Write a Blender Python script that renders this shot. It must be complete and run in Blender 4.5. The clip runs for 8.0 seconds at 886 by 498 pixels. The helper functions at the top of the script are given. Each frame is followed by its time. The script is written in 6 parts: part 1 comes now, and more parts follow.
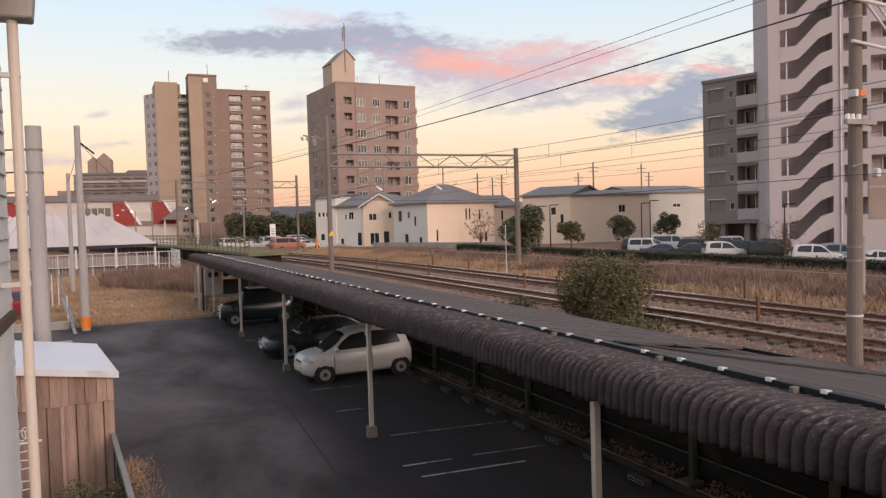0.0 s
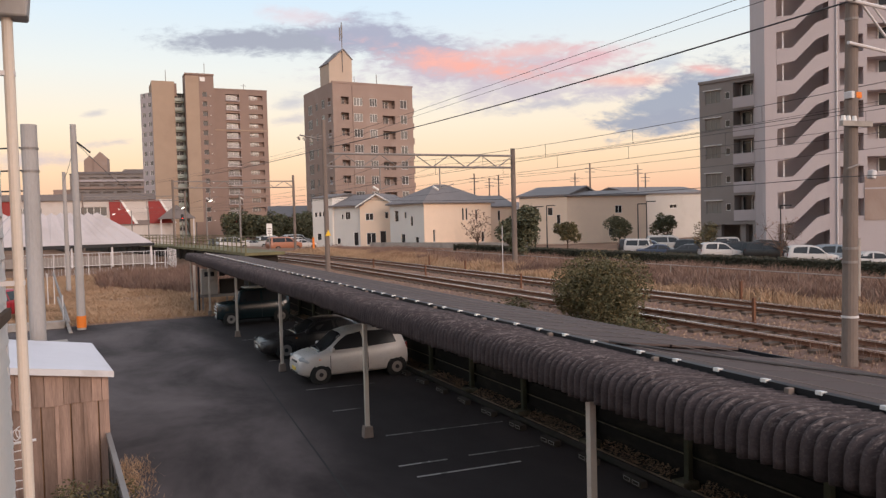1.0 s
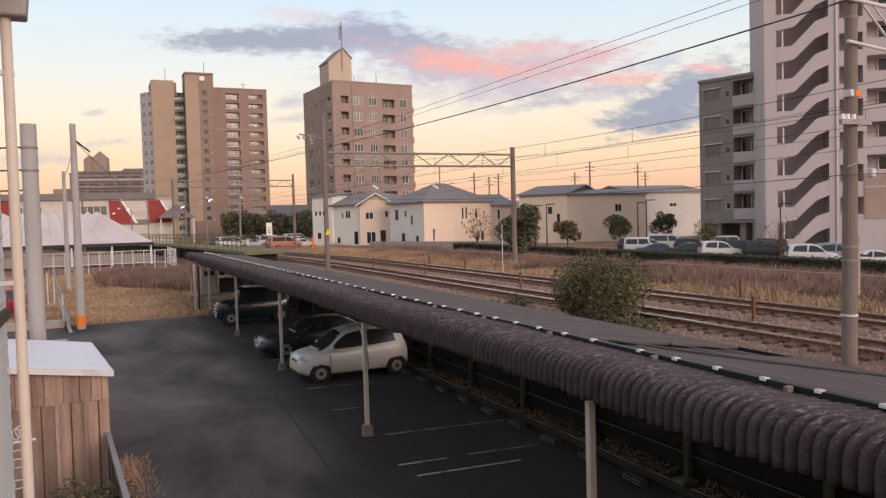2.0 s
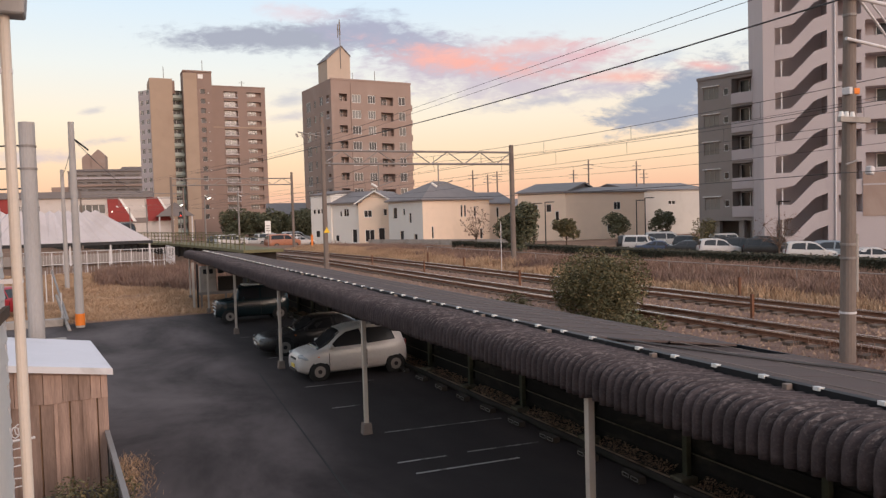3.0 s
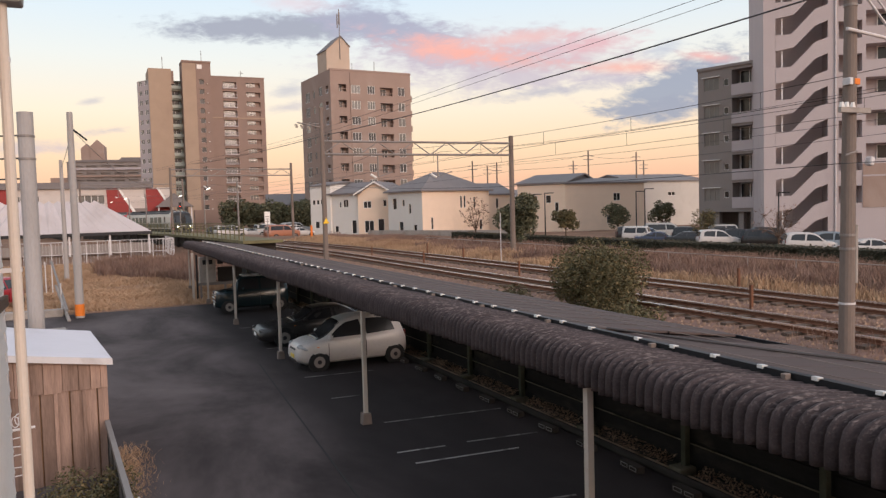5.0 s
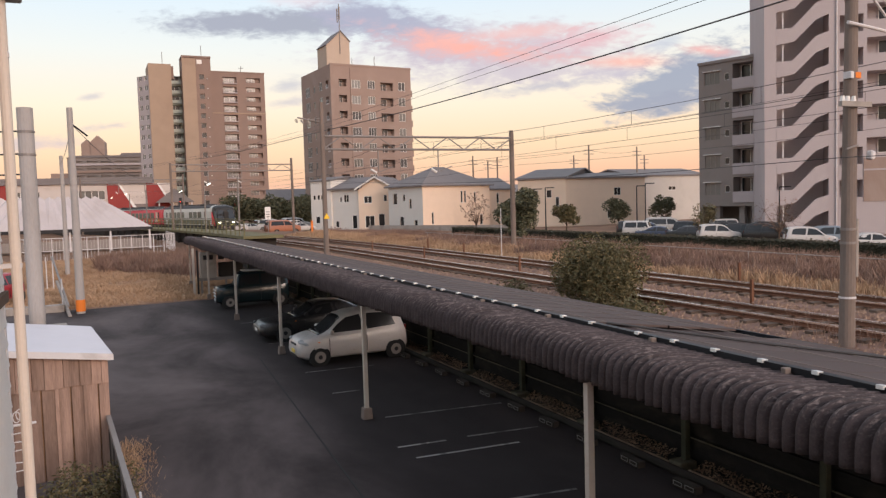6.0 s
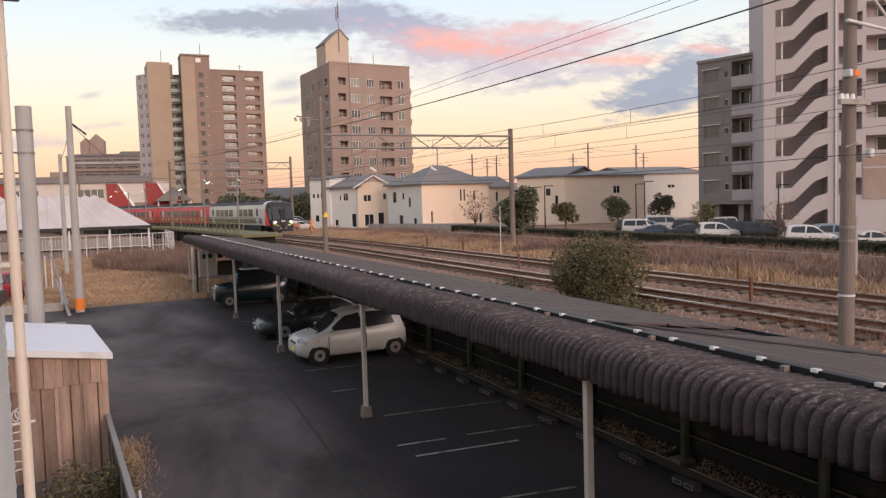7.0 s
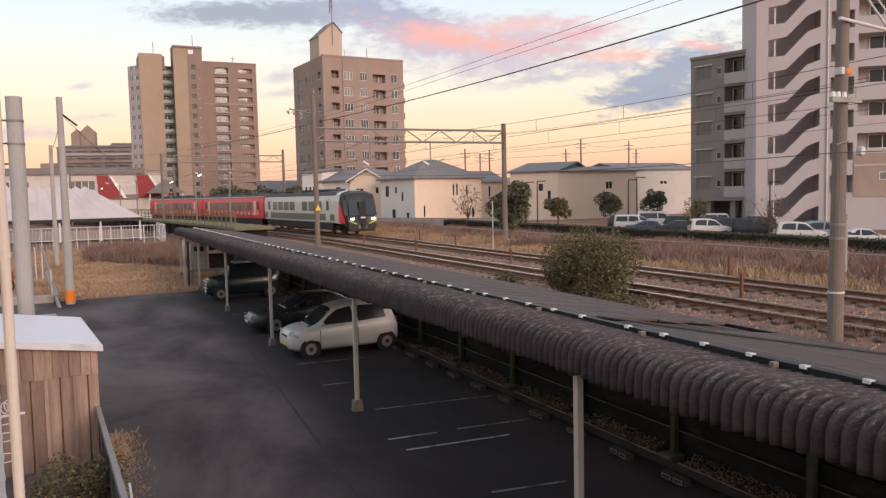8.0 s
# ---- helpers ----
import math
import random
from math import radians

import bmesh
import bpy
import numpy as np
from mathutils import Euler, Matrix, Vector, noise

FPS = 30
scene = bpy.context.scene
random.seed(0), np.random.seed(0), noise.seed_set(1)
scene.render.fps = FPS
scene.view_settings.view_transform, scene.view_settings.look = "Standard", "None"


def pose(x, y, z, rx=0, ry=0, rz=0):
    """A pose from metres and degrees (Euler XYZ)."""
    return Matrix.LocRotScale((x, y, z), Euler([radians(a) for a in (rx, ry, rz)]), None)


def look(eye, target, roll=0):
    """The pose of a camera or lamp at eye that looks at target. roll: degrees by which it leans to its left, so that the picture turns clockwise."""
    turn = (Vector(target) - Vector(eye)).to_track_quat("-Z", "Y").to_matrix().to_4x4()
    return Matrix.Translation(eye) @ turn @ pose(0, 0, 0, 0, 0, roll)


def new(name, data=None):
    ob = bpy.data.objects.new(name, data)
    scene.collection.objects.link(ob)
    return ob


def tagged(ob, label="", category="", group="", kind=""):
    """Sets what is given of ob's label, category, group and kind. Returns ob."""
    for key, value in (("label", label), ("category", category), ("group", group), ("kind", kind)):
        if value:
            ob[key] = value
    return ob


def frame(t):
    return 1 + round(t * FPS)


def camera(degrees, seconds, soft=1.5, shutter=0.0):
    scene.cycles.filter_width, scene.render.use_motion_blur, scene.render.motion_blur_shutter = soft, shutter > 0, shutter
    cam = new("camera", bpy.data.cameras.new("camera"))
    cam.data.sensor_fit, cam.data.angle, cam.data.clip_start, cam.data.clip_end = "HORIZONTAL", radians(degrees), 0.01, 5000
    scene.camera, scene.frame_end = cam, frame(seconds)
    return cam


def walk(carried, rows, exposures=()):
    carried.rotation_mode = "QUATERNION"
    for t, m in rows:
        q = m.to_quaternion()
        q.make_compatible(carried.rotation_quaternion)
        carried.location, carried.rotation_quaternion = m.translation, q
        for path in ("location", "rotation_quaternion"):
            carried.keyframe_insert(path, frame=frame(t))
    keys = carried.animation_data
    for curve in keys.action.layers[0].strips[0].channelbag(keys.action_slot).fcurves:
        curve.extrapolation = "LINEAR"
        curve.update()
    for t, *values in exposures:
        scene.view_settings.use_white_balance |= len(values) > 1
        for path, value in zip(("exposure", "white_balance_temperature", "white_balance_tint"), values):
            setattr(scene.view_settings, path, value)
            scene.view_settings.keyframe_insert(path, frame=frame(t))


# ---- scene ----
# ---- camera and its way ----
cam = camera(60.215, 8.0, soft=1.35)
# seconds, place, heading to the right of +y, dip and lean in degrees
WAY = [
    (0.0, 0.000, 0.000, 4.716, 24.000, 2.193, -1.688),
    (0.5, -0.001, -0.007, 4.718, 24.103, 2.175, -1.589),
    (1.0, 0.008, 0.000, 4.716, 24.249, 2.189, -1.498),
    (1.5, 0.015, -0.006, 4.716, 24.223, 2.226, -1.550),
    (3.0, 0.010, -0.006, 4.716, 24.339, 2.428, -1.625),
    (3.5, 0.011, -0.004, 4.712, 24.420, 2.532, -1.585),
    (4.0, 0.014, 0.000, 4.711, 24.420, 2.693, -1.586),
    (4.5, 0.012, -0.002, 4.708, 24.379, 2.882, -1.577),
    (6.0, 0.019, -0.004, 4.704, 24.298, 3.480, -1.690),
    (6.5, 0.020, -0.003, 4.704, 24.257, 3.550, -1.773),
    (7.0, 0.022, -0.004, 4.704, 24.346, 3.608, -1.745),
    (7.5, 0.022, -0.008, 4.704, 24.622, 3.791, -1.518),
    (8.0, 0.024, -0.008, 4.704, 24.911, 4.041, -1.299),
]


def heading(x, y, z, yaw, dip, lean):
    a, b = radians(yaw), radians(dip)
    return look((x, y, z), (x + 10 * math.sin(a) * math.cos(b), y + 10 * math.cos(a) * math.cos(b), z - 10 * math.sin(b)), lean)


walk(cam, [(t, heading(*r)) for t, *r in WAY], [(0.0, 0.28), (4.0, 0.28), (8.0, 0.39)])


# ---- sky, sun ----
def lin(r, g, b):
    return tuple((c / 255 / 12.92) if c / 255 < 0.04045 else ((c / 255 + 0.055) / 1.055) ** 2.4 for c in (r, g, b)) + (1.0,)


class Nodes:
    """Short hand for building a node tree."""

    def __init__(self, tree):
        self.tree = tree
        tree.nodes.clear()

    def add(self, kind, links=None, **settings):
        n = self.tree.nodes.new(kind)
        for k, v in settings.items():
            setattr(n, k, v)
        for k, v in (links or {}).items():
            s = n.inputs[k]
            if isinstance(v, bpy.types.NodeSocket):
                self.tree.links.new(v, s)
            else:
                s.default_value = v
        return n

    def math(self, op, a, b=0.0, c=0.0, clamp=False):
        return self.add("ShaderNodeMath", {0: a, 1: b, 2: c}, operation=op, use_clamp=clamp).outputs[0]

    def mix(self, f, a, b, mode="MIX"):
        n = self.add("ShaderNodeMix", {0: f, 6: a, 7: b}, data_type="RGBA", blend_type=mode)
        return n.outputs[2]

    def ramp(self, f, stops, smooth=False):
        n = self.add("ShaderNodeValToRGB", {0: f})
        r = n.color_ramp
        if smooth:
            r.interpolation = "EASE"
        while len(r.elements) < len(stops):
            r.elements.new(0.5)
        for e, (p, c) in zip(r.elements, stops):
            e.position, e.color = p, c
        return n.outputs[0]


SUN_FROM = 166   # bearing of the evening light, in degrees from +y towards +x


def make_sky():
    w = bpy.data.worlds.new("dusk_sky")
    w.use_nodes = True
    scene.world = w
    n = Nodes(w.node_tree)
    co = n.add("ShaderNodeTexCoord").outputs["Generated"]
    turned = n.add("ShaderNodeVectorRotate", {"Vector": co, "Angle": radians(24.3)}, rotation_type="Z_AXIS").outputs[0]
    s = n.add("ShaderNodeSeparateXYZ", {0: turned})
    x, y, z = s.outputs
    far = n.math("MAXIMUM", n.math("ABSOLUTE", y), 0.25)
    u, v = n.math("DIVIDE", x, far), n.math("DIVIDE", z, far)
    # clear dusk sky: peach at the horizon, cream, then pale blue
    clear = n.ramp(n.math("MULTIPLY", z, 1.0, clamp=True), [
        (0.0, lin(216, 168, 160)), (0.035, lin(240, 186, 156)), (0.075, lin(248, 209, 172)), (0.125, lin(247, 226, 200)),
        (0.19, lin(233, 231, 224)), (0.27, lin(212, 227, 238)), (0.42, lin(206, 222, 236)), (1.0, lin(220, 216, 224))])
    # pinker towards the left of the glow, yellower near the middle
    side = n.math("MULTIPLY_ADD", u, 0.5, 0.5, clamp=True)
    clear = n.mix(n.math("MULTIPLY", side, 0.25), clear, n.mix(1.0, clear, (1.0, 0.95, 0.97, 1), "MULTIPLY"))
    flat = n.add("ShaderNodeCombineXYZ", {0: u, 1: n.math("MULTIPLY", v, 2.6), 2: 0.0}).outputs[0]
    big = n.add("ShaderNodeTexNoise", {"Vector": flat, "Scale": 11.0, "Detail": 9.0, "Roughness": 0.62, "Distortion": 0.6}).outputs[0]
    fine = n.add("ShaderNodeTexNoise", {"Vector": flat, "Scale": 34.0, "Detail": 7.0, "Roughness": 0.65, "Distortion": 0.4}).outputs[0]
    rag = n.math("ADD", n.math("MULTIPLY_ADD", big, 3.2, -1.6), n.math("MULTIPLY_ADD", fine, 3.2, -1.6))
    grey = lin(158, 156, 170)
    out = clear

    def cloud(u0, v0, a, b, tilt, colour, lo=0.35, hi=1.25, most=0.95):
        nonlocal out
        c, t = math.cos(tilt), math.sin(tilt)
        du, dv = n.math("SUBTRACT", u, u0), n.math("SUBTRACT", v, v0)
        p = n.math("DIVIDE", n.math("ADD", n.math("MULTIPLY", du, c), n.math("MULTIPLY", dv, t)), a)
        q = n.math("DIVIDE", n.math("SUBTRACT", n.math("MULTIPLY", dv, c), n.math("MULTIPLY", du, t)), b)
        d = n.math("SQRT", n.math("ADD", n.math("MULTIPLY", p, p), n.math("MULTIPLY", q, q)))
        d = n.math("ADD", d, n.math("MULTIPLY", rag, 0.5))
        m = n.add("ShaderNodeMapRange", {0: d, 1: hi, 2: lo, 3: 0.0, 4: most}, interpolation_type="SMOOTHSTEP").outputs[0]
        out = n.mix(m, out, colour)

    cloud(-0.195, 0.236, 0.17, 0.021, -0.02, grey, lo=0.4)
    cloud(-0.05, 0.228, 0.12, 0.030, -0.22, lin(166, 163, 182), lo=0.4)
    cloud(-0.18, 0.268, 0.06, 0.014, -0.1, lin(228, 198, 200), lo=0.0, most=0.6)
    cloud(0.075, 0.192, 0.22, 0.042, -0.06, lin(196, 178, 190), lo=0.1)
    cloud(0.045, 0.200, 0.15, 0.020, -0.16, lin(250, 168, 148), lo=-0.2, hi=1.1)
    cloud(0.10, 0.215, 0.10, 0.012, 0.05, lin(238, 186, 178), lo=-0.2, most=0.8)
    cloud(0.20, 0.205, 0.08, 0.018, 0.16, lin(226, 176, 180), lo=-0.1)
    cloud(0.11, 0.162, 0.17, 0.016, 0.03, lin(202, 186, 194), lo=0.0, most=0.8)
    cloud(0.14, 0.146, 0.10, 0.008, 0.1, lin(186, 178, 188), lo=0.0, most=0.8)
    cloud(0.25, 0.174, 0.09, 0.011, -0.04, lin(244, 180, 164), lo=-0.1, most=0.9)
    cloud(0.235, 0.160, 0.07, 0.010, 0.0, lin(190, 178, 192), lo=0.0, most=0.8)
    cloud(0.315, 0.152, 0.095, 0.034, 0.42, lin(152, 155, 174), lo=0.45)
    cloud(0.31, 0.122, 0.095, 0.015, 0.08, lin(154, 154, 172), lo=0.4)
    cloud(0.295, 0.198, 0.03, 0.012, 0.3, lin(186, 190, 204), lo=0.0, most=0.6)
    cloud(0.35, 0.186, 0.04, 0.009, -0.1, lin(244, 178, 168), lo=-0.1)
    cloud(-0.19, 0.158, 0.030, 0.012, 0.1, lin(186, 180, 190), lo=0.0, most=0.7)
    cloud(-0.19, 0.136, 0.035, 0.008, 0.1, lin(196, 184, 190), lo=0.0, most=0.7)
    cloud(-0.43, 0.112, 0.034, 0.007, 0.1, lin(196, 180, 186), lo=0.0, most=0.8)
    cloud(-0.45, 0.150, 0.018, 0.005, 0.1, lin(200, 188, 190), lo=0.0, most=0.8)
    cloud(-0.53, 0.092, 0.070, 0.012, 0.0, lin(202, 180, 188), lo=0.0, most=0.8)
    # the Nishita sky gives the light above and behind the view, the glow the part near the horizon
    sky = n.add("ShaderNodeTexSky", sky_type="NISHITA", sun_disc=False, sun_elevation=radians(7), sun_rotation=radians(SUN_FROM)).outputs[0]
    glow = n.add("ShaderNodeBackground", {"Color": n.mix(1.0, out, (0.98, 1.0, 1.02, 1), "MULTIPLY"), "Strength": 0.86})
    high = n.add("ShaderNodeBackground", {"Color": sky, "Strength": 0.02})
    both = n.add("ShaderNodeAddShader", {0: glow.outputs[0], 1: high.outputs[0]})
    n.add("ShaderNodeOutputWorld", {0: both.outputs[0]})


make_sky()
sun = new("sun", bpy.data.lights.new("sun", "SUN"))
sun.data.energy, sun.data.angle, sun.data.color = 1.70, radians(25), (1.0, 0.775, 0.665)
sun.matrix_world = look((math.sin(radians(SUN_FROM)) * 50, math.cos(radians(SUN_FROM)) * 50, 14), (0, 0, 0))


# ---- materials ----
def material(name, colour, rough=0.8, metal=0.0, vary=0.25, scale=1.5, fine=30.0, bump=0.15, stain_or_haze=None, stain_scale=0.4, spec=0.3,
             per_piece=0.0, stretch=(1, 1, 1), stain_at=(0.5, 0.7), island=None, stain_above=None, painted_light_lane=None):
    m = bpy.data.materials.new(name)
    m.use_nodes = True
    n = Nodes(m.node_tree)
    co = n.add("ShaderNodeTexCoord").outputs["Object"]
    co = n.add("ShaderNodeMapping", {"Vector": co, "Scale": stretch}).outputs[0]
    a = n.add("ShaderNodeTexNoise", {"Vector": co, "Scale": scale, "Detail": 5.0, "Roughness": 0.6}).outputs[0]
    b = n.add("ShaderNodeTexNoise", {"Vector": co, "Scale": fine, "Detail": 4.0, "Roughness": 0.65}).outputs[0]
    both = n.math("ADD", n.math("MULTIPLY", a, 0.6), n.math("MULTIPLY", b, 0.4))
    k = n.math("MULTIPLY_ADD", n.math("SUBTRACT", both, 0.5), 2.4 * vary, 1.0)
    if per_piece:
        r = n.add("ShaderNodeObjectInfo").outputs["Random"]
        k = n.math("MULTIPLY", k, n.math("MULTIPLY_ADD", r, per_piece, 1 - per_piece / 2))
    col = n.mix(1.0, (*colour[:3], 1), n.add("ShaderNodeCombineColor", {0: k, 1: k, 2: k}).outputs[0], "MULTIPLY")
    if island:
        r = n.add("ShaderNodeNewGeometry").outputs["Random Per Island"]
        f = n.add("ShaderNodeMapRange", {0: r, 1: 0.45, 2: 1.0, 3: 0.0, 4: 0.9}).outputs[0]
        col = n.mix(f, col, (*island[:3], 1))
    if stain_or_haze:
        s = n.add("ShaderNodeTexNoise", {"Vector": co, "Scale": stain_scale, "Detail": 6.0, "Roughness": 0.62, "Distortion": 0.4}).outputs[0]
        f = n.add("ShaderNodeMapRange", {0: s, 1: stain_at[0], 2: stain_at[1], 3: 0.0, 4: 0.85}, interpolation_type="SMOOTHSTEP").outputs[0]
        # Fades the pale tone out under the carport, painting its shade into the colour.
        if painted_light_lane:
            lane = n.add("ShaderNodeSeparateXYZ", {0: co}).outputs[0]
            f = n.math("MULTIPLY", f, n.add("ShaderNodeMapRange", {0: lane, 1: painted_light_lane[0], 2: painted_light_lane[1], 3: 0.15, 4: 1.0}, interpolation_type="SMOOTHSTEP").outputs[0])
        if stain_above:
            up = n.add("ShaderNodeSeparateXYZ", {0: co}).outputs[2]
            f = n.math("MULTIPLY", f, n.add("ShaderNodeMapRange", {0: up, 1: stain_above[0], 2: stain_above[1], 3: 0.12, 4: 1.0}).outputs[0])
        col = n.mix(f, col, (*stain_or_haze[:3], 1))
    r2 = n.math("MULTIPLY_ADD", n.math("SUBTRACT", b, 0.5), 0.25, rough, clamp=True)
    bsdf = n.add("ShaderNodeBsdfPrincipled", {"Base Color": col, "Roughness": r2, "Metallic": metal, "Specular IOR Level": spec})
    if bump:
        h = n.add("ShaderNodeBump", {"Height": both, "Strength": bump, "Distance": 0.02}).outputs[0]
        m.node_tree.links.new(h, bsdf.inputs["Normal"])
    n.add("ShaderNodeOutputMaterial", {0: bsdf.outputs[0]})
    return m


def lamp_material(name, colour, strength):
    m = bpy.data.materials.new(name)
    m.use_nodes = True
    n = Nodes(m.node_tree)
    e = n.add("ShaderNodeEmission", {0: (*colour, 1), 1: strength})
    n.add("ShaderNodeOutputMaterial", {0: e.outputs[0]})
    return m


def glass_material(name, colour, rough=0.08, spec=0.5):
    m = bpy.data.materials.new(name)
    m.use_nodes = True
    n = Nodes(m.node_tree)
    co = n.add("ShaderNodeTexCoord").outputs["Object"]
    a = n.add("ShaderNodeTexNoise", {"Vector": co, "Scale": 0.7, "Detail": 2.0}).outputs[0]
    r = n.add("ShaderNodeObjectInfo").outputs["Random"]
    k = n.math("MULTIPLY_ADD", n.math("ADD", a, r), 0.5, 0.5)
    col = n.mix(1.0, (*colour, 1), n.add("ShaderNodeCombineColor", {0: k, 1: k, 2: k}).outputs[0], "MULTIPLY")
    b = n.add("ShaderNodeBsdfPrincipled", {"Base Color": col, "Roughness": rough, "Specular IOR Level": spec})
    n.add("ShaderNodeOutputMaterial", {0: b.outputs[0]})
    return m


M = {}
# Pale tone paints window-glass haze; its fade past x 5 paints carport shade.
M["asphalt"] = material("asphalt", (0.0225, 0.0182, 0.0186), 0.9, vary=0.8, scale=0.9, fine=45, stain_or_haze=(0.165, 0.136, 0.134), stain_scale=0.26, stain_at=(0.24, 0.76), bump=0.4, spec=0.15, stretch=(1.0, 0.5, 1), painted_light_lane=(5.0, 3.4))
M["soil"] = material("soil", (0.20, 0.115, 0.075), 0.95, vary=0.5, scale=0.3, fine=8, stain_or_haze=(0.34, 0.205, 0.125), stain_scale=0.15)
M["ballast"] = material("ballast", (0.20, 0.118, 0.090), 0.95, vary=0.8, scale=2.0, fine=14, bump=0.8, stain_or_haze=(0.105, 0.058, 0.044), stain_scale=0.8)
M["pebble"] = material("pebble", (0.22, 0.138, 0.10), 0.9, vary=0.6, scale=3.0, fine=9, island=(0.46, 0.31, 0.21))
M["rail"] = material("rail", (0.86, 0.80, 0.76), 0.25, metal=0.95, vary=0.08, scale=3, bump=0.0)
M["rust"] = material("rust", (0.16, 0.07, 0.04), 0.85, vary=0.5, scale=2, fine=20)
M["sleeper"] = material("sleeper", (0.12, 0.085, 0.065), 0.9, vary=0.4, per_piece=0.4)
M["concrete"] = material("concrete", (0.34, 0.30, 0.27), 0.85, vary=0.35, scale=1.2, fine=25, stain_or_haze=(0.2, 0.17, 0.15), stain_scale=0.8)
M["pole_concrete"] = material("pole_concrete", (0.195, 0.152, 0.130), 0.85, vary=0.45, scale=1.0, fine=25, stain_or_haze=(0.125, 0.095, 0.080), stain_scale=0.9, stretch=(1, 1, 0.3))
# Dark tone also carries the shade below the carport roof in its colour.
M["dark_concrete"] = material("dark_concrete", (0.040, 0.033, 0.029), 0.9, vary=0.4, scale=1.0, fine=20, stain_or_haze=(0.022, 0.024, 0.017), stain_scale=0.7)
M["slate"] = material("corrugated_slate", (0.053, 0.0395, 0.040), 0.9, vary=1.1, scale=4.0, fine=60, stain_or_haze=(0.235, 0.19, 0.178), stain_scale=40.0, stain_at=(0.49, 0.70), bump=0.8, stretch=(0.25, 1.0, 0.8), stain_above=(2.28, 2.42))
M["panel"] = material("solar_panel", (0.098, 0.073, 0.068), 0.7, vary=0.2, scale=0.6, fine=40, bump=0.03, spec=0.12, per_piece=0.14)
M["black_metal"] = material("black_metal", (0.025, 0.025, 0.028), 0.5, metal=0.3, vary=0.2)
M["alu"] = material("aluminium", (0.72, 0.72, 0.72), 0.45, metal=0.6, vary=0.1)
M["post_paint"] = material("worn_cream_paint", (0.46, 0.40, 0.35), 0.7, vary=0.2, scale=2, stain_or_haze=(0.24, 0.13, 0.08), stain_scale=2.2, stain_at=(0.6, 0.75))
M["wood"] = material("weathered_wood", (0.30, 0.200, 0.158), 0.85, vary=1.0, scale=2.0, fine=26, per_piece=0.55, stretch=(3, 3, 0.22), stain_or_haze=(0.12, 0.075, 0.057), stain_scale=1.5, stain_at=(0.50, 0.76))
M["timber"] = material("brown_timber", (0.22, 0.13, 0.075), 0.9, vary=0.8, scale=2, fine=15, stain_or_haze=(0.06, 0.045, 0.026), stain_scale=1.8)
M["white_metal"] = material("white_metal", (0.62, 0.585, 0.585), 0.6, vary=0.12, scale=1, stain_or_haze=(0.48, 0.44, 0.43), stain_scale=1.0)
M["white_paint"] = material("white_paint", (0.76, 0.73, 0.70), 0.6, vary=0.1, scale=0.8)
M["grey_metal"] = material("galvanised_metal", (0.25, 0.22, 0.205), 0.6, metal=0.3, vary=0.3, scale=2)
M["wire"] = material("cable", (0.07, 0.065, 0.065), 0.6, vary=0.1)
M["hedge"] = material("hedge_leaves", (0.042, 0.040, 0.024), 0.8, vary=0.8, scale=2.0, fine=9, island=(0.085, 0.06, 0.038))
M["leaf"] = material("leaf", (0.088, 0.080, 0.038), 0.7, vary=0.8, scale=1.4, fine=7, island=(0.20, 0.145, 0.072))
M["leaf_dark"] = material("dark_leaf", (0.080, 0.085, 0.050), 0.7, vary=0.8, scale=1.0, fine=7, island=(0.15, 0.13, 0.075))
M["bark"] = material("bark", (0.10, 0.065, 0.045), 0.9, vary=0.5, scale=3)
M["straw"] = material("dry_grass", (0.44, 0.280, 0.172), 0.9, vary=0.7, scale=0.35, fine=5, stain_or_haze=(0.26, 0.145, 0.09), stain_scale=0.12, island=(0.54, 0.37, 0.235))
M["reed"] = material("dry_reed", (0.215, 0.130, 0.102), 0.9, vary=0.8, scale=0.5, fine=5, stain_or_haze=(0.13, 0.082, 0.068), stain_scale=0.25, island=(0.36, 0.24, 0.178))
M["orange"] = material("orange_plastic", (0.75, 0.20, 0.03), 0.6, vary=0.1)
M["line"] = material("worn_line_paint", (0.20, 0.185, 0.18), 0.8, vary=0.5, scale=3, stain_or_haze=(0.03, 0.026, 0.026), stain_scale=2.2, stain_at=(0.40, 0.62))
M["line_fresh"] = material("parking_line_paint", (0.33, 0.31, 0.30), 0.8, vary=0.4, scale=3, stain_or_haze=(0.05, 0.045, 0.045), stain_scale=3.0, stain_at=(0.50, 0.70))
M["stop_rim"] = material("stop_rim_paint", (0.22, 0.20, 0.19), 0.8, vary=0.4, scale=4)
# Near-black tone puts the shade under the carport into the boards' colour.
M["shade_dark_board"] = material("shade_dark_board", (0.018, 0.0168, 0.0162), 0.92, vary=0.9, scale=1.4, fine=18, stain_or_haze=(0.055, 0.048, 0.036), stain_scale=1.6, stain_at=(0.52, 0.78), stretch=(1, 0.4, 1), spec=0.15)
M["mossy_concrete"] = material("mossy_concrete", (0.13, 0.115, 0.085), 0.9, vary=0.6, scale=4, fine=25, stain_or_haze=(0.06, 0.06, 0.03), stain_scale=3)
M["litter"] = material("fallen_leaves", (0.27, 0.17, 0.11), 0.9, vary=0.6, scale=4, fine=20, island=(0.46, 0.32, 0.22))
M["mossy_post"] = material("mossy_post", (0.055, 0.058, 0.040), 0.85, vary=0.7, scale=3, fine=20, stain_or_haze=(0.10, 0.085, 0.05), stain_scale=3)
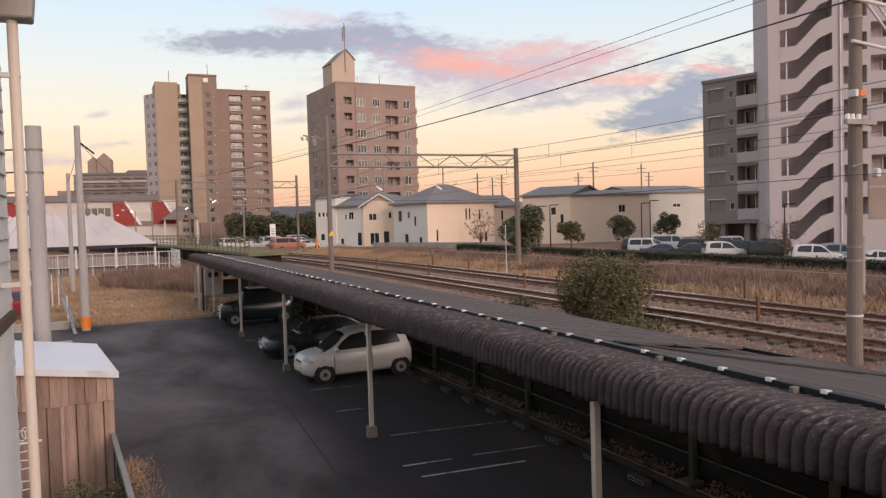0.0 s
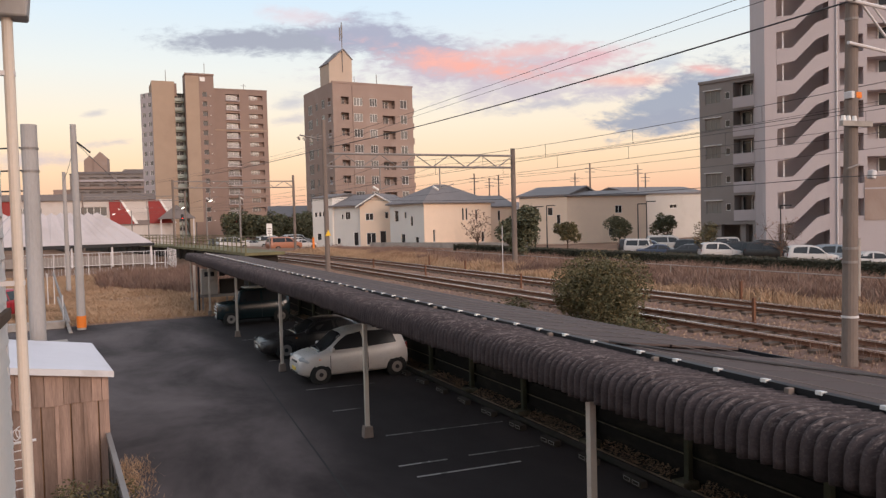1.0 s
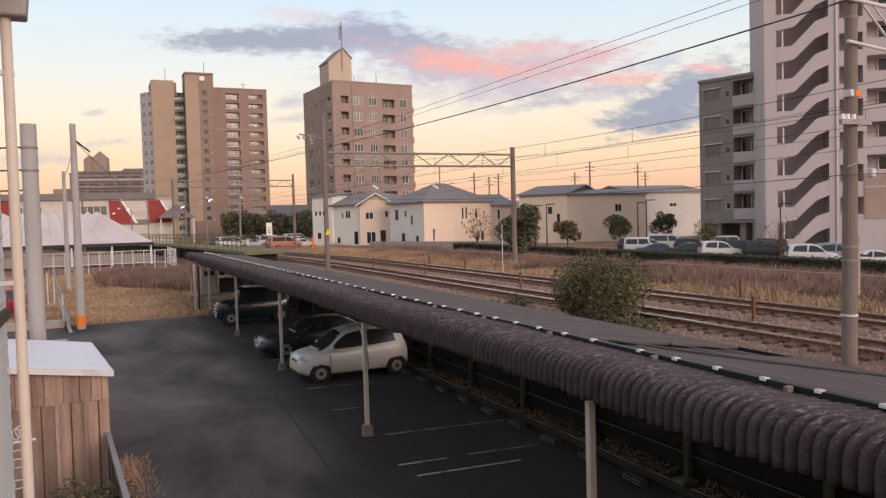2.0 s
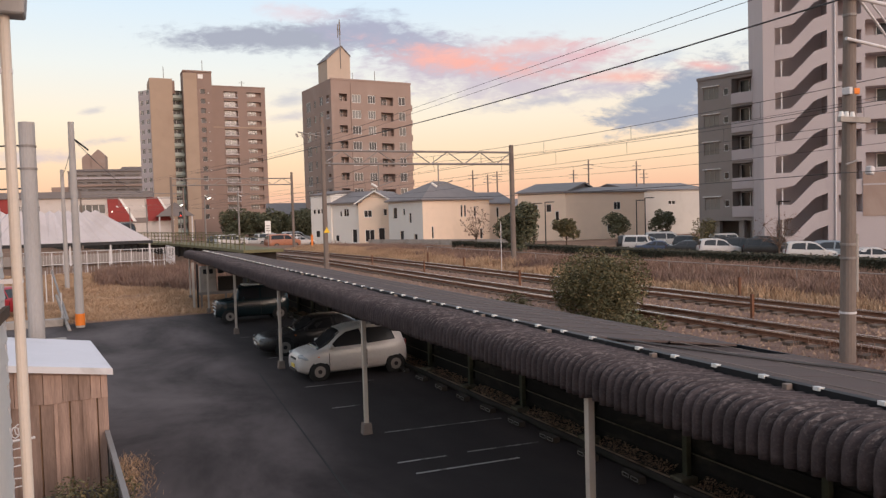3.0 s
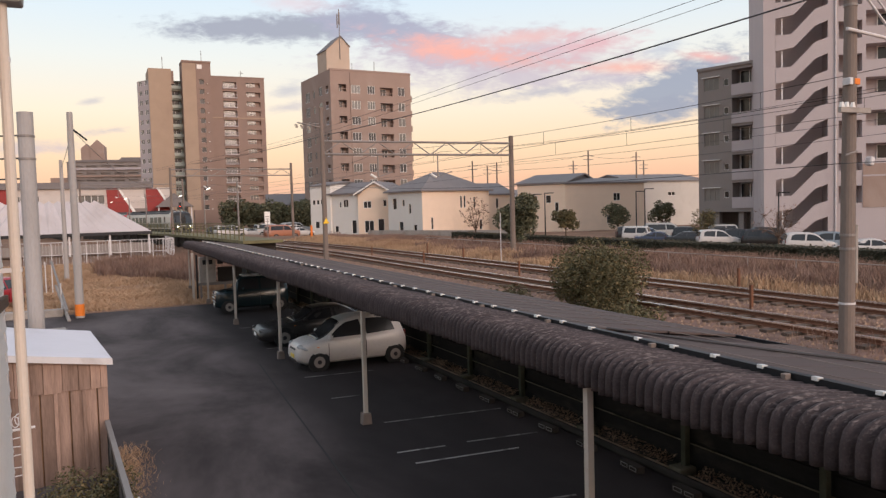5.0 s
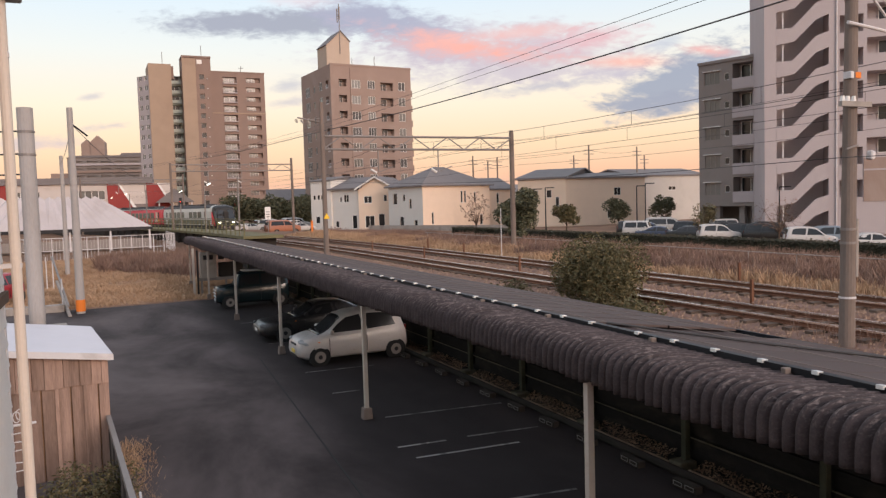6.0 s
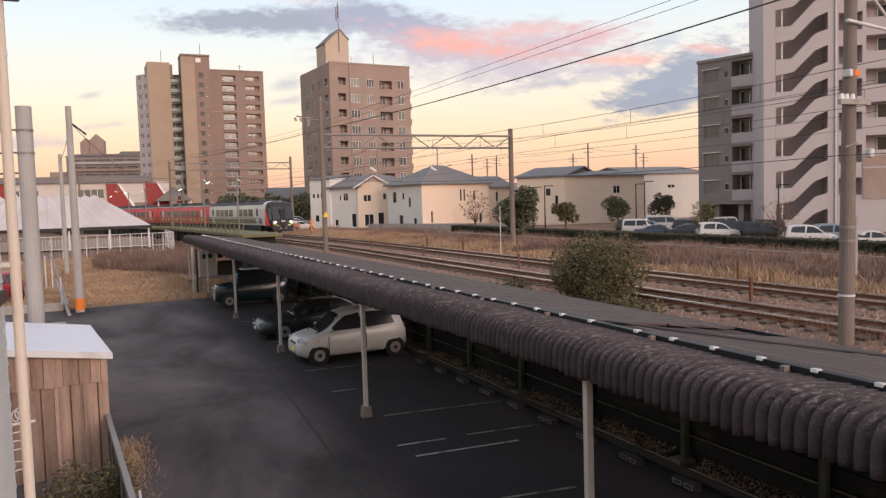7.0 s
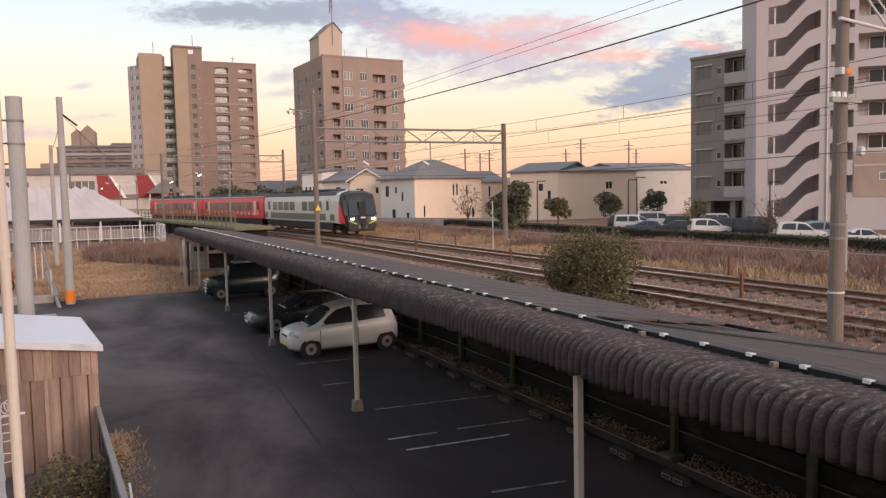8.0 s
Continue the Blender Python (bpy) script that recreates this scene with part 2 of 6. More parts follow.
M["sheet_roof"] = material("pale_sheet_metal", (0.66, 0.625, 0.655), 0.6, vary=0.12, scale=0.8, fine=6, stain_or_haze=(0.58, 0.54, 0.56), stain_scale=0.7)
M["worn_timber"] = material("worn_pale_timber", (0.33, 0.235, 0.165), 0.9, vary=0.9, scale=3, fine=20, stain_or_haze=(0.12, 0.08, 0.05), stain_scale=2.2)
M["tyre"] = material("tyre", (0.02, 0.02, 0.02), 0.85, vary=0.2)
M["glass"] = glass_material("dark_glass", (0.022, 0.022, 0.024), 0.18)
# Lighter pane colour stands in for distance haze on the towers.
M["glass_far"] = glass_material("painted_haze_glass", (0.085, 0.078, 0.075), 0.35, 0.2)
M["glass_pale"] = glass_material("curtained_glass", (0.16, 0.15, 0.14), 0.2)


# ---- building blocks ----
def box(bm, x0, x1, y0, y1, z0, z1, m=None):
    vs = [bm.verts.new(m @ Vector(c) if m else c) for c in
          ((x0, y0, z0), (x1, y0, z0), (x1, y1, z0), (x0, y1, z0), (x0, y0, z1), (x1, y0, z1), (x1, y1, z1), (x0, y1, z1))]
    for f in ((3, 2, 1, 0), (4, 5, 6, 7), (0, 1, 5, 4), (1, 2, 6, 5), (2, 3, 7, 6), (3, 0, 4, 7)):
        bm.faces.new([vs[i] for i in f])
    return bm


def rod(bm, a, b, r0, r1=None, sides=8):
    a, b = Vector(a), Vector(b)
    r1 = r0 if r1 is None else r1
    q = (b - a).to_track_quat("Z", "Y").to_matrix()
    rings = []
    for c, r in ((a, r0), (b, r1)):
        rings.append([bm.verts.new(c + q @ Vector((r * math.cos(2 * math.pi * i / sides), r * math.sin(2 * math.pi * i / sides), 0))) for i in range(sides)])
    for i in range(sides):
        j = (i + 1) % sides
        bm.faces.new((rings[0][i], rings[0][j], rings[1][j], rings[1][i]))
    bm.faces.new(rings[0][::-1])
    bm.faces.new(rings[1])
    return bm


def prism(bm, outline, axis, lo, hi, m=None):
    """An outline of 2D points, pushed along an axis (x: points are y, z; y: points are x, z; z: points are x, y)."""
    def spot(p, d):
        c = {"x": (d, p[0], p[1]), "y": (p[0], d, p[1]), "z": (p[0], p[1], d)}[axis]
        return bm.verts.new(m @ Vector(c) if m else c)
    a, b = [spot(p, lo) for p in outline], [spot(p, hi) for p in outline]
    k = len(outline)
    bm.faces.new(a[::-1])
    bm.faces.new(b)
    for i in range(k):
        bm.faces.new((a[i], a[(i + 1) % k], b[(i + 1) % k], b[i]))
    return bm


def mesh_of(name, bm, mat, bevel=0.0, smooth=False):
    bmesh.ops.recalc_face_normals(bm, faces=bm.faces)
    if bevel:
        bmesh.ops.bevel(bm, geom=list(bm.edges), offset=bevel, segments=1, affect="EDGES", clamp_overlap=True)
    me = bpy.data.meshes.new(name)
    bm.to_mesh(me)
    bm.free()
    me.materials.append(mat)
    if smooth:
        me.shade_smooth()
    return me


def part(name, bm, mat, parent=None, label="", bevel=0.0, smooth=False, m=None):
    ob = new(name, mesh_of(name, bm, mat, bevel, smooth))
    if m is not None:
        ob.matrix_basis = m
    if parent is not None:
        ob.parent = parent
    return tagged(ob, label)


def thing(name, label, category, m=None, group="", kind=""):
    ob = new(name)
    ob.empty_display_size = 0.2
    if m is not None:
        ob.matrix_basis = m
    return tagged(ob, label, category, group, kind)


def B(*a, **k):
    return box(bmesh.new(), *a, **k)


def lone(name, bm, mat, label, category, group="", kind="", **k):
    return tagged(part(name, bm, mat, **k), label, category, group, kind)


def cable(name, pts, r, label="thin black overhead wire between poles", mat="wire"):
    cu = bpy.data.curves.new(name, "CURVE")
    cu.dimensions, cu.bevel_depth, cu.bevel_resolution = "3D", r, 1
    s = cu.splines.new("POLY")
    s.points.add(len(pts) - 1)
    for q, c in zip(s.points, pts):
        q.co = (*c, 1)
    cu.materials.append(M[mat])
    ob = new(name, cu)
    return tagged(ob, label, "wire", "overhead wires")


def hang(a, b, sag, k=14):
    a, b = Vector(a), Vector(b)
    return [a.lerp(b, i / k) - Vector((0, 0, sag * 4 * (i / k) * (1 - i / k))) for i in range(k + 1)]


def soup(name, verts, faces, mat, label="", category="", kind="", parent=None, group=""):
    me = bpy.data.meshes.new(name)
    me.from_pydata(verts, [], faces)
    me.materials.append(mat)
    ob = new(name, me)
    if parent is not None:
        ob.parent = parent
    return tagged(ob, label, category, group, kind)


# ---- the lie of the land ----
CURVE_FROM, CURVE_R = 45.0, 300.0


def bend(y):
    """How far the railway has curved towards -x at y."""
    if y < CURVE_FROM:
        return 0.0
    d = min(y, 170) - CURVE_FROM
    return d * d / (2 * CURVE_R) + max(0, y - 170) * (125 / CURVE_R)


def step(a, b, v):
    t = min(1, max(0, (v - a) / (b - a)))
    return t * t * (3 - 2 * t)


RAIL_Z = 1.8


def ground_z(x, y):
    s = x + bend(y)
    low = 0.9 * step(58, 82, y) + 0.25 * noise.noise((x * 0.12, y * 0.12, 0)) * step(42, 50, y)
    if y < 41.5:
        low = -0.03
    high = 1.40 if s < 20.5 else 1.40 + 0.22 * step(20.5, 24.5, s) + 0.05 * noise.noise((x * 0.4, y * 0.4, 2))
    if s > 27:
        high = 1.62 - 0.34 * step(27, 32, s) - 0.55 * step(34, 37.5, x) * (1 - step(60, 66, y))
    return low + (high - low) * step(9.3, 10.4, s)


def make_ground():
    xs = sorted(set([-1500, -600, -200, -80, -30, -12, -6] + [round(-3 + 0.75 * i, 2) for i in range(58)] + [44, 50, 60, 80, 110, 160, 300, 700, 1500]))
    ys = sorted(set([-400, -60, -20, -8, -4] + [round(1.5 * i, 2) for i in range(0, 90)] + [140, 150, 165, 190, 230, 300, 500, 900, 1800, 3500]))
    xs += [9.3, 9.6, 10.1]
    ys += [41.4, 41.6]
    xs, ys = sorted(xs), sorted(ys)
    verts = [(x, y, ground_z(x, y)) for y in ys for x in xs]
    w = len(xs)
    faces = [(j * w + i, j * w + i + 1, (j + 1) * w + i + 1, (j + 1) * w + i) for j in range(len(ys) - 1) for i in range(w - 1)]
    soup("ground", verts, faces, M["soil"], "bare brown earth with dry winter grass", "ground", "structure")
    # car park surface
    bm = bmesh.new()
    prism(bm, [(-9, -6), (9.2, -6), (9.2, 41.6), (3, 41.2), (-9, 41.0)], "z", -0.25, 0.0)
    lone("parking_lot", bm, M["asphalt"], "dark worn asphalt car park with painted pale haze and carport shade", "pavement", kind="structure")


make_ground()
# ---- railway ----
def along(s, y):
    return s - bend(y)


def strip(bm, outline, y0, y1, pace=3.0):
    """An outline of (s, z) points swept along the railway."""
    k = max(1, int((y1 - y0) / pace))
    rings = []
    for i in range(k + 1):
        y = y0 + (y1 - y0) * i / k
        rings.append([bm.verts.new((along(s, y), y, z)) for s, z in outline])
    n = len(outline)
    for a, b in zip(rings, rings[1:]):
        for i in range(n):
            bm.faces.new((a[i], a[(i + 1) % n], b[(i + 1) % n], b[i]))
    bm.faces.new(rings[0])
    bm.faces.new(rings[-1][::-1])
    return bm


TRACKS = (15.03, 18.77)


def make_track(c):
    t = thing("railway_track", "railway track of steel rails on sleepers in brown ballast", "railway track", group="railway tracks")
    for s in (c - 0.55, c + 0.55):
        rail = part("rail", strip(bmesh.new(), [(s - 0.06, 1.66), (s + 0.06, 1.66), (s + 0.06, 1.675), (s + 0.012, 1.69), (s + 0.012, 1.765), (s - 0.012, 1.765), (s - 0.012, 1.69), (s - 0.06, 1.675)], -8, 230), M["rust"], t, "rusty steel rail")
        part("rail_head", strip(bmesh.new(), [(s - 0.042, 1.76), (s + 0.042, 1.76), (s + 0.042, 1.80), (s - 0.042, 1.80)], -8, 230), M["rail"], rail, "polished running surface")
    me = mesh_of("sleeper", B(-1.0, 1.0, -0.11, 0.11, 1.53, 1.665), M["sleeper"])
    y = 0.0
    while y < 118:
        ob = new("sleeper", me)
        ob.parent = t
        ob.location = (along(c, y), y, 0)
        ob.rotation_euler = (0, 0, math.atan(max(0, y - CURVE_FROM) / CURVE_R))
        y += 0.62
    return t


def make_railway():
    bm = strip(bmesh.new(), [(11.6, 1.35), (21.9, 1.35), (21.2, 1.5), (20.6, 1.6), (17.3, 1.6), (16.9, 1.52), (16.5, 1.6), (13.2, 1.6), (12.4, 1.47)], -8, 230)
    lone("ballast_bed", bm, M["ballast"], "bed of rusty brown crushed stone under the tracks", "ballast", kind="structure")
    for c in TRACKS:
        make_track(c)
    rng = random.Random(5)
    verts, faces = [], []
    for i in range(26000):
        y = 4 + 60 * rng.random() ** 1.5
        s = rng.uniform(11.2, 21.6)
        if any(abs(abs(s - c) - 0.55) < 0.09 for c in TRACKS):
            continue
        x, r = along(s, y), rng.uniform(0.025, 0.06)
        z = 1.60 if 12.9 < s < 20.8 else 1.47
        k = len(verts)
        a = rng.random() * 6.28
        for d in (0, 2.1, 4.2):
            verts.append((x + r * math.cos(a + d), y + r * math.sin(a + d), z - 0.01))
        verts.append((x + r * 0.3, y, z + r * 0.9))
        faces += [(k, k + 1, k + 3), (k + 1, k + 2, k + 3), (k + 2, k, k + 3)]
    soup("track_stones", verts, faces, M["pebble"], "loose brown ballast stones between the rails", "stones", "stuff")


make_railway()


# ---- carport ----
# Roof start lies unseen behind the camera, added to keep low sun out.
PORT_Y0, PORT_Y1 = -12.0, 52.0
REAR_Y0, REAR_PITCH = 4.55, 2.77


def roof_z(x):
    return 2.89 - 0.1345 * (x - 6.25)


def make_carport():
    port = thing("carport", "long open carport with a corrugated grey slate roof", "carport", pose(0, 0, 0))
    # corrugated sheet: drops at the front, bends over and runs back downhill
    prof = [(5.10, 2.575), (5.10, 2.64), (5.102, 2.76), (5.112, 2.83), (5.145, 2.90), (5.21, 2.955), (5.31, 2.985), (5.45, 2.993), (5.6, 2.977), (7.0, roof_z(7.0)), (9.25, roof_z(9.25))]
    nrm = [(-1, 0), (-1, 0), (-1, 0.05), (-0.96, 0.28), (-0.80, 0.60), (-0.52, 0.85), (-0.2, 0.98), (0.0, 1), (0.12, 1), (0.12, 1), (0.12, 1)]
    rng = random.Random(2)
    verts, faces = [], []
    per, pitch = 10, 0.1335
    count = int((PORT_Y1 - PORT_Y0) / pitch * per)
    lap = {}
    for i in range(count + 1):
        y = PORT_Y0 + i * pitch / per
        w = 0.043 * (abs(math.sin(math.pi * i / per)) ** 0.6 * 2 - 1.25)
        sheet = i // (per * 6)
        dz = lap.setdefault(sheet, rng.uniform(-0.012, 0.012))
        sag = 0.015 * math.sin(y * 0.7) + dz
        drop = lap.setdefault(("d", i // per), rng.uniform(-0.02, 0.02))
        for k, ((x, z), (nx, nz)) in enumerate(zip(prof, nrm)):
            verts.append((x + nx * w, y, z + nz * w + sag + (drop if k == 0 else 0)))
    n = len(prof)
    for i in range(count):
        for k in range(n - 1):
            faces.append((i * n + k, i * n + k + 1, (i + 1) * n + k + 1, (i + 1) * n + k))
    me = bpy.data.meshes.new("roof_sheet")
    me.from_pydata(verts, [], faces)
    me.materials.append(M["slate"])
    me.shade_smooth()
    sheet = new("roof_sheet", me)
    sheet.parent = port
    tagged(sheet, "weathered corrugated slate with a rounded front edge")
    thick = sheet.modifiers.new("thickness", "SOLIDIFY")
    thick.thickness, thick.offset = 0.008, -1
    # steel frame
    for y in (7.45, 15.85, 24.35, 32.95, 41.6, 50.2):
        post = part("post", B(-0.045, 0.045, -0.045, 0.045, 0.24, 2.66), M["post_paint"], port, "slim cream steel post with rust", bevel=0.006, m=pose(5.22, y, 0))
        part("footing", prism(bmesh.new(), [(-0.11, 0), (0.11, 0), (0.09, 0.25), (-0.09, 0.25)], "y", -0.10, 0.10), M["pole_concrete"], post, "stained concrete footing", bevel=0.01)
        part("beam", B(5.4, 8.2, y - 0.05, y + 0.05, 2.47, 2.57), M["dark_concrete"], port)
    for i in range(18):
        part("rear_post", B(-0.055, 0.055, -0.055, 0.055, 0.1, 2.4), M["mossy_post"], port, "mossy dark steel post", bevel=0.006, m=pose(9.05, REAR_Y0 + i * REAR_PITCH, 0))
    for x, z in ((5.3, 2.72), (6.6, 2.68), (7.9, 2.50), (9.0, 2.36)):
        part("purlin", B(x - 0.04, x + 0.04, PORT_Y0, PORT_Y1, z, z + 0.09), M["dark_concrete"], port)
    # solar panels on the roof, with their rail and bright clamps
    ang = math.degrees(math.atan(0.1345))
    up = 0.075
    pm = mesh_of("solar_panel", B(-0.655, 0.655, -0.325, 0.325, -0.02, 0.015), M["panel"], 0.004)
    pv = thing("solar_array", "rows of dark solar panels lying on the carport roof", "solar panels")
    joints = [1.14 + 0.665 * i for i in range(11)] + [8.79 + 0.72 * i for i in range(60)]
    for i, y0 in enumerate(joints):
        if i == 10:
            continue
        for j in range(2):
            y, x = y0 + (0.33 if i < 10 else 0.36), 6.96 + j * 1.33
            ob = new("solar_panel", pm)
            ob.parent = pv
            ob.matrix_basis = pose(x, y, roof_z(x) + up, 0, ang, 0)
    for x in (6.55, 7.62, 8.28):
        z = roof_z(x) + up + 0.016
        part("panel_seam", B(x - 0.012, x + 0.012, 1.2, 51.5, z, z + 0.006), M["pole_concrete"], pv, "thin pale frame line")
    part("front_rail", B(6.22, 6.31, 1.2, 51.8, roof_z(6.26) + 0.01, roof_z(6.26) + 0.085), M["black_metal"], pv, "black mounting rail")
    part("back_rail", B(8.98, 9.02, 1.2, 51.8, roof_z(9.0) + 0.0, roof_z(9.0) + 0.085), M["black_metal"], pv, "black mounting rail")
    cm = mesh_of("clamp", B(-0.052, 0.03, -0.036, 0.036, -0.028, 0.012), M["alu"], 0.003)
    fm = mesh_of("bracket", B(-0.04, 0.04, -0.03, 0.03, -0.04, 0.025), M["pole_concrete"], 0.004)
    for i, y in enumerate(joints):
        ob = new("clamp", cm)
        ob.parent = pv
        ob.matrix_basis = pose(6.25, y, roof_z(6.25) + 0.085, 0, ang, 0)
        if i % 3 == 0:
            ob = new("bracket", fm)
            ob.parent = pv
            ob.matrix_basis = pose(6.16, y + 0.3, roof_z(6.2) + 0.05)
    cable("roof_cable", [(6.35, 8.6, roof_z(6.35) + 0.11), (6.9, 7.7, roof_z(6.9) + 0.115), (7.7, 6.8, roof_z(7.7) + 0.115), (8.95, 5.75, roof_z(8.95) + 0.115)], 0.018, "black cable lying over the roof panels")


make_carport()


def make_back_wall():
    w = thing("retaining_wall", "low dark retaining wall of boards and posts behind the carport", "wall", kind="structure")
    part("wall_base", B(9.22, 9.5, -6, 55, -0.1, 1.3), M["shade_dark_board"], w)
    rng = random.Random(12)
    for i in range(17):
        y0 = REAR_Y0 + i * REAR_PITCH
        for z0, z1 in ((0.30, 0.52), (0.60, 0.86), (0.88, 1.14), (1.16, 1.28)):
            part("board", B(9.16, 9.22, y0 + 0.07, y0 + REAR_PITCH - 0.07, z0, z1 - 0.012), M["shade_dark_board"], w, bevel=0.006)
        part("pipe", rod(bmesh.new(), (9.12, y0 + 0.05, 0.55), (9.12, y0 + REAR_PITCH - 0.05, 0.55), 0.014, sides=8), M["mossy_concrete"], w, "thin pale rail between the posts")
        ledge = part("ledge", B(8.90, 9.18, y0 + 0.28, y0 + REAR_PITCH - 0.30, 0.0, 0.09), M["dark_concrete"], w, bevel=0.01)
        part("edging", B(8.86, 8.905, y0 + 0.24, y0 + REAR_PITCH - 0.26, 0.0, 0.10), M["worn_timber"], ledge, "worn pale brown timber edging", bevel=0.008)
        verts, faces = [], []
        for _ in range(700):
            c = Vector((rng.uniform(8.91, 9.16), y0 + rng.uniform(0.32, REAR_PITCH - 0.34), 0.0))
            c.z = 0.10 + 0.55 * max(0.0, c.x - 8.9) * (0.7 + 0.4 * rng.random())
            a = Vector((rng.gauss(0, 1), rng.gauss(0, 1), rng.gauss(0, 0.35))).normalized() * rng.uniform(0.016, 0.036)
            b = a.cross(Vector((0.2 * rng.gauss(0, 1), 0.2 * rng.gauss(0, 1), 1))).normalized() * rng.uniform(0.010, 0.02)
            k = len(verts)
            verts += [tuple(c - a), tuple(c + b), tuple(c + a), tuple(c - b)]
            faces.append((k, k + 1, k + 2, k + 3))
        soup("leaf_litter", verts, faces, M["litter"], "brown fallen leaves on the ledge", parent=ledge)
        part("pier", B(8.80, 9.16, y0 - 0.16, y0 + 0.16, 0.0, 0.17), M["mossy_concrete"], w, "mossy concrete pier at the post", bevel=0.02)
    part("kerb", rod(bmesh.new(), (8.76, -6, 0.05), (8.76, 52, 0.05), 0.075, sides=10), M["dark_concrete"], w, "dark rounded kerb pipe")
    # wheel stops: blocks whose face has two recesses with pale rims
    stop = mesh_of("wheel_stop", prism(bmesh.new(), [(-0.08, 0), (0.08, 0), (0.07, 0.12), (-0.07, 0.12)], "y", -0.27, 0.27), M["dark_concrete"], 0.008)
    rim = bmesh.new()
    for yy in (-0.13, 0.13):
        for a, b, c, d in ((-0.10, 0.10, 0.028, 0.038), (-0.10, 0.10, 0.088, 0.098), (-0.10, -0.088, 0.038, 0.088), (0.088, 0.10, 0.038, 0.088)):
            box(rim, -0.084, -0.070, yy + a, yy + b, c, d)
    rim = mesh_of("rim", rim, M["stop_rim"])
    for i in range(24):
        ob = new("wheel_stop", stop)
        ob.matrix_basis = pose(8.42, 5.25 + i * 1.372, 0, 0, 0, (-2, 3, 0, 1, -3)[i % 5])
        tagged(ob, "low concrete wheel stop with pale rimmed recesses", "wheel stop", "wheel stops")
        r = new("rim", rim)
        r.parent = ob
        tagged(r, "pale rims of two recesses")
    for x0, x1, y, turn, mat in ((5.6, 8.4, 15.74, -5, "line"), (5.1, 5.75, 13.64, -3, "line_fresh"), (5.75, 6.1, 13.60, -3, "line"), (6.58, 8.15, 13.60, -5, "line"), (5.18, 7.3, 12.90, -3.5, "line_fresh"),
                                 (5.18, 5.9, 18.45, -3, "line"), (5.6, 6.9, 10.38, -7, "line"), (5.2, 7.2, 21.2, -3, "line"), (5.2, 7.2, 26.4, -3, "line"), (5.2, 7.4, 31.8, -3, "line")):
        ob = lone("parking_line", B(0, x1 - x0, -0.03, 0.03, 0.001, 0.005), M[mat], "worn white parking bay line on asphalt", "road marking", "parking lines", "structure")
        ob.matrix_basis = pose(x0, y, 0, 0, 0, turn)


make_back_wall()
# ---- buildings ----
M["tan_wall"] = material("tan_tile", (0.37, 0.270, 0.200), 0.8, vary=0.15, scale=0.3, fine=6, stain_or_haze=(0.33, 0.238, 0.178), stain_scale=0.12)
M["brown_wall"] = material("brown_tile", (0.262, 0.182, 0.150), 0.8, vary=0.2, scale=0.3, fine=6, stain_or_haze=(0.228, 0.162, 0.136), stain_scale=0.12)
M["pink_wall"] = material("pinkish_brown_tile", (0.318, 0.228, 0.190), 0.8, vary=0.2, scale=0.3, fine=6, stain_or_haze=(0.365, 0.28, 0.24), stain_scale=0.16)
M["grey_wall"] = material("grey_brown_tile", (0.25, 0.215, 0.20), 0.8, vary=0.15, scale=0.4, fine=8, stain_or_haze=(0.22, 0.19, 0.17), stain_scale=0.2)
M["pale_wall"] = material("pale_lilac_render", (0.445, 0.388, 0.392), 0.8, vary=0.10, scale=0.4, fine=10, stain_or_haze=(0.40, 0.345, 0.35), stain_scale=0.25, stretch=(1, 1, 0.4))
M["cream_wall"] = material("cream_render", (0.76, 0.595, 0.465), 0.8, vary=0.10, scale=0.5, fine=10, stain_or_haze=(0.70, 0.55, 0.43), stain_scale=0.3)
M["white_wall"] = material("white_render", (0.68, 0.635, 0.59), 0.8, vary=0.10, scale=0.5, fine=10, stain_or_haze=(0.70, 0.65, 0.60), stain_scale=0.3)
M["grey_render"] = material("grey_white_render", (0.56, 0.52, 0.48), 0.8, vary=0.10, scale=0.5, fine=10, stain_or_haze=(0.50, 0.46, 0.42), stain_scale=0.3)
M["station_wall"] = material("station_panels", (0.56, 0.49, 0.45), 0.8, vary=0.12, scale=0.5, fine=10, stain_or_haze=(0.50, 0.43, 0.39), stain_scale=0.3)
M["turret_wall"] = material("turret_render", (0.50, 0.39, 0.31), 0.8, vary=0.12, scale=0.5, fine=10, stain_or_haze=(0.45, 0.36, 0.29), stain_scale=0.3)
# Darker copy of the wall tone: shade of recessed parts put into paint.
M["recess"] = material("shade_toned_paint", (0.22, 0.18, 0.165), 0.9, vary=0.2, scale=0.6)
M["green_wall"] = material("green_balcony_paint", (0.40, 0.43, 0.385), 0.8, vary=0.15)
M["roof_tile"] = material("dark_roof_tile", (0.19, 0.168, 0.165), 0.75, vary=0.3, scale=0.8, fine=8)
M["red_paint"] = material("dark_red_paint", (0.28, 0.045, 0.04), 0.7, vary=0.2, scale=0.5)
M["canvas"] = material("white_canvas", (0.53, 0.465, 0.455), 0.75, vary=0.1, scale=0.6, fine=3, stain_or_haze=(0.47, 0.405, 0.39), stain_scale=0.25)


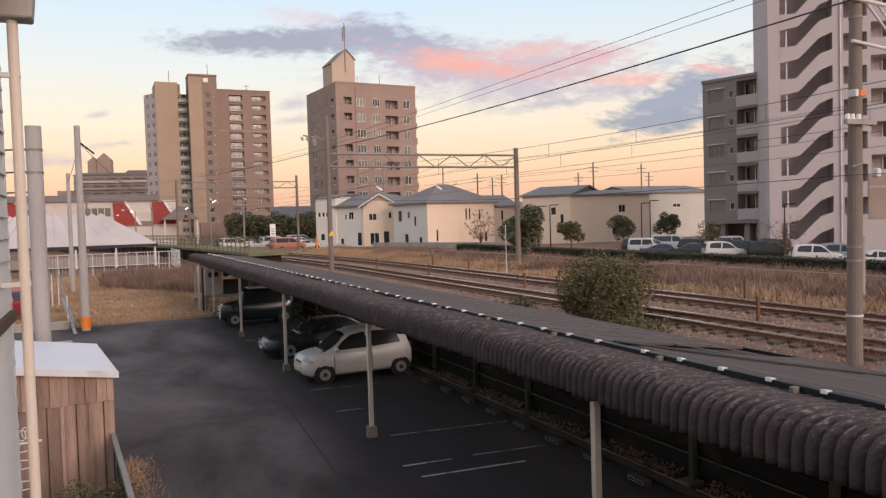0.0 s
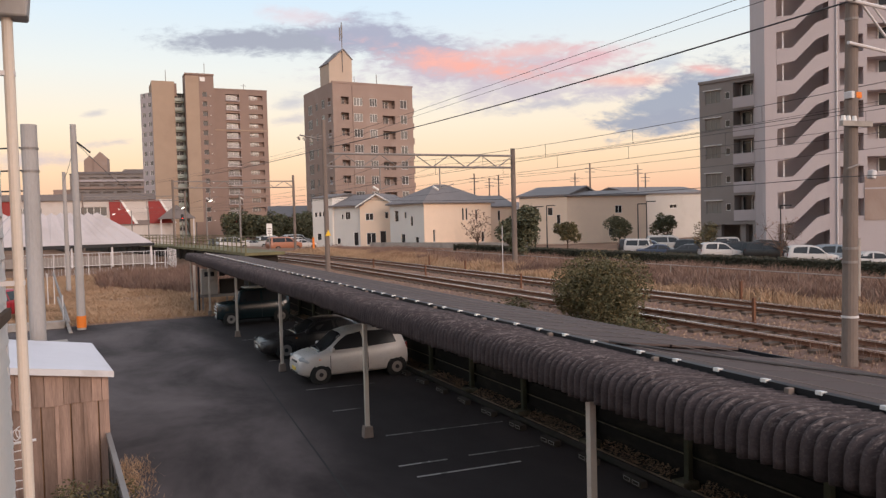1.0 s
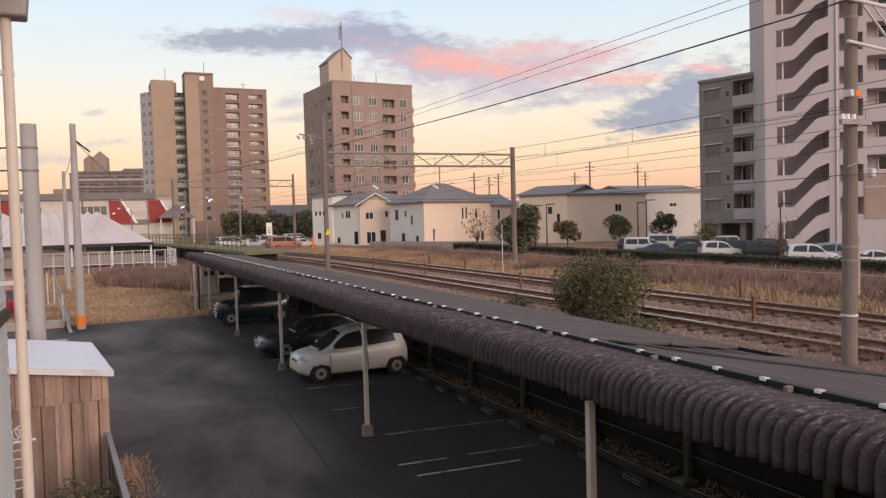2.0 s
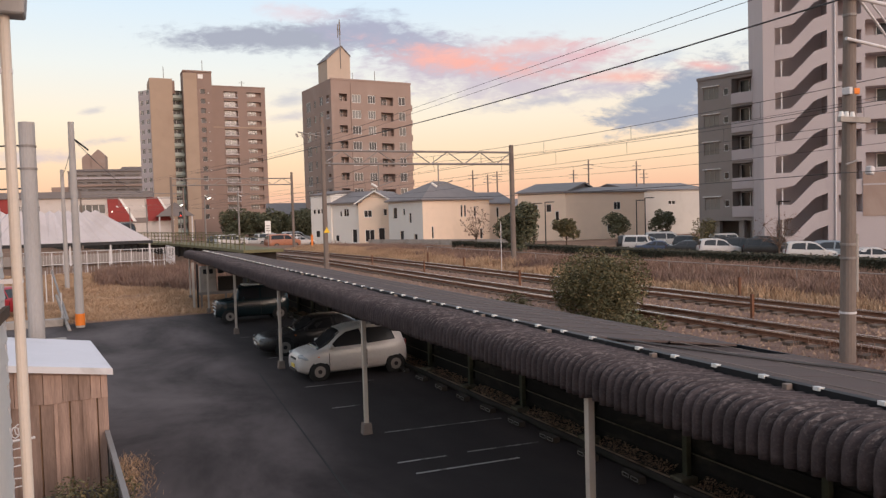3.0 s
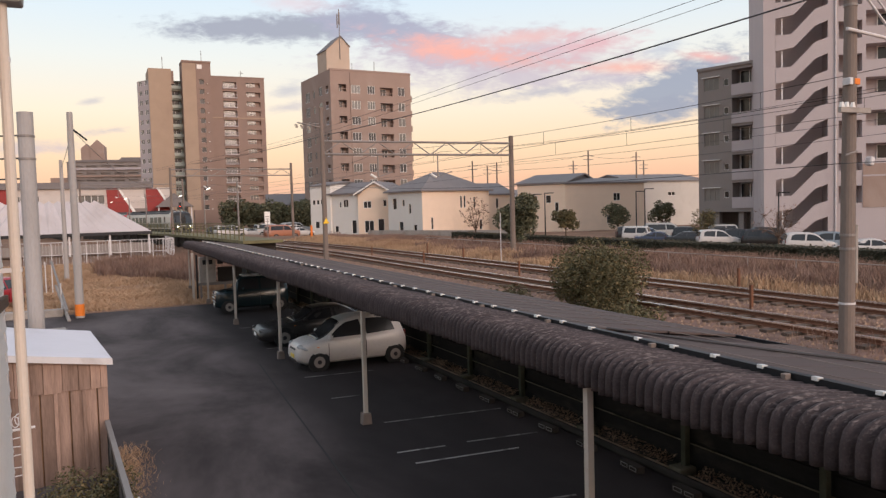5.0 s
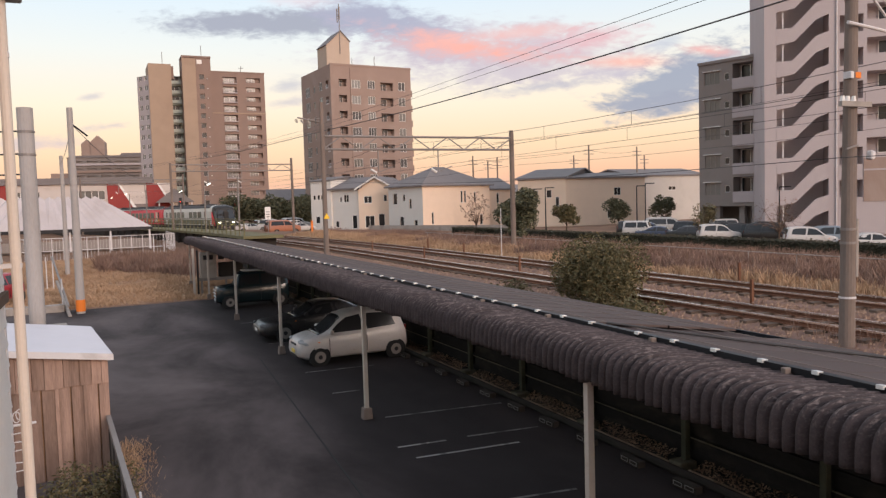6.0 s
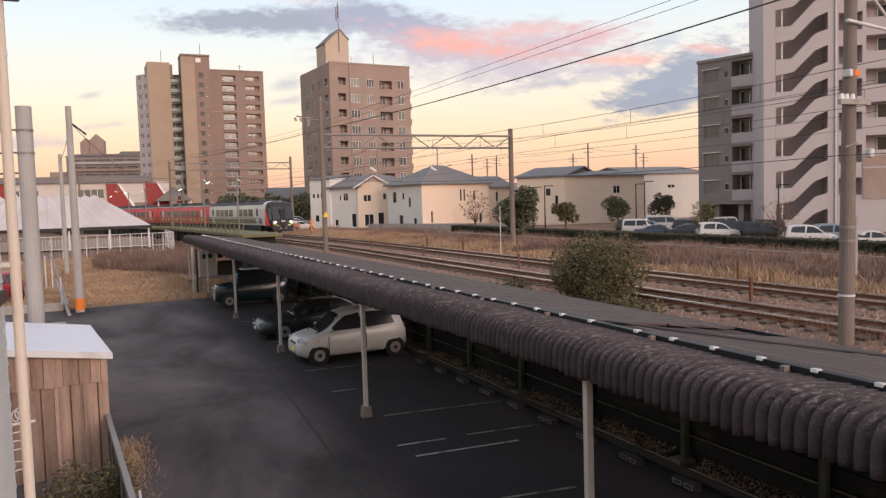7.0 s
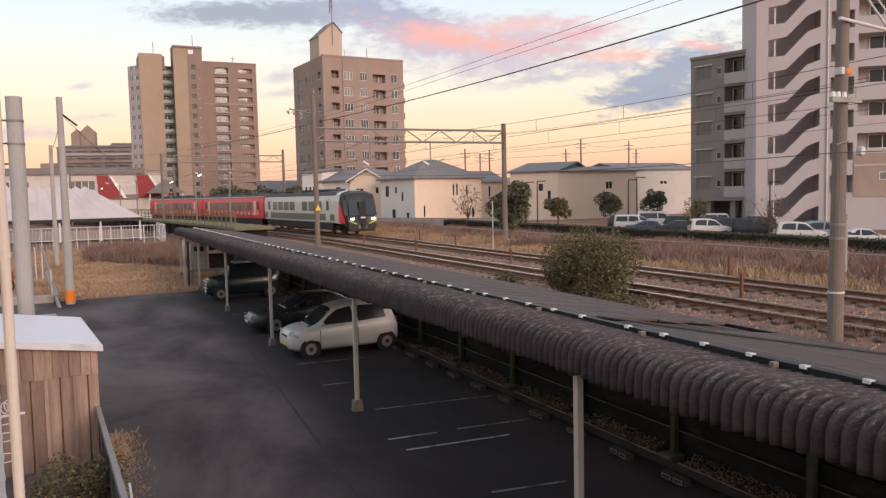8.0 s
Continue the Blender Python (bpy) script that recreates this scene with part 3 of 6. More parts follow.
def face(bm, m, width, height, holes, z0=0.0, back=True):
    """A wall face from 0 to width, in the plane y = 0 of m, facing -y, with recesses (x0, x1, z0, z1, depth) let into it."""
    xs = sorted({0.0, width, *(h[0] for h in holes), *(h[1] for h in holes)})
    zs = sorted({z0, height, *(h[2] for h in holes), *(h[3] for h in holes)})

    def quad(*c):
        bm.faces.new([bm.verts.new(m @ Vector(p)) for p in c])
    for a, b in zip(xs, xs[1:]):
        run = None
        for c, d in zip(zs, zs[1:]):
            u, v = (a + b) / 2, (c + d) / 2
            solid = not any(h[0] < u < h[1] and h[2] < v < h[3] for h in holes)
            if solid:
                quad((a, 0, c), (b, 0, c), (b, 0, d), (a, 0, d))
    for x0, x1, a, b, dep in holes:
        quad((x0, 0, a), (x0, dep, a), (x1, dep, a), (x1, 0, a))
        quad((x0, 0, b), (x1, 0, b), (x1, dep, b), (x0, dep, b))
        quad((x0, 0, a), (x0, 0, b), (x0, dep, b), (x0, dep, a))
        quad((x1, 0, a), (x1, dep, a), (x1, dep, b), (x1, 0, b))
        if back:
            quad((x0, dep, a), (x0, dep, b), (x1, dep, b), (x1, dep, a))


SHARED = {}


def window(parent, m, w, h, bars=1, glass="glass", frame_mat="white_paint", name="window"):
    """A pane in a frame that fills a recess; m lies at its lower left corner, y pointing inwards."""
    key = (round(w, 2), round(h, 2), bars, glass, frame_mat)
    if key not in SHARED:
        bm = bmesh.new()
        t = 0.05 if w < 1.2 else 0.07
        k = (w - t) / (bars + 1)
        face(bm, Matrix.Identity(4), w, h, [(k * i + t, k * (i + 1), t, h - t, 0.05) for i in range(bars + 1)], back=False)
        bmesh.ops.remove_doubles(bm, verts=bm.verts, dist=0.001)
        SHARED[key] = (mesh_of("window_frame", bm, M[frame_mat]), mesh_of("pane", B(0.02, w - 0.02, 0.02, 0.035, 0.02, h - 0.02), M[glass]))
    f, p = SHARED[key]
    ob = new(name, f)
    ob.parent, ob.matrix_basis = parent, m
    pane = new("pane", p)
    pane.parent = ob
    return ob


def block(parent, name, m, w, d, h, mat, front=(), left=(), right=(), label="", roof_lip=0.5, z0=0.0):
    """A building body with its front at y = 0, from x = 0 to w. Recesses are set into front and left."""
    bm = bmesh.new()
    face(bm, m, w, h, list(front), z0)
    face(bm, m @ pose(0, d, 0, 0, 0, -90), d, h, list(left), z0)
    face(bm, m @ pose(w, 0, 0, 0, 0, 90), d, h, list(right), z0)
    face(bm, m @ pose(w, d, 0, 0, 0, 180), w, h, [], z0)
    box(bm, 0.02, w - 0.02, 0.02, d - 0.02, h - 0.25, h - 0.1, m)
    return part(name, bm, mat, parent, label)


def lit_row(floors, base, pitch, x0, x1, sill, height, depth):
    return [(x0, x1, base + i * pitch + sill, base + i * pitch + sill + height, depth) for i in range(floors)]


def rail_part(parent, m, w, h=1.0, mat="white_metal", y=-0.02, name="balcony"):
    key = ("balcony", round(w, 2), h, mat)
    if key not in SHARED:
        bm = bmesh.new()
        box(bm, 0, w, 0, 0.06, h - 0.08, h), box(bm, 0, w, 0, 0.06, 0, 0.16)
        k = max(2, int(w / 0.45))
        for i in range(k + 1):
            box(bm, (w - 0.05) * i / k, (w - 0.05) * i / k + 0.05, 0, 0.05, 0.16, h - 0.08)
        SHARED[key] = mesh_of(name, bm, M[mat])
    ob = new(name, SHARED[key])
    ob.parent, ob.matrix_basis = parent, m @ pose(0, y, 0)
    return ob


def make_pink_tower():
    b = thing("apartment_tower", "pinkish brown tiled ten-storey apartment tower with a roof turret", "apartment building", pose(42.1, 143.2, 1.2, 0, 0, 5))
    I = Matrix.Identity(4)
    H, P, n = 30.6, 3.05, 9
    cols = [(1.7, 3.3, 1.0, 1.55, 1.3, 0), (4.3, 6.2, 0.9, 1.6, 0.12, 2), (7.7, 9.3, 0.9, 1.6, 0.12, 2), (10.5, 13.2, 0.55, 1.75, 1.3, 0), (14.4, 15.9, 0.8, 1.7, 0.12, 1)]
    lcols = [(1.2, 2.6, 0.9, 1.5, 0.8, 0), (4.5, 6.3, 0.9, 1.7, 0.12, 1), (8.5, 9.6, 0.9, 1.4, 0.12, 0), (11.6, 14.2, 0.5, 2.0, 0.12, 2)]
    front, left = [], []
    z = 0.9
    for a, c, s, h, d, _ in cols:
        front += lit_row(n, z, P, a, c, s, h, d)
    for a, c, s, h, d, _ in lcols:
        left += lit_row(n, z, P, 16.7 - c, 16.7 - a, s, h, d)
    block(b, "wall", I, 17.2, 16.7, H, M["pink_wall"], front, left, label="pinkish brown tiled wall")
    side = pose(0, 16.7, 0, 0, 0, -90)
    rng = random.Random(3)
    for i in range(n):
        for a, c, s, h, d, bars in cols:
            if d < 0.5:
                window(b, pose(a, 0.07, z + i * P + s), c - a, h, bars, "glass_pale" if rng.random() < 0.65 else "glass_far")
            else:
                rail_part(b, pose(a, 0.0, z + i * P + s), c - a, 0.75, "pink_wall")
                window(b, pose(a + 0.2, d - 0.06, z + i * P + s), (c - a) * 0.6, h - 0.1, 1, "glass_far")
        for a, c, s, h, d, bars in lcols:
            if d < 0.5:
                window(b, side @ pose(16.7 - c, 0.07, z + i * P + s), c - a, h, bars, "glass_pale" if rng.random() < 0.5 else "glass_far")
            else:
                rail_part(b, side @ pose(16.7 - c, 0, z + i * P + s), c - a, 0.8, "white_metal")
    # corner balconies stepping out on the far side
    for i in range(n):
        part("side_balcony", B(17.2, 18.5, 2.0, 7.0, z + i * P + 0.05, z + i * P + 1.25), M["pink_wall"], b)
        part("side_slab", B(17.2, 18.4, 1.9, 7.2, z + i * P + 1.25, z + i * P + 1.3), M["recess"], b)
    part("side_wing", B(17.2, 17.9, 2.2, 14, 0, H - 1.3), M["pink_wall"], b)
    part("pipe", rod(bmesh.new(), (4.05, -0.06, 0), (4.05, -0.06, H - 0.6), 0.06), M["brown_wall"], b)
    part("parapet", B(-0.08, 17.28, -0.08, 0.3, H - 0.2, H + 0.15), M["pink_wall"], b)
    # turret with a pitched top, mast and aerials
    bm = bmesh.new()
    prism(bm, [(0.2, H - 0.3), (5.0, H - 0.3), (5.0, 35.6), (3.2, 37.4), (0.2, 34.6)], "y", 2.0, 7.0)
    t = part("turret", bm, M["turret_wall"], b, "cream rooftop turret with a pitched top")
    part("turret_roof", prism(bmesh.new(), [(0.0, 34.55), (3.2, 37.55), (5.2, 35.55), (5.1, 35.45), (3.2, 37.35), (0.1, 34.45)], "y", 1.8, 7.2), M["roof_tile"], t)
    bm = bmesh.new()
    rod(bm, (3.0, 1.9, 33), (3.0, 1.9, 42.6), 0.09), rod(bm, (3.0, 1.9, 39.6), (3.0, 1.9, 42.0), 0.17)
    rod(bm, (2.6, 1.9, 39.0), (2.6, 1.9, 41.6), 0.12), rod(bm, (2.6, 1.9, 40.2), (3.0, 1.9, 40.2), 0.05)
    part("antenna_mast", bm, M["grey_metal"], b, "grey mobile antenna mast")
    part("aerial", rod(bmesh.new(), (11.6, 5, H), (11.6, 5, H + 3.0), 0.07), M["grey_metal"], b)
    part("aerial", rod(bmesh.new(), (6.7, 5, H), (6.7, 5, H + 2.4), 0.05), M["grey_metal"], b)
    part("roof_plant", B(7.4, 9.4, 3, 6, H, H + 0.45), M["white_wall"], b)


def make_brown_tower():
    b = thing("apartment_tower", "tall tan and brown tiled apartment tower with balconies", "apartment building", pose(34.4, 249.6, 1.2, 0, 0, 0))
    I = Matrix.Identity(4)
    P, n, z = 2.98, 15, 0.8
    # brown slab
    H = 46.4
    cols = [(4.0, 8.2, 0.6, 1.9, 1.2), (11.2, 15.6, 0.8, 1.6, 1.0)]
    front = []
    for a, c, s, h, d in cols:
        front += lit_row(n, z, P, a, c, s, h, d)
    block(b, "wall", I, 17.0, 14, H, M["brown_wall"], front, label="brown tiled wall")
    part("parapet", B(-0.05, 17.1, -0.1, 0.2, H - 0.05, H + 0.35), M["brown_wall"], b)
    part("band", B(-2, 17.05, -0.12, -0.005, 33.5, 33.9), M["tan_wall"], b)
    for i in range(n):
        f = z + i * P
        rail_part(b, pose(3.9, -0.5, f + 0.45), 4.4, 1.05, "pale_wall")
        part("balcony_slab", B(3.9, 8.3, -0.5, 0.0, f + 0.3, f + 0.5), M["pale_wall"], b)
        window(b, pose(4.3, 1.1, f + 0.62), 3.4, 1.8, 1, "glass_pale")
        rail_part(b, pose(11.2, 0.0, f + 0.8), 4.4, 0.65, "brown_wall")
        window(b, pose(11.4, 0.9, f + 0.85), 2.7, 1.5, 2, "glass_pale")
    # stair tower: plain tan face and a column of small openings beside it
    Hc = 50.2
    holes = lit_row(n, z + 0.2, P, 4.9, 6.3, 0.9, 1.5, 0.5)
    block(b, "stair_tower", pose(-8.2, -2.0, 0), 8.4, 8, Hc, M["brown_wall"], holes, label="stair tower with a column of small windows")
    part("tan_face", B(-8.3, -4.3, -2.35, -2.0, 0, Hc - 0.4), M["tan_wall"], b, "plain tan tiled face")
    part("crown", B(-8.35, 0.3, -2.3, 5, Hc, Hc + 0.5), M["brown_wall"], b)
    part("roof_logo", B(-3.9, -2.4, -2.09, -2.02, Hc - 1.9, Hc - 0.6), M["white_paint"], b, "plain pale emblem")
    for i in range(n):
        window(b, pose(-8.2 + 4.9, -1.55, z + 0.2 + i * P + 0.9), 1.4, 1.5, 0, "glass_far")
        part("bracket", B(-1.1, -0.8, -2.5, -2.0, z + i * P + 1.2, z + i * P + 1.4), M["white_paint"], b)
    # green balcony link
    link = lit_row(n, z, P, 0.4, 4.0, 1.2, 1.4, 1.2)
    block(b, "balcony_link", pose(-12.0, 3.0, 0), 4.2, 8, 43.8, M["green_wall"], link, label="recessed green balconies")
    for i in range(n):
        window(b, pose(-11.4, 4.1, z + i * P + 1.25), 2.6, 1.3, 1, "glass_far")
        part("green_front", B(-11.7, -8.2, 2.2, 2.4, z + i * P + 0.1, z + i * P + 1.1), M["green_wall"], b)
    # slim tan block with a glazed edge
    block(b, "slim_block", pose(-17.8, 1.0, 0), 6.6, 12, 48.4, M["tan_wall"], label="plain tan tiled block")
    part("roof_step", B(-12.4, -10.4, 2, 8, 44, 48.0), M["brown_wall"], b)
    side = pose(-20.8, 6.5, 0, 0, 0, -58)
    L = [h for f in (0.8, 3.6) for h in lit_row(n, z, P, f, f + 1.6, 0.9, 1.5, 0.15)]
    block(b, "glazed_edge", side, 6.2, 5, 44.0, M["pale_wall"], L, label="grey side wall with windows")
    for i in range(n):
        for f in (0.8, 3.6):
            window(b, side @ pose(f, 0.08, z + i * P + 0.9), 1.6, 1.5, 1, "glass_pale")
    for x, y, h0, h1 in ((-13.4, 4, 48.4, 52.5), (-2.1, 1, 50.4, 54.5), (10.4, 4, 46.4, 49.2)):
        part("aerial", rod(bmesh.new(), (x, y, h0), (x, y, h1), 0.09), M["grey_metal"], b)
    part("aerial", rod(bmesh.new(), (9.6, 4, 48.6), (11.2, 4, 48.6), 0.07), M["grey_metal"], b)


def make_right_block():
    # grey-brown wing with windows and balconies
    ang = math.degrees(math.atan2(59.1 - 65.4, 62.72 - 60.87))
    b = thing("apartment_wing", "grey-brown six-storey apartment wing with recessed balconies", "apartment building", pose(60.87, 65.4, 1.1, 0, 0, ang))
    P, n, W, H = 2.98, 5, 6.6, 17.7
    base = 2.75
    front = lit_row(n, base, P, 0.7, 2.5, 0.75, 1.35, 0.12) + lit_row(n, base, P, 3.0, 3.55, 1.05, 0.75, 0.12) + lit_row(n, base, P, 3.95, 6.6 - 0.02, 1.1, 1.55, 1.4)
    front.append((0.4, 6.0, 0.0, 2.3, 4.0))
    block(b, "wall", Matrix.Identity(4), W, 14, H, M["grey_wall"], front, label="grey-brown tiled wall", z0=-0.7)
    for i in range(n):
        f = base + i * P
        window(b, pose(0.7, 0.06, f + 0.75), 1.8, 1.35, 2, "glass_pale", "grey_metal")
        part("awning", B(0.55, 2.65, -0.22, 0.0, f + 2.15, f + 2.22), M["white_paint"], b)
        window(b, pose(3.0, 0.06, f + 1.05), 0.55, 0.75, 0, "glass")
        part("parapet", B(3.95, 6.62, -0.12, 0.0, f - 0.05, f + 1.1), M["pale_wall"], b, "pale balcony parapet")
        window(b, pose(4.2, 1.3, f + 0.9), 2.1, 1.7, 1, "glass")
    part("roof_edge", B(-0.05, W + 0.05, -0.15, 0.25, H - 0.05, H + 0.25), M["grey_wall"], b)
    for x in (1.6, 4.4):
        part("column", B(x, x + 0.6, 0.4, 1.0, 0, 2.4), M["grey_wall"], b)
    # pale tower with the open stair
    ang = -40.9
    t = thing("apartment_tower", "pale lilac-grey apartment tower with an open zigzag stair", "apartment building", pose(55.95, 52.81, 1.1, 0, 0, ang))
    P, n = 2.93, 10
    H = 31.5
    base = 0.93
    holes = [(1.78, 6.12, 0.02, H - 1.2, 2.6)]
    holes += lit_row(n, base - 1.25, P, 7.0, 8.9, 0.4 + P, 1.55, 1.6)
    for i in range(2, n):
        holes.append((9.2, 17.5, base + i * P + 0.1, base + i * P + 1.5, 1.6))
    holes += [(10.9, 11.3, 6.6 - 3.4, 7.1 - 3.4, 0.15)]
    block(t, "wall", pose(0.75, 0, 0), 18.25, 13, H, M["pale_wall"], [(h[0] - 0.75, h[1] - 0.75, *h[2:]) for h in holes], label="pale render wall", z0=-0.7)
    for i in range(0, n):
        o = base + i * P
        sh = -0.2
        pts = [(1.97, 0.0), (3.3, 0.0), (5.25, 2.05), (6.33, 2.4), (6.33, 0.98), (5.25, 0.55), (3.5, -1.22), (1.97, -1.45)]
        if i == 0:
            pts = [(2.6, 0.0), (3.3, 0.0), (5.25, 2.05), (6.33, 2.4), (6.33, 0.98), (5.25, 0.55), (4.4, -0.2), (3.2, -1.2)]
        part("stair_parapet", prism(bmesh.new(), [(x + sh, z + o - 0.05) for x, z in pts], "y", -0.02, 0.2), M["pale_wall"], t)
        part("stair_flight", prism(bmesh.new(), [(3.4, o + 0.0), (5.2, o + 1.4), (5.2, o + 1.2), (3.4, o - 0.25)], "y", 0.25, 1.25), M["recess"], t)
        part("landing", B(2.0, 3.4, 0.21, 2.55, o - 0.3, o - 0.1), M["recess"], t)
        part("post", B(2.3, 2.42, 0.3, 0.42, o - 0.1, o + 1.5), M["white_metal"], t)
    part("brown_band", B(8.95, 19.02, -0.06, 0.0, 2.6, base + 2 * P - 0.3), M["pink_wall"], t, "tan tiled lower storeys")
    part("floor_line", B(8.95, 19.03, -0.09, -0.06, 5.35, 5.5), M["pale_wall"], t)
    for i in range(2, n):
        window(t, pose(10.4, 1.5, base + i * P + 0.15), 2.4, 1.3, 1, "glass")
        window(t, pose(13.6, 1.5, base + i * P + 0.15), 2.4, 1.3, 1, "glass")
    window(t, pose(11.0, -0.12, 4.1), 0.7, 0.7, 0, "glass_pale")
    part("drain_pipe", rod(bmesh.new(), (6.75, -0.08, 0), (6.75, -0.08, H), 0.06), M["white_metal"], t)


def gable_house(x, y, rz, w, d, eave, ridge, wall, label, windows=(), side_windows=(), axis="x", hip=False, over=0.45, side=None):
    h = thing("house", label, "house", pose(x, y, 1.2, 0, 0, rz), "houses beyond the railway")
    holes = [(a, a + c, z, z + e, 0.1) for a, z, c, e in windows]
    sides = [(d - a - c, d - a, z, z + e, 0.1) for a, z, c, e in side_windows]
    block(h, "wall", Matrix.Identity(4), w, d, eave, M[wall], holes, sides)
    if side:
        bm = bmesh.new()
        face(bm, pose(-0.02, d, 0, 0, 0, -90), d, eave - 0.02, sides, back=False)
        part("side_wall", bm, M[side], h, "white rendered side wall")
    for a, z, c, e in windows:
        window(h, pose(a, 0.05, z), c, e, 1 if c > 0.9 else 0, "glass")
    for a, z, c, e in side_windows:
        window(h, pose(0, d, 0, 0, 0, -90) @ pose(d - a - c, 0.05, z), c, e, 1 if c > 0.9 else 0, "glass")
    bm = bmesh.new()
    o = over
    if hip:
        k = 0.36
        lo = [(-o, -o, eave - 0.12), (w + o, -o, eave - 0.12), (w + o, d + o, eave - 0.12), (-o, d + o, eave - 0.12)]
        top = [(w * 0.42, d / 2, ridge), (w * 0.58, d / 2, ridge)]
        up = [(p[0], p[1], p[2] + 0.16) for p in lo]
        V = [bm.verts.new(c) for c in lo + up + top]
        for f in ((3, 2, 1, 0), (0, 1, 5, 4), (1, 2, 6, 5), (2, 3, 7, 6), (3, 0, 4, 7), (4, 5, 9, 8), (6, 7, 8, 9), (5, 6, 9), (7, 4, 8)):
            bm.faces.new([V[i] for i in f])
    elif axis == "x":
        prism(bm, [(-o, eave - 0.2), (d / 2, ridge), (d + o, eave - 0.2), (d + o, eave), (d / 2, ridge + 0.2), (-o, eave)], "x", -o, w + o)
        prism(bm, [(0, eave - 0.02), (d, eave - 0.02), (d / 2, ridge)], "x", 0.05, w - 0.05)
    else:
        prism(bm, [(-o, eave - 0.2), (w / 2, ridge), (w + o, eave - 0.2), (w + o, eave), (w / 2, ridge + 0.2), (-o, eave)], "y", -o, d + o)
    part("roof", bm, M["roof_tile"], h, "dark tiled roof")
    if not hip and axis == "y":
        part("gable", prism(bmesh.new(), [(0.02, eave - 0.02), (w - 0.02, eave - 0.02), (w / 2, ridge - 0.02)], "y", 0.0, d), M[wall], h)
        part("bargeboard", prism(bmesh.new(), [(-o, eave - 0.22), (w / 2, ridge - 0.02), (w + o, eave - 0.22), (w + o, eave - 0.02), (w / 2, ridge + 0.18), (-o, eave - 0.02)], "y", -o - 0.06, -o - 0.003), M["white_paint"], h)
    return h


def make_houses():
    # white flat house, gabled house, hipped house, long cream row
    gable_house(28.6, 109.5, -57, 3.8, 8, 7.2, 7.6, "white_wall", "white rendered house with small upper windows", [(0.4, 4.4, 0.5, 0.7), (1.2, 4.4, 0.5, 0.7), (1.9, 4.4, 0.5, 0.7), (0.8, 1.0, 0.8, 1.0)], over=0.1)
    h = gable_house(30.6, 107.0, -63, 6.2, 8.5, 5.9, 7.3, "white_wall", "white rendered house with a dark gabled roof", [(2.2, 3.9, 0.4, 0.8), (3.0, 3.9, 1.0, 1.1), (1.2, 0.4, 0.7, 0.9), (4.6, 0.2, 0.9, 1.9)])
    gable_house(33.2, 101.5, -40, 5.2, 7, 5.7, 7.2, "cream_wall", "cream rendered house with a white-edged gable", [(0.8, 3.7, 1.2, 1.0), (3.7, 3.9, 0.5, 0.9), (0.9, 0.3, 1.4, 1.7), (2.9, 0.2, 0.9, 2.0)], axis="y")
    gable_house(37.75, 89.4, 14, 11.4, 7.6, 5.75, 8.3, "cream_wall", "cream and white two-storey house with a hipped dark roof",
                [(1.4, 0.7, 0.35, 1.6), (6.3, 3.4, 0.35, 1.6), (6.9, 3.4, 0.35, 1.6), (8.6, 3.4, 0.35, 1.4), (9.6, 0.4, 0.5, 1.4)],
                [(1.2, 0.3, 0.7, 1.1), (2.4, 2.8, 0.5, 1.3), (3.8, 3.8, 0.5, 0.9), (5.6, 3.4, 0.9, 1.5), (4.2, 0.3, 0.9, 1.5)], hip=True, side="white_wall")
    gable_house(46.2, 92.6, 0, 6.5, 9, 5.2, 6.6, "cream_wall", "cream rendered house with a low dark roof", [(1.0, 3.2, 1.8, 1.2), (3.9, 3.2, 0.4, 1.4)], over=0.3)
    b = gable_house(49.6, 85.8, -52, 6.4, 15, 6.3, 7.4, "cream_wall", "long pale two-storey house with a shallow roof",
                    [(1.0, 3.5, 1.7, 1.2), (3.8, 3.7, 0.7, 1.0), (5.0, 2.6, 0.5, 1.2)], axis="x", over=0.3)
    gable_house(53.6, 80.8, -5, 11.5, 11, 6.2, 6.7, "cream_wall", "long cream two-storey house with a shallow roof", [(6.9, 3.8, 1.0, 1.0), (5.9, 0.9, 0.9, 1.1)], axis="x", over=0.25)
    gable_house(64.5, 86.0, -3, 15, 10, 6.5, 6.8, "grey_render", "white two-storey house with a flat grey roof", [(0.5, 3.4, 0.6, 1.4), (2.6, 3.7, 0.5, 1.2), (4.6, 2.9, 0.5, 0.4), (9.4, 4.3, 1.3, 0.6)], over=0.2)
    gable_house(81, 104, 0, 16, 10, 7.4, 8.2, "grey_render", "grey flat-roofed building with antennas behind the houses", [(2, 5, 3, 1), (8, 5, 3, 1)], over=0.2)
    gable_house(36.5, 178, -10, 9, 9, 5.2, 7.6, "white_wall", "distant house with a dark gabled roof", [(1, 3, 1.4, 1), (4.5, 3, 1.4, 1)])
    gable_house(47.5, 172, -10, 9, 9, 5.2, 7.4, "cream_wall", "distant house with a dark gabled roof", [(1, 3, 1.4, 1)])
    for x, y, w, e in ((98, 190, 22, 6), (130, 220, 30, 6.5), (170, 240, 26, 6), (70, 230, 24, 6.2), (210, 270, 40, 7)):
        gable_house(x, y, 4, w, 12, e, e + 2, "grey_render", "distant low house against the horizon", [(2, 3.4, 1.5, 1), (8, 3.4, 1.5, 1)])


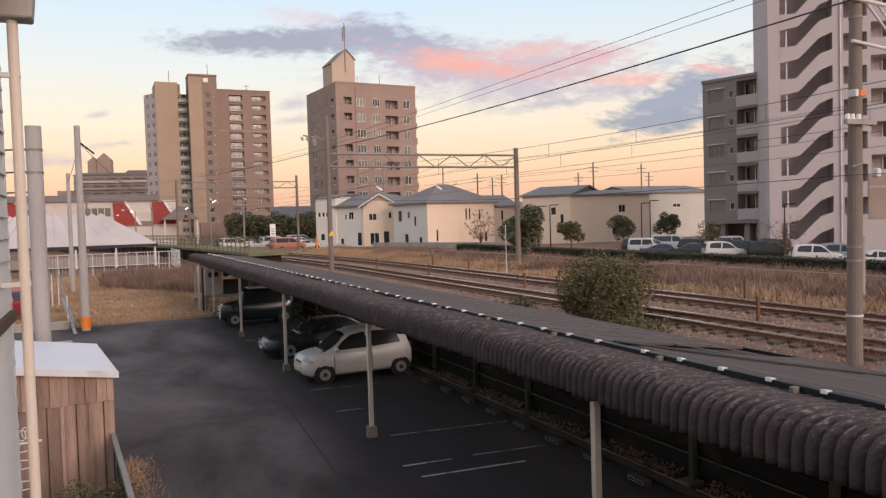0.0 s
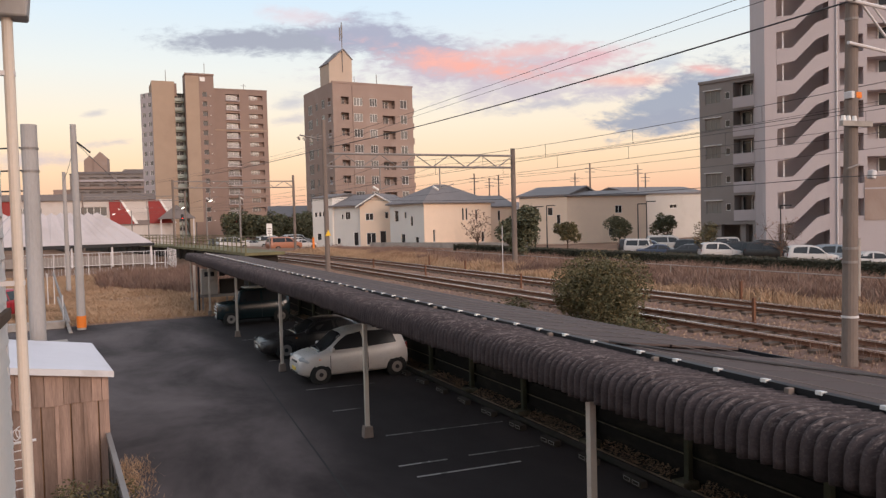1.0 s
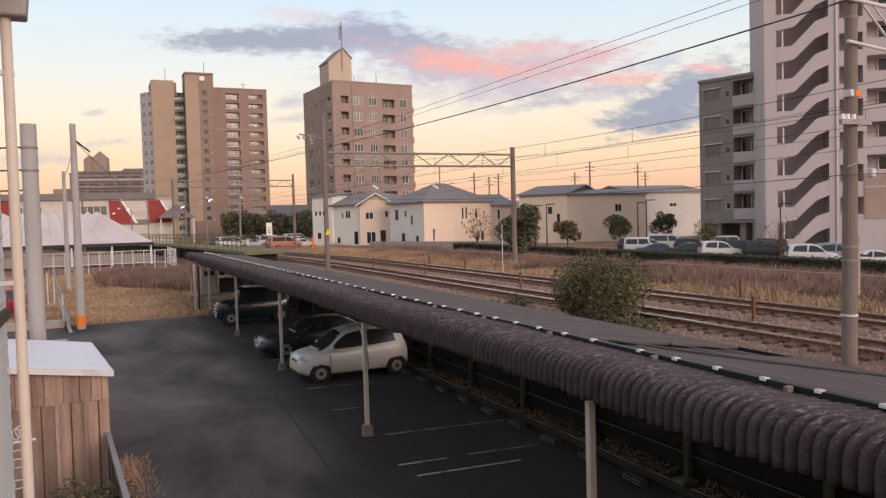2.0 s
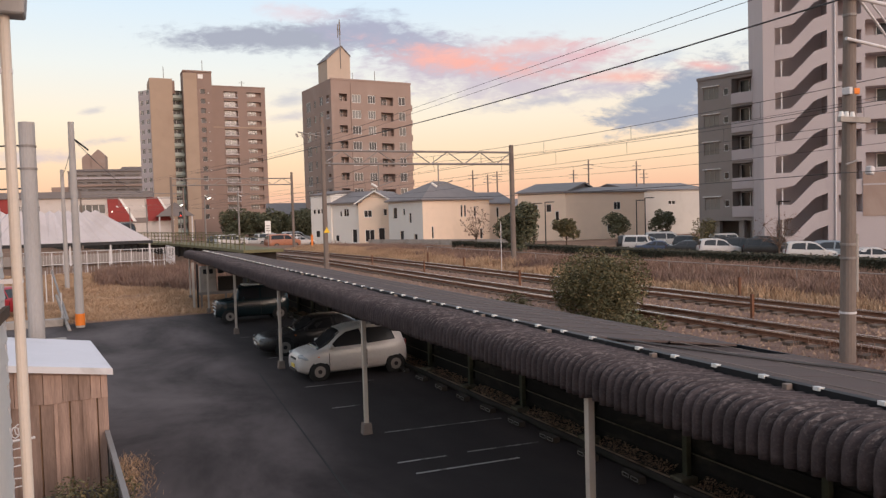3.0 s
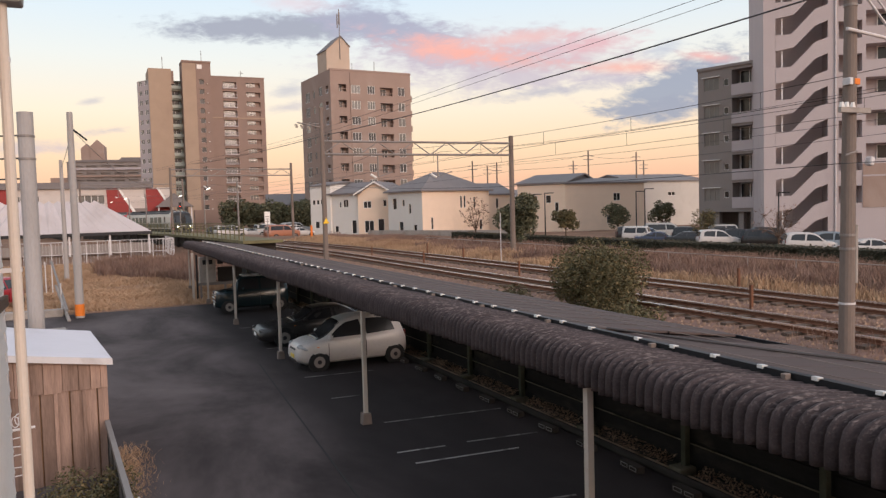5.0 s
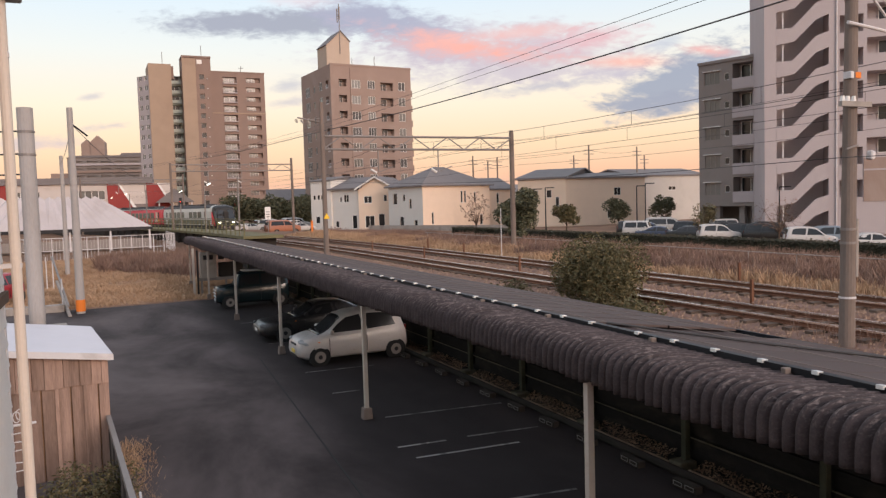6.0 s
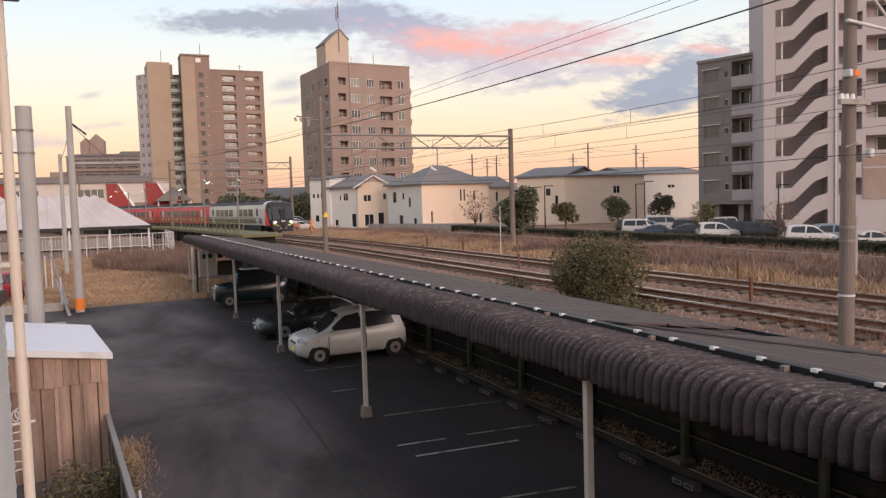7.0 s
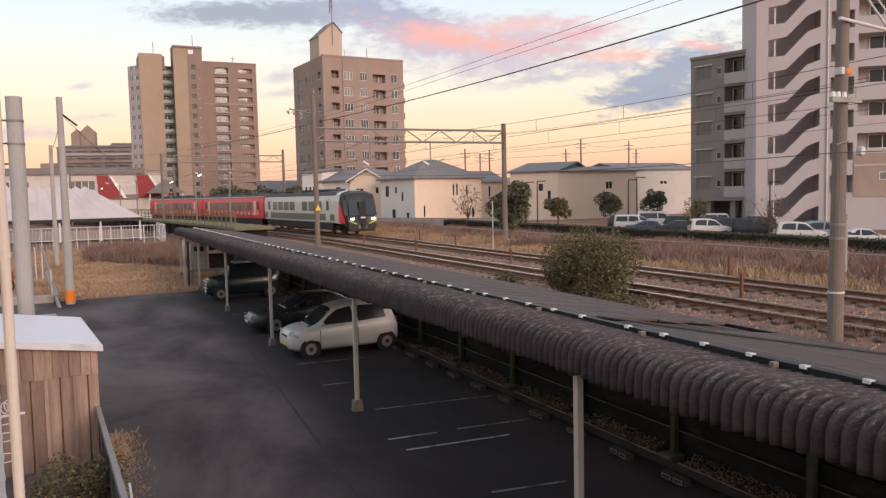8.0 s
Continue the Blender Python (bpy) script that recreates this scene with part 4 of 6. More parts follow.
def make_far_left():
    b = thing("apartment_block", "distant grey-brown apartment slab with twin roof gables", "apartment building", pose(-10.2, 366, 1, 0, 0, -8))
    n, P = 8, 3.1
    front = [h for k in range(6) for h in lit_row(n, 2, P, 2 + k * 5.6, 6 + k * 5.6, 0.9, 1.4, 0.8)]
    block(b, "wall", Matrix.Identity(4), 36, 12, 27.5, M["grey_wall"], front)
    part("roof", prism(bmesh.new(), [(-0.5, 27.5), (36.5, 27.5), (33, 29.4), (22, 29.4), (21, 28.4), (4, 28.4)], "y", -0.5, 12.5), M["roof_tile"], b)
    for i in range(n):
        part("balcony", B(0.8, 35, -0.8, 0, 2.4 + i * P, 3.3 + i * P), M["pale_wall" if i % 2 else "pink_wall"], b)
    part("gable_tower", prism(bmesh.new(), [(5.5, 27), (10, 27), (10, 33.5), (7.8, 35.6), (5.5, 33.5)], "y", 2, 9), M["pink_wall"], b)
    part("gable_tower", prism(bmesh.new(), [(9.5, 27), (15, 27), (15, 34.5), (12.2, 37.2), (9.5, 34.5)], "y", 1, 9), M["pink_wall"], b)
    part("low_wing", B(-7, 0.5, 2, 12, 0, 21), M["pink_wall"], b)
    # station hall across the tracks, white with slanted red panels
    s = thing("station_building", "white station hall with slanted dark red wall panels", "station", pose(-19.5, 163.5, 1, 0, 0, -5))
    holes = [(15.5, 21.3, 6.2, 7.9, 0.3), (6, 10, 6.2, 7.9, 0.3)]
    block(s, "wall", Matrix.Identity(4), 33.4, 12, 9.2, M["station_wall"], holes)
    for k in range(5):
        window(s, pose(15.5 + k * 1.16, 0.2, 6.2), 1.16, 1.7, 0, "glass_pale")
        window(s, pose(6 + k * 0.8, 0.2, 6.2), 0.8, 1.7, 0, "glass_pale")
    part("roof", B(-0.5, 30.0, -0.6, 12.5, 9.2, 10.4), M["roof_tile"], s, "dark flat roof edge")
    for x in (3.0, 21.9, 29.0):
        part("red_panel", prism(bmesh.new(), [(x, 4.5), (x + 4.4, 4.5), (x + 1.8, 9.15), (x - 0.2, 9.15)], "y", -0.25, -0.01), M["red_paint"], s, "slanted dark red panel")
        part("white_strut", prism(bmesh.new(), [(x + 4.4, 4.5), (x + 5.0, 4.5), (x + 2.2, 9.15), (x + 1.8, 9.15)], "y", -0.35, -0.01), M["white_paint"], s)
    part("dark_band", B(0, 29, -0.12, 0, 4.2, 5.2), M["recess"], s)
    part("canopy_roof", prism(bmesh.new(), [(30.5, 5.3), (37.6, 5.3), (34.0, 8.0)], "y", -4, 3), M["roof_tile"], s, "grey pitched canopy roof")
    for x in (31.0, 33.5, 37.0):
        part("canopy_post", B(x, x + 0.25, -3.5, -3.2, 0, 5.3), M["white_metal"], s)
    part("shop_front", B(38, 52, 8, 18, 0, 4.6), M["brown_wall"], s, "low brown shop behind the platform")
    part("shop_sign", B(44.5, 49.5, 7.8, 8.0, 3.6, 4.9), M["red_paint"], s, "plain red sign board")


make_pink_tower()
make_brown_tower()
make_right_block()
make_houses()
make_far_left()
# ---- railway poles, gantries, platform ----
M["lamp_glow"] = lamp_material("lamp_glow", (1.0, 0.93, 0.82), 3.0)
M["platform_side"] = material("mossy_platform", (0.17, 0.15, 0.08), 0.9, vary=0.5, scale=0.8, fine=8, stain_or_haze=(0.09, 0.08, 0.05), stain_scale=0.4)
M["yellow"] = material("yellow_sign", (0.80, 0.50, 0.04), 0.6, vary=0.1)
M["red_lamp"] = lamp_material("red_signal_glow", (1.0, 0.05, 0.03), 3.0)


M["pale_pole"] = material("pale_pole_concrete", (0.37, 0.34, 0.325), 0.85, vary=0.35, scale=1.0, fine=25, stain_or_haze=(0.27, 0.24, 0.225), stain_scale=0.9, stretch=(1, 1, 0.3))


def pole(name, x, y, z0, h, r0, r1, label, lean=0.0, mat="pole_concrete", bands=()):
    t = thing(name, label, "utility pole", pose(x, y, z0), "poles along the railway")
    part("shaft", rod(bmesh.new(), (0, 0, -0.2), (lean, 0, h), r0, r1, 16), M[mat], t, smooth=False)
    for z, hh, mt in bands:
        k = z / h
        part("band", rod(bmesh.new(), (lean * k, 0, z), (lean * k, 0, z + hh), (r0 + (r1 - r0) * k) + 0.012, None, 16), M[mt], t)
    return t


def truss(parent, a, b, drop, mat="grey_metal", name="beam"):
    """A lattice beam from a to b: two chords and zigzag bracing."""
    a, b = Vector(a), Vector(b)
    down = Vector((0, 0, -drop))
    part(name, rod(bmesh.new(), a, b, 0.07, sides=6), M[mat], parent, "top chord of the lattice beam")
    part(name, rod(bmesh.new(), a + down, b + down, 0.07, sides=6), M[mat], parent, "bottom chord of the lattice beam")
    n = max(4, int((b - a).length / 1.05))
    for i in range(n):
        p, q = a.lerp(b, i / n), a.lerp(b, (i + 1) / n)
        u, v = (p, q + down) if i % 2 else (p + down, q)
        part("brace", rod(bmesh.new(), u, v, 0.035, sides=5), M[mat], parent)


def insulator_set(parent, x, y, z):
    part("drop_arm", rod(bmesh.new(), (x, y, z), (x, y, z - 1.3), 0.04, sides=6), M["grey_metal"], parent)
    part("steady_arm", rod(bmesh.new(), (x, y, z - 1.3), (x + 0.9, y, z - 1.0), 0.03, sides=6), M["grey_metal"], parent)
    part("insulator", rod(bmesh.new(), (x - 0.12, y, z - 1.35), (x - 0.45, y, z - 1.15), 0.07, sides=8), M["white_paint"], parent)


def gantry(y, xl, xr, top, h_left, h_right):
    g = thing("catenary_gantry", "grey lattice gantry on concrete posts spanning the tracks", "gantry", group="catenary gantries")
    part("post", rod(bmesh.new(), (xl, y, 1.2), (xl, y, h_left), 0.15, 0.12, 12), M["pole_concrete"], g, "round concrete post")
    part("post", rod(bmesh.new(), (xr, y, 1.2), (xr, y, h_right), 0.17, 0.14, 12), M["pole_concrete"], g, "round concrete post")
    truss(g, (xl, y, top), (xr, y, top), 0.72)
    for c in TRACKS:
        insulator_set(g, along(c, y) - 0.2, y, top - 0.7)
    return g


def make_lines():
    gantry(41.4, 11.6, 23.55, 8.55, 10.4, 9.0)
    g = gantry(89.0, along(10.9, 89), along(24.3, 89), 9.7, 9.9, 10.4)
    gantry(128.0, along(9.5, 128), along(24.3, 128), 9.6, 10.0, 10.4)
    # warning plate on the gantry post
    y = thing("warning_sign", "yellow triangular warning sign on a railway post", "sign")
    part("plate", prism(bmesh.new(), [(-0.17, 0), (0.17, 0), (0, 0.32)], "y", -0.02, 0.02), M["yellow"], y)
    y.matrix_basis = pose(11.62, 41.2, 4.0)
    # bracket arm high on the near post, reaching to the left
    b = thing("cable_bracket", "dark cable bracket with insulators on the gantry post", "bracket")
    part("arm", rod(bmesh.new(), (11.6, 41.4, 9.30), (10.25, 41.4, 9.55), 0.04), M["grey_metal"], b)
    part("arm", rod(bmesh.new(), (11.6, 41.4, 9.55), (10.9, 41.4, 9.45), 0.025), M["grey_metal"], b)
    for x, z in ((10.25, 9.45), (10.55, 9.42), (10.9, 9.36)):
        bm = rod(bmesh.new(), (x, 41.4, z - 0.18), (x - 0.1, 41.4, z + 0.02), 0.035)
        for k in range(3):
            rod(bm, (x - 0.02 - 0.03 * k, 41.4, z - 0.16 + 0.06 * k), (x - 0.03 - 0.03 * k, 41.4, z - 0.13 + 0.06 * k), 0.085)
        part("insulator", bm, M["concrete"], b, "ribbed pale insulator")
    # the near trackside pole with its fittings
    p = pole("railway_pole", 13.5, 10.45, 1.3, 9.4, 0.155, 0.105, "tall concrete railway pole with arms, lamp and orange band", 0.16,
             bands=((1.27, 0.04, "white_metal"), (2.35, 0.05, "grey_metal"), (2.62, 0.05, "grey_metal"), (7.1, 0.05, "grey_metal")))
    part("orange_band", B(0.08, 0.24, -0.13, 0.06, 5.58, 5.70), M["orange"], p, "orange marking plate", bevel=0.01)
    part("band_box", B(-0.07, 0.02, -0.14, 0.04, 5.57, 5.71), M["white_metal"], p, bevel=0.01)
    part("cross_arm", B(-0.42, 0.42, -0.22, -0.14, 5.02, 5.12), M["concrete"], p, "pale cross arm")
    for x in (-0.36, -0.22, -0.05):
        part("insulator", rod(bmesh.new(), (x, -0.18, 5.12), (x, -0.18, 5.22), 0.05, 0.035), M["white_paint"], p)
    part("lamp_arm", rod(bmesh.new(), (0.1, -0.16, 4.28), (-0.3, -0.22, 4.2), 0.02), M["grey_metal"], p)
    part("lamp_head", B(-0.40, -0.28, -0.3, -0.16, 4.0, 4.17, pose(0, 0, 0, 0, 10, 0)), M["white_metal"], p, "small white floodlight", bevel=0.02)
    part("upper_arm", rod(bmesh.new(), (-0.2, -0.17, 6.62), (1.4, -0.1, 6.5), 0.035), M["white_metal"], p)
    part("upper_arm", rod(bmesh.new(), (-0.25, -0.15, 7.45), (1.6, -0.1, 7.35), 0.04), M["white_metal"], p)
    part("stay", rod(bmesh.new(), (0.3, -0.1, 7.4), (1.3, -0.1, 6.55), 0.025), M["white_metal"], p)
    part("stay", rod(bmesh.new(), (0.6, -0.1, 7.4), (1.4, -0.1, 6.75), 0.02), M["white_metal"], p)
    part("conduit", rod(bmesh.new(), (0.12, -0.11, 1.7), (0.13, -0.11, 2.85), 0.045), M["concrete"], p, "pale cable conduit")
    # distant telegraph poles behind the houses
    for x, y, zt in ((70.6, 99.9, 13.0), (84.0, 105, 13.2), (58.5, 116.2, 12.4), (62.3, 114.6, 12.1), (76, 112, 12.2), (88, 108, 12.0), (66, 125, 12.2)):
        t = pole("telegraph_pole", x, y, 1.2, zt - 1.2, 0.16, 0.11, "thin grey telegraph pole with cross arms behind houses")
        for z in (zt - 2.0, zt - 2.6):
            part("cross_arm", B(-0.9, 0.9, -0.05, 0.05, z - 0.05, z + 0.05), M["grey_metal"], t)
    # poles of the car park side
    pole("utility_pole", -1.3, 19.2, 0, 7.05, 0.17, 0.165, mat="pale_pole", label="thick grey concrete utility pole behind the shed", bands=((6.0, 0.05, "grey_metal"), (6.5, 0.05, "grey_metal")))
    t = pole("utility_pole", -0.87, 39.65, 0, 9.6, 0.20, 0.13, "slim concrete utility pole with an orange guard", mat="pale_pole", bands=((0.1, 0.55, "orange"),))
    part("transformer_arm", rod(bmesh.new(), (0, 0, 8.9), (0.7, 0, 8.3), 0.04), M["black_metal"], t)
    pole("utility_pole", -2.1, 62.0, 0.3, 8.6, 0.17, 0.12, "slim concrete utility pole in dry grass", mat="pale_pole")
    # lamps and signs by the platform
    for x, y, z, h in ((along(10.6, 61), 61.0, 1.6, 5.5), (along(10.9, 75), 75, 1.6, 5.3), (along(10.7, 100), 100, 1.6, 5.7), (along(10.7, 108), 108, 1.6, 5.4), (along(10.7, 135), 135, 1.6, 5.6), (along(10.5, 142), 142, 1.6, 5.4)):
        l = thing("platform_lamp", "lit white lamp on a slim platform pole", "street lamp", pose(x, y, z), "platform lamps")
        part("shaft", rod(bmesh.new(), (0, 0, -0.3), (0, 0, h), 0.09, 0.06), M["grey_metal"], l)
        part("lamp_head", B(0.0, 0.30, -0.07, 0.07, h - 0.04, h + 0.02, pose(0, 0, 0, 0, -25, 0)), M["lamp_glow"], l, "glowing white lamp head")
    s = thing("platform_sign", "pale rectangular sign board on a thin post", "sign", pose(18.4, 90.5, 1.4))
    part("post", rod(bmesh.new(), (0, 0, 0), (0, 0, 2.6), 0.05), M["grey_metal"], s)
    part("board", B(-0.33, 0.33, -0.04, 0.02, 1.9, 3.4), M["white_paint"], s)
    for k in range(3):
        part("bar", B(-0.22, 0.22, -0.046, -0.041, 2.2 + 0.28 * k, 2.3 + 0.28 * k), M["grey_metal"], s)
    s = thing("signal_mast", "thin railway signal mast with a small red light", "signal", pose(8.65, 90, 1.4))
    part("post", rod(bmesh.new(), (0, 0, 0), (0, 0, 4.6), 0.06), M["grey_metal"], s)
    part("signal_head", B(-0.15, 0.15, -0.1, 0.1, 4.0, 4.7), M["black_metal"], s)
    part("signal_light", B(-0.05, 0.05, -0.12, -0.101, 4.2, 4.3), M["red_lamp"], s)
    s = thing("marker_post", "slim orange trackside marker post", "marker post", pose(20.9, 80, 1.4))
    part("post", B(-0.10, 0.10, -0.08, 0.08, 0, 1.8), M["orange"], s)
    for x, y in ((19.9, 41.0), (17.0, 29.4), (16.9, 40), (17.0, 16.2), (20.9, 20.5), (16.9, 49), (21.0, 49)):
        lone("track_marker", B(-0.04, 0.04, -0.04, 0.04, 1.4, 2.25), M["rust"], "short rusty marker stake beside the track", "stake", "track markers", m=pose(x, y, 0))
    lone("kilometre_post", rod(bmesh.new(), (20.6, 37.6, 1.4), (20.6, 37.6, 4.3), 0.022), M["white_metal"], "thin pale trackside post", "post")
    # wires
    cable("feeder_wire", hang((13.45, 10.45, 8.74), (11.88, 41.4, 8.9), 0.18) + hang((11.88, 41.4, 8.9), (along(13.6, 89), 89, 10.3), 0.15)[1:], 0.019, "thick black feeder cable between railway poles")
    cable("feeder_wire", hang((13.45, 10.45, 8.74), (12.9, -12, 9.6), 0.3), 0.019, "thick black feeder cable between railway poles")
    for s, z0, z1 in ((18.4, 11.17, 11.6), (19.3, 11.16, 11.5)):
        cable("high_wire", [(s, 2 + 2.0 * i, z0 + 0.0085 * (2 + 2.0 * i)) for i in range(24)] + [(along(s, yy), yy, z1) for yy in (50, 70, 90, 128, 170)], 0.010)
    for c in TRACKS:
        cw = cable("contact_wire", [(along(c + (0.15 if i % 2 else -0.15), y), y, 6.9) for i, y in enumerate((-8, 10, 41.4, 55, 70, 89, 108, 128, 160))], 0.008, "thin black contact wire above the track")
        pts = []
        for a, b in ((-8, 41.4), (41.4, 89), (89, 128)):
            pts += [(along(c, a + (b - a) * k / 12), a + (b - a) * k / 12, 8.0 - 0.7 * 4 * (k / 12) * (1 - k / 12)) for k in range(12)]
        cable("catenary_wire", pts, 0.008, "thin sagging catenary wire above the track")
        for y in (14, 19, 24, 29, 34, 48, 55, 62):
            f = ((y + 8) / 49.4) if y < 41.4 else ((y - 41.4) / 47.6)
            part("dropper", rod(bmesh.new(), (along(c, y), y, 6.9), (along(c, y), y, 8.0 - 2.8 * f * (1 - f)), 0.008, sides=4), M["wire"], cw)
    for z, x0 in ((6.9, 24.0), (7.4, 24.0), (8.4, 23.7)):
        cable("side_wire", hang((x0, 2, z + 0.3), (x0, 41.4, z), 0.35) + hang((x0, 41.4, z), (along(x0 + 0.2, 89), 89, z + 0.6), 0.5)[1:], 0.008)
    cable("side_wire", hang((13.3, 10.4, 5.35), (12.0, 41.4, 6.1), 0.3) + hang((12.0, 41.4, 6.1), (along(11, 89), 89, 6.6), 0.4)[1:], 0.009)
    cable("side_wire", hang((13.3, 10.4, 5.35), (26, -10, 6.4), 0.3), 0.009)
    cable("street_wire", hang((58.5, 116.2, 11.6), (70.6, 99.9, 12.2), 0.4) + hang((70.6, 99.9, 12.2), (84, 105, 12.4), 0.4)[1:], 0.02)
    for z in (6.55, 6.05, 5.6):
        cable("street_wire", hang((-1.3, 19.2, z), (-9, 23, z + 0.3), 0.1), 0.02)
    cable("street_wire", hang((-0.87, 39.65, 8.9), (6, 100, 8.6), 0.8), 0.015)
    cable("street_wire", hang((-0.87, 39.65, 8.6), (-2.1, 62, 8.4), 0.2), 0.015)


def make_platform():
    p = thing("station_platform", "long mossy station platform with a metal railing", "platform")
    part("deck", strip(bmesh.new(), [(10.2, 2.40), (13.2, 2.40), (13.2, 2.62), (10.2, 2.62)], 58, 165), M["platform_side"], p, "concrete platform deck")
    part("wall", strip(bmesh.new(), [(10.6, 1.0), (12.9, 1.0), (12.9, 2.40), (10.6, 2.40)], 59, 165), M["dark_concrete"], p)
    for s in (10.3, 13.1):
        for z in (3.0, 3.35, 3.7):
            if s < 12 or z > 3.1:
                part("rail", strip(bmesh.new(), [(s - 0.03, z), (s + 0.03, z), (s + 0.03, z + 0.06), (s - 0.03, z + 0.06)], 58 if s < 12 else 64, 165), M["platform_side"], p)
    pm = mesh_of("railing_post", B(-0.04, 0.04, -0.04, 0.04, 2.62, 3.76), M["platform_side"])
    y = 58.1
    while y < 150:
        for s in (10.3,):
            ob = new("railing_post", pm)
            ob.parent, ob.location = p, (along(s, y), y, 0)
        y += 1.6
    y = 59.0
    bm_post = mesh_of("support", B(-0.12, 0.12, -0.12, 0.12, 0.4, 2.4), M["dark_concrete"])
    while y < 120:
        ob = new("support", bm_post)
        ob.parent, ob.location = p, (along(10.4, y), y, 0)
        y += 3.2
    # canopy on the platform beyond
    c = thing("platform_canopy", "grey platform canopy roof on white posts", "canopy")
    part("roof", strip(bmesh.new(), [(9.6, 5.6), (11.7, 5.9), (13.6, 5.6), (13.6, 5.72), (11.7, 6.05), (9.6, 5.72)], 132, 165), M["grey_metal"], c)
    for y in (134, 141, 148, 155):
        part("post", rod(bmesh.new(), (along(11.7, y), y, 2.5), (along(11.7, y), y, 5.8), 0.12), M["white_metal"], c)
    part("tube_light", strip(bmesh.new(), [(11.0, 5.45), (11.2, 5.45), (11.2, 5.52), (11.0, 5.52)], 133, 150), M["lamp_glow"], c)


# ---- plants ----
def leaf_crown(rng, blobs, count, size, verts, faces):
    """Many small tilted leaves, gathered in uneven clumps."""
    total = sum(b[3] ** 2 for b in blobs)
    for bx, by, bz, br in blobs:
        for _ in range(int(count * br * br / total)):
            d = Vector((rng.gauss(0, 1), rng.gauss(0, 1), rng.gauss(0, 1))).normalized() * br * (0.35 + 0.7 * rng.random() ** 0.5)
            c = Vector((bx, by, bz)) + d
            a = Vector((rng.gauss(0, 1), rng.gauss(0, 1), rng.gauss(0, 0.6))).normalized() * size * rng.uniform(0.6, 1.4)
            b = a.cross(Vector((rng.gauss(0, 1), rng.gauss(0, 1), rng.gauss(0, 1)))).normalized() * size * rng.uniform(0.3, 0.7)
            k = len(verts)
            verts += [tuple(c - a), tuple(c + b), tuple(c + a), tuple(c - b)]
            faces.append((k, k + 1, k + 2, k + 3))


def tree(x, y, z, h, r, label, leaf="leaf", leaves=2500, size=0.12, seed=1, trunk=0.5, name="tree", bare=False, squat=1.0):
    rng = random.Random(seed)
    t = thing(name, label, "tree" if name == "tree" else "bush", pose(x, y, z))
    bm = bmesh.new()
    top = h * trunk
    rod(bm, (0, 0, -0.2), (0.05, 0, top), 0.05 * h / 3 + 0.03, 0.03 * h / 3 + 0.01, 8)
    blobs = []
    k = 12 if bare else 11
    for i in range(k):
        a = i * 2.4 + rng.random()
        rr = r * rng.uniform(0.25, 0.8)
        zz = top + (h - top) * rng.uniform(0.05, 0.88) if not name == "bush" else h * rng.uniform(0.15, 0.72)
        tip = (rr * math.cos(a), rr * math.sin(a), zz)
        rod(bm, (0.03, 0, top * rng.uniform(0.55, 1.0)), tip, 0.025 * h / 3 + 0.008, 0.008, 5)
        if bare:
            for _ in range(7):
                e = Vector(tip) + Vector((rng.gauss(0, 1), rng.gauss(0, 1), rng.gauss(0.4, 0.8))) * r * 0.3
                rod(bm, tip, e, 0.012, 0.004, 4)
                blobs.append((e.x, e.y, e.z, r * 0.10))
        else:
            blobs.append((*tip, r * rng.uniform(0.28, 0.5) * squat))
    part("trunk", bm, M["bark"], t, "brown branching trunk")
    if not bare:
        blobs.append((0, 0, (top + h) / 2 if name == "tree" else h * 0.4, r * 0.6))
    verts, faces = [], []
    leaf_crown(rng, blobs, leaves, size, verts, faces)
    soup("crown", verts, faces, M[leaf], parent=t)
    return t


def blades(name, n, area, height, mat, label, seed, lean=0.35, width=0.02, keep=None):
    """Dry grass: thin upright blades in clumps over an area (x0, x1, y0, y1)."""
    rng = random.Random(seed)
    verts, faces = [], []
    x0, x1, y0, y1 = area
    for _ in range(n):
        cx, cy = rng.uniform(x0, x1), y0 + (y1 - y0) * rng.random()
        cx -= bend(cy) if x0 > 9 else 0
        if keep and not keep(cx, cy):
            continue
        tall = height * (0.45 + 0.9 * max(0, noise.noise((cx * 0.35, cy * 0.35, seed)) + 0.5))
        for _ in range(4):
            x, y = cx + rng.gauss(0, 0.18), cy + rng.gauss(0, 0.18)
            z = ground_z(x, y) - 0.02
            h = tall * rng.uniform(0.6, 1.25)
            a = rng.random() * 6.28
            dx, dy = math.cos(a) * width, math.sin(a) * width
            lx, ly = rng.gauss(0, lean) * h, rng.gauss(0, lean) * h
            k = len(verts)
            verts += [(x - dx, y - dy, z), (x + dx, y + dy, z), (x + lx * 0.5 + dx * 0.7, y + ly * 0.5 + dy * 0.7, z + h * 0.6), (x + lx * 0.5 - dx * 0.7, y + ly * 0.5 - dy * 0.7, z + h * 0.6), (x + lx, y + ly, z + h)]
            faces += [(k, k + 1, k + 2, k + 3), (k + 3, k + 2, k + 4)]
    return soup(name, verts, faces, M[mat], label, "grass", "stuff")


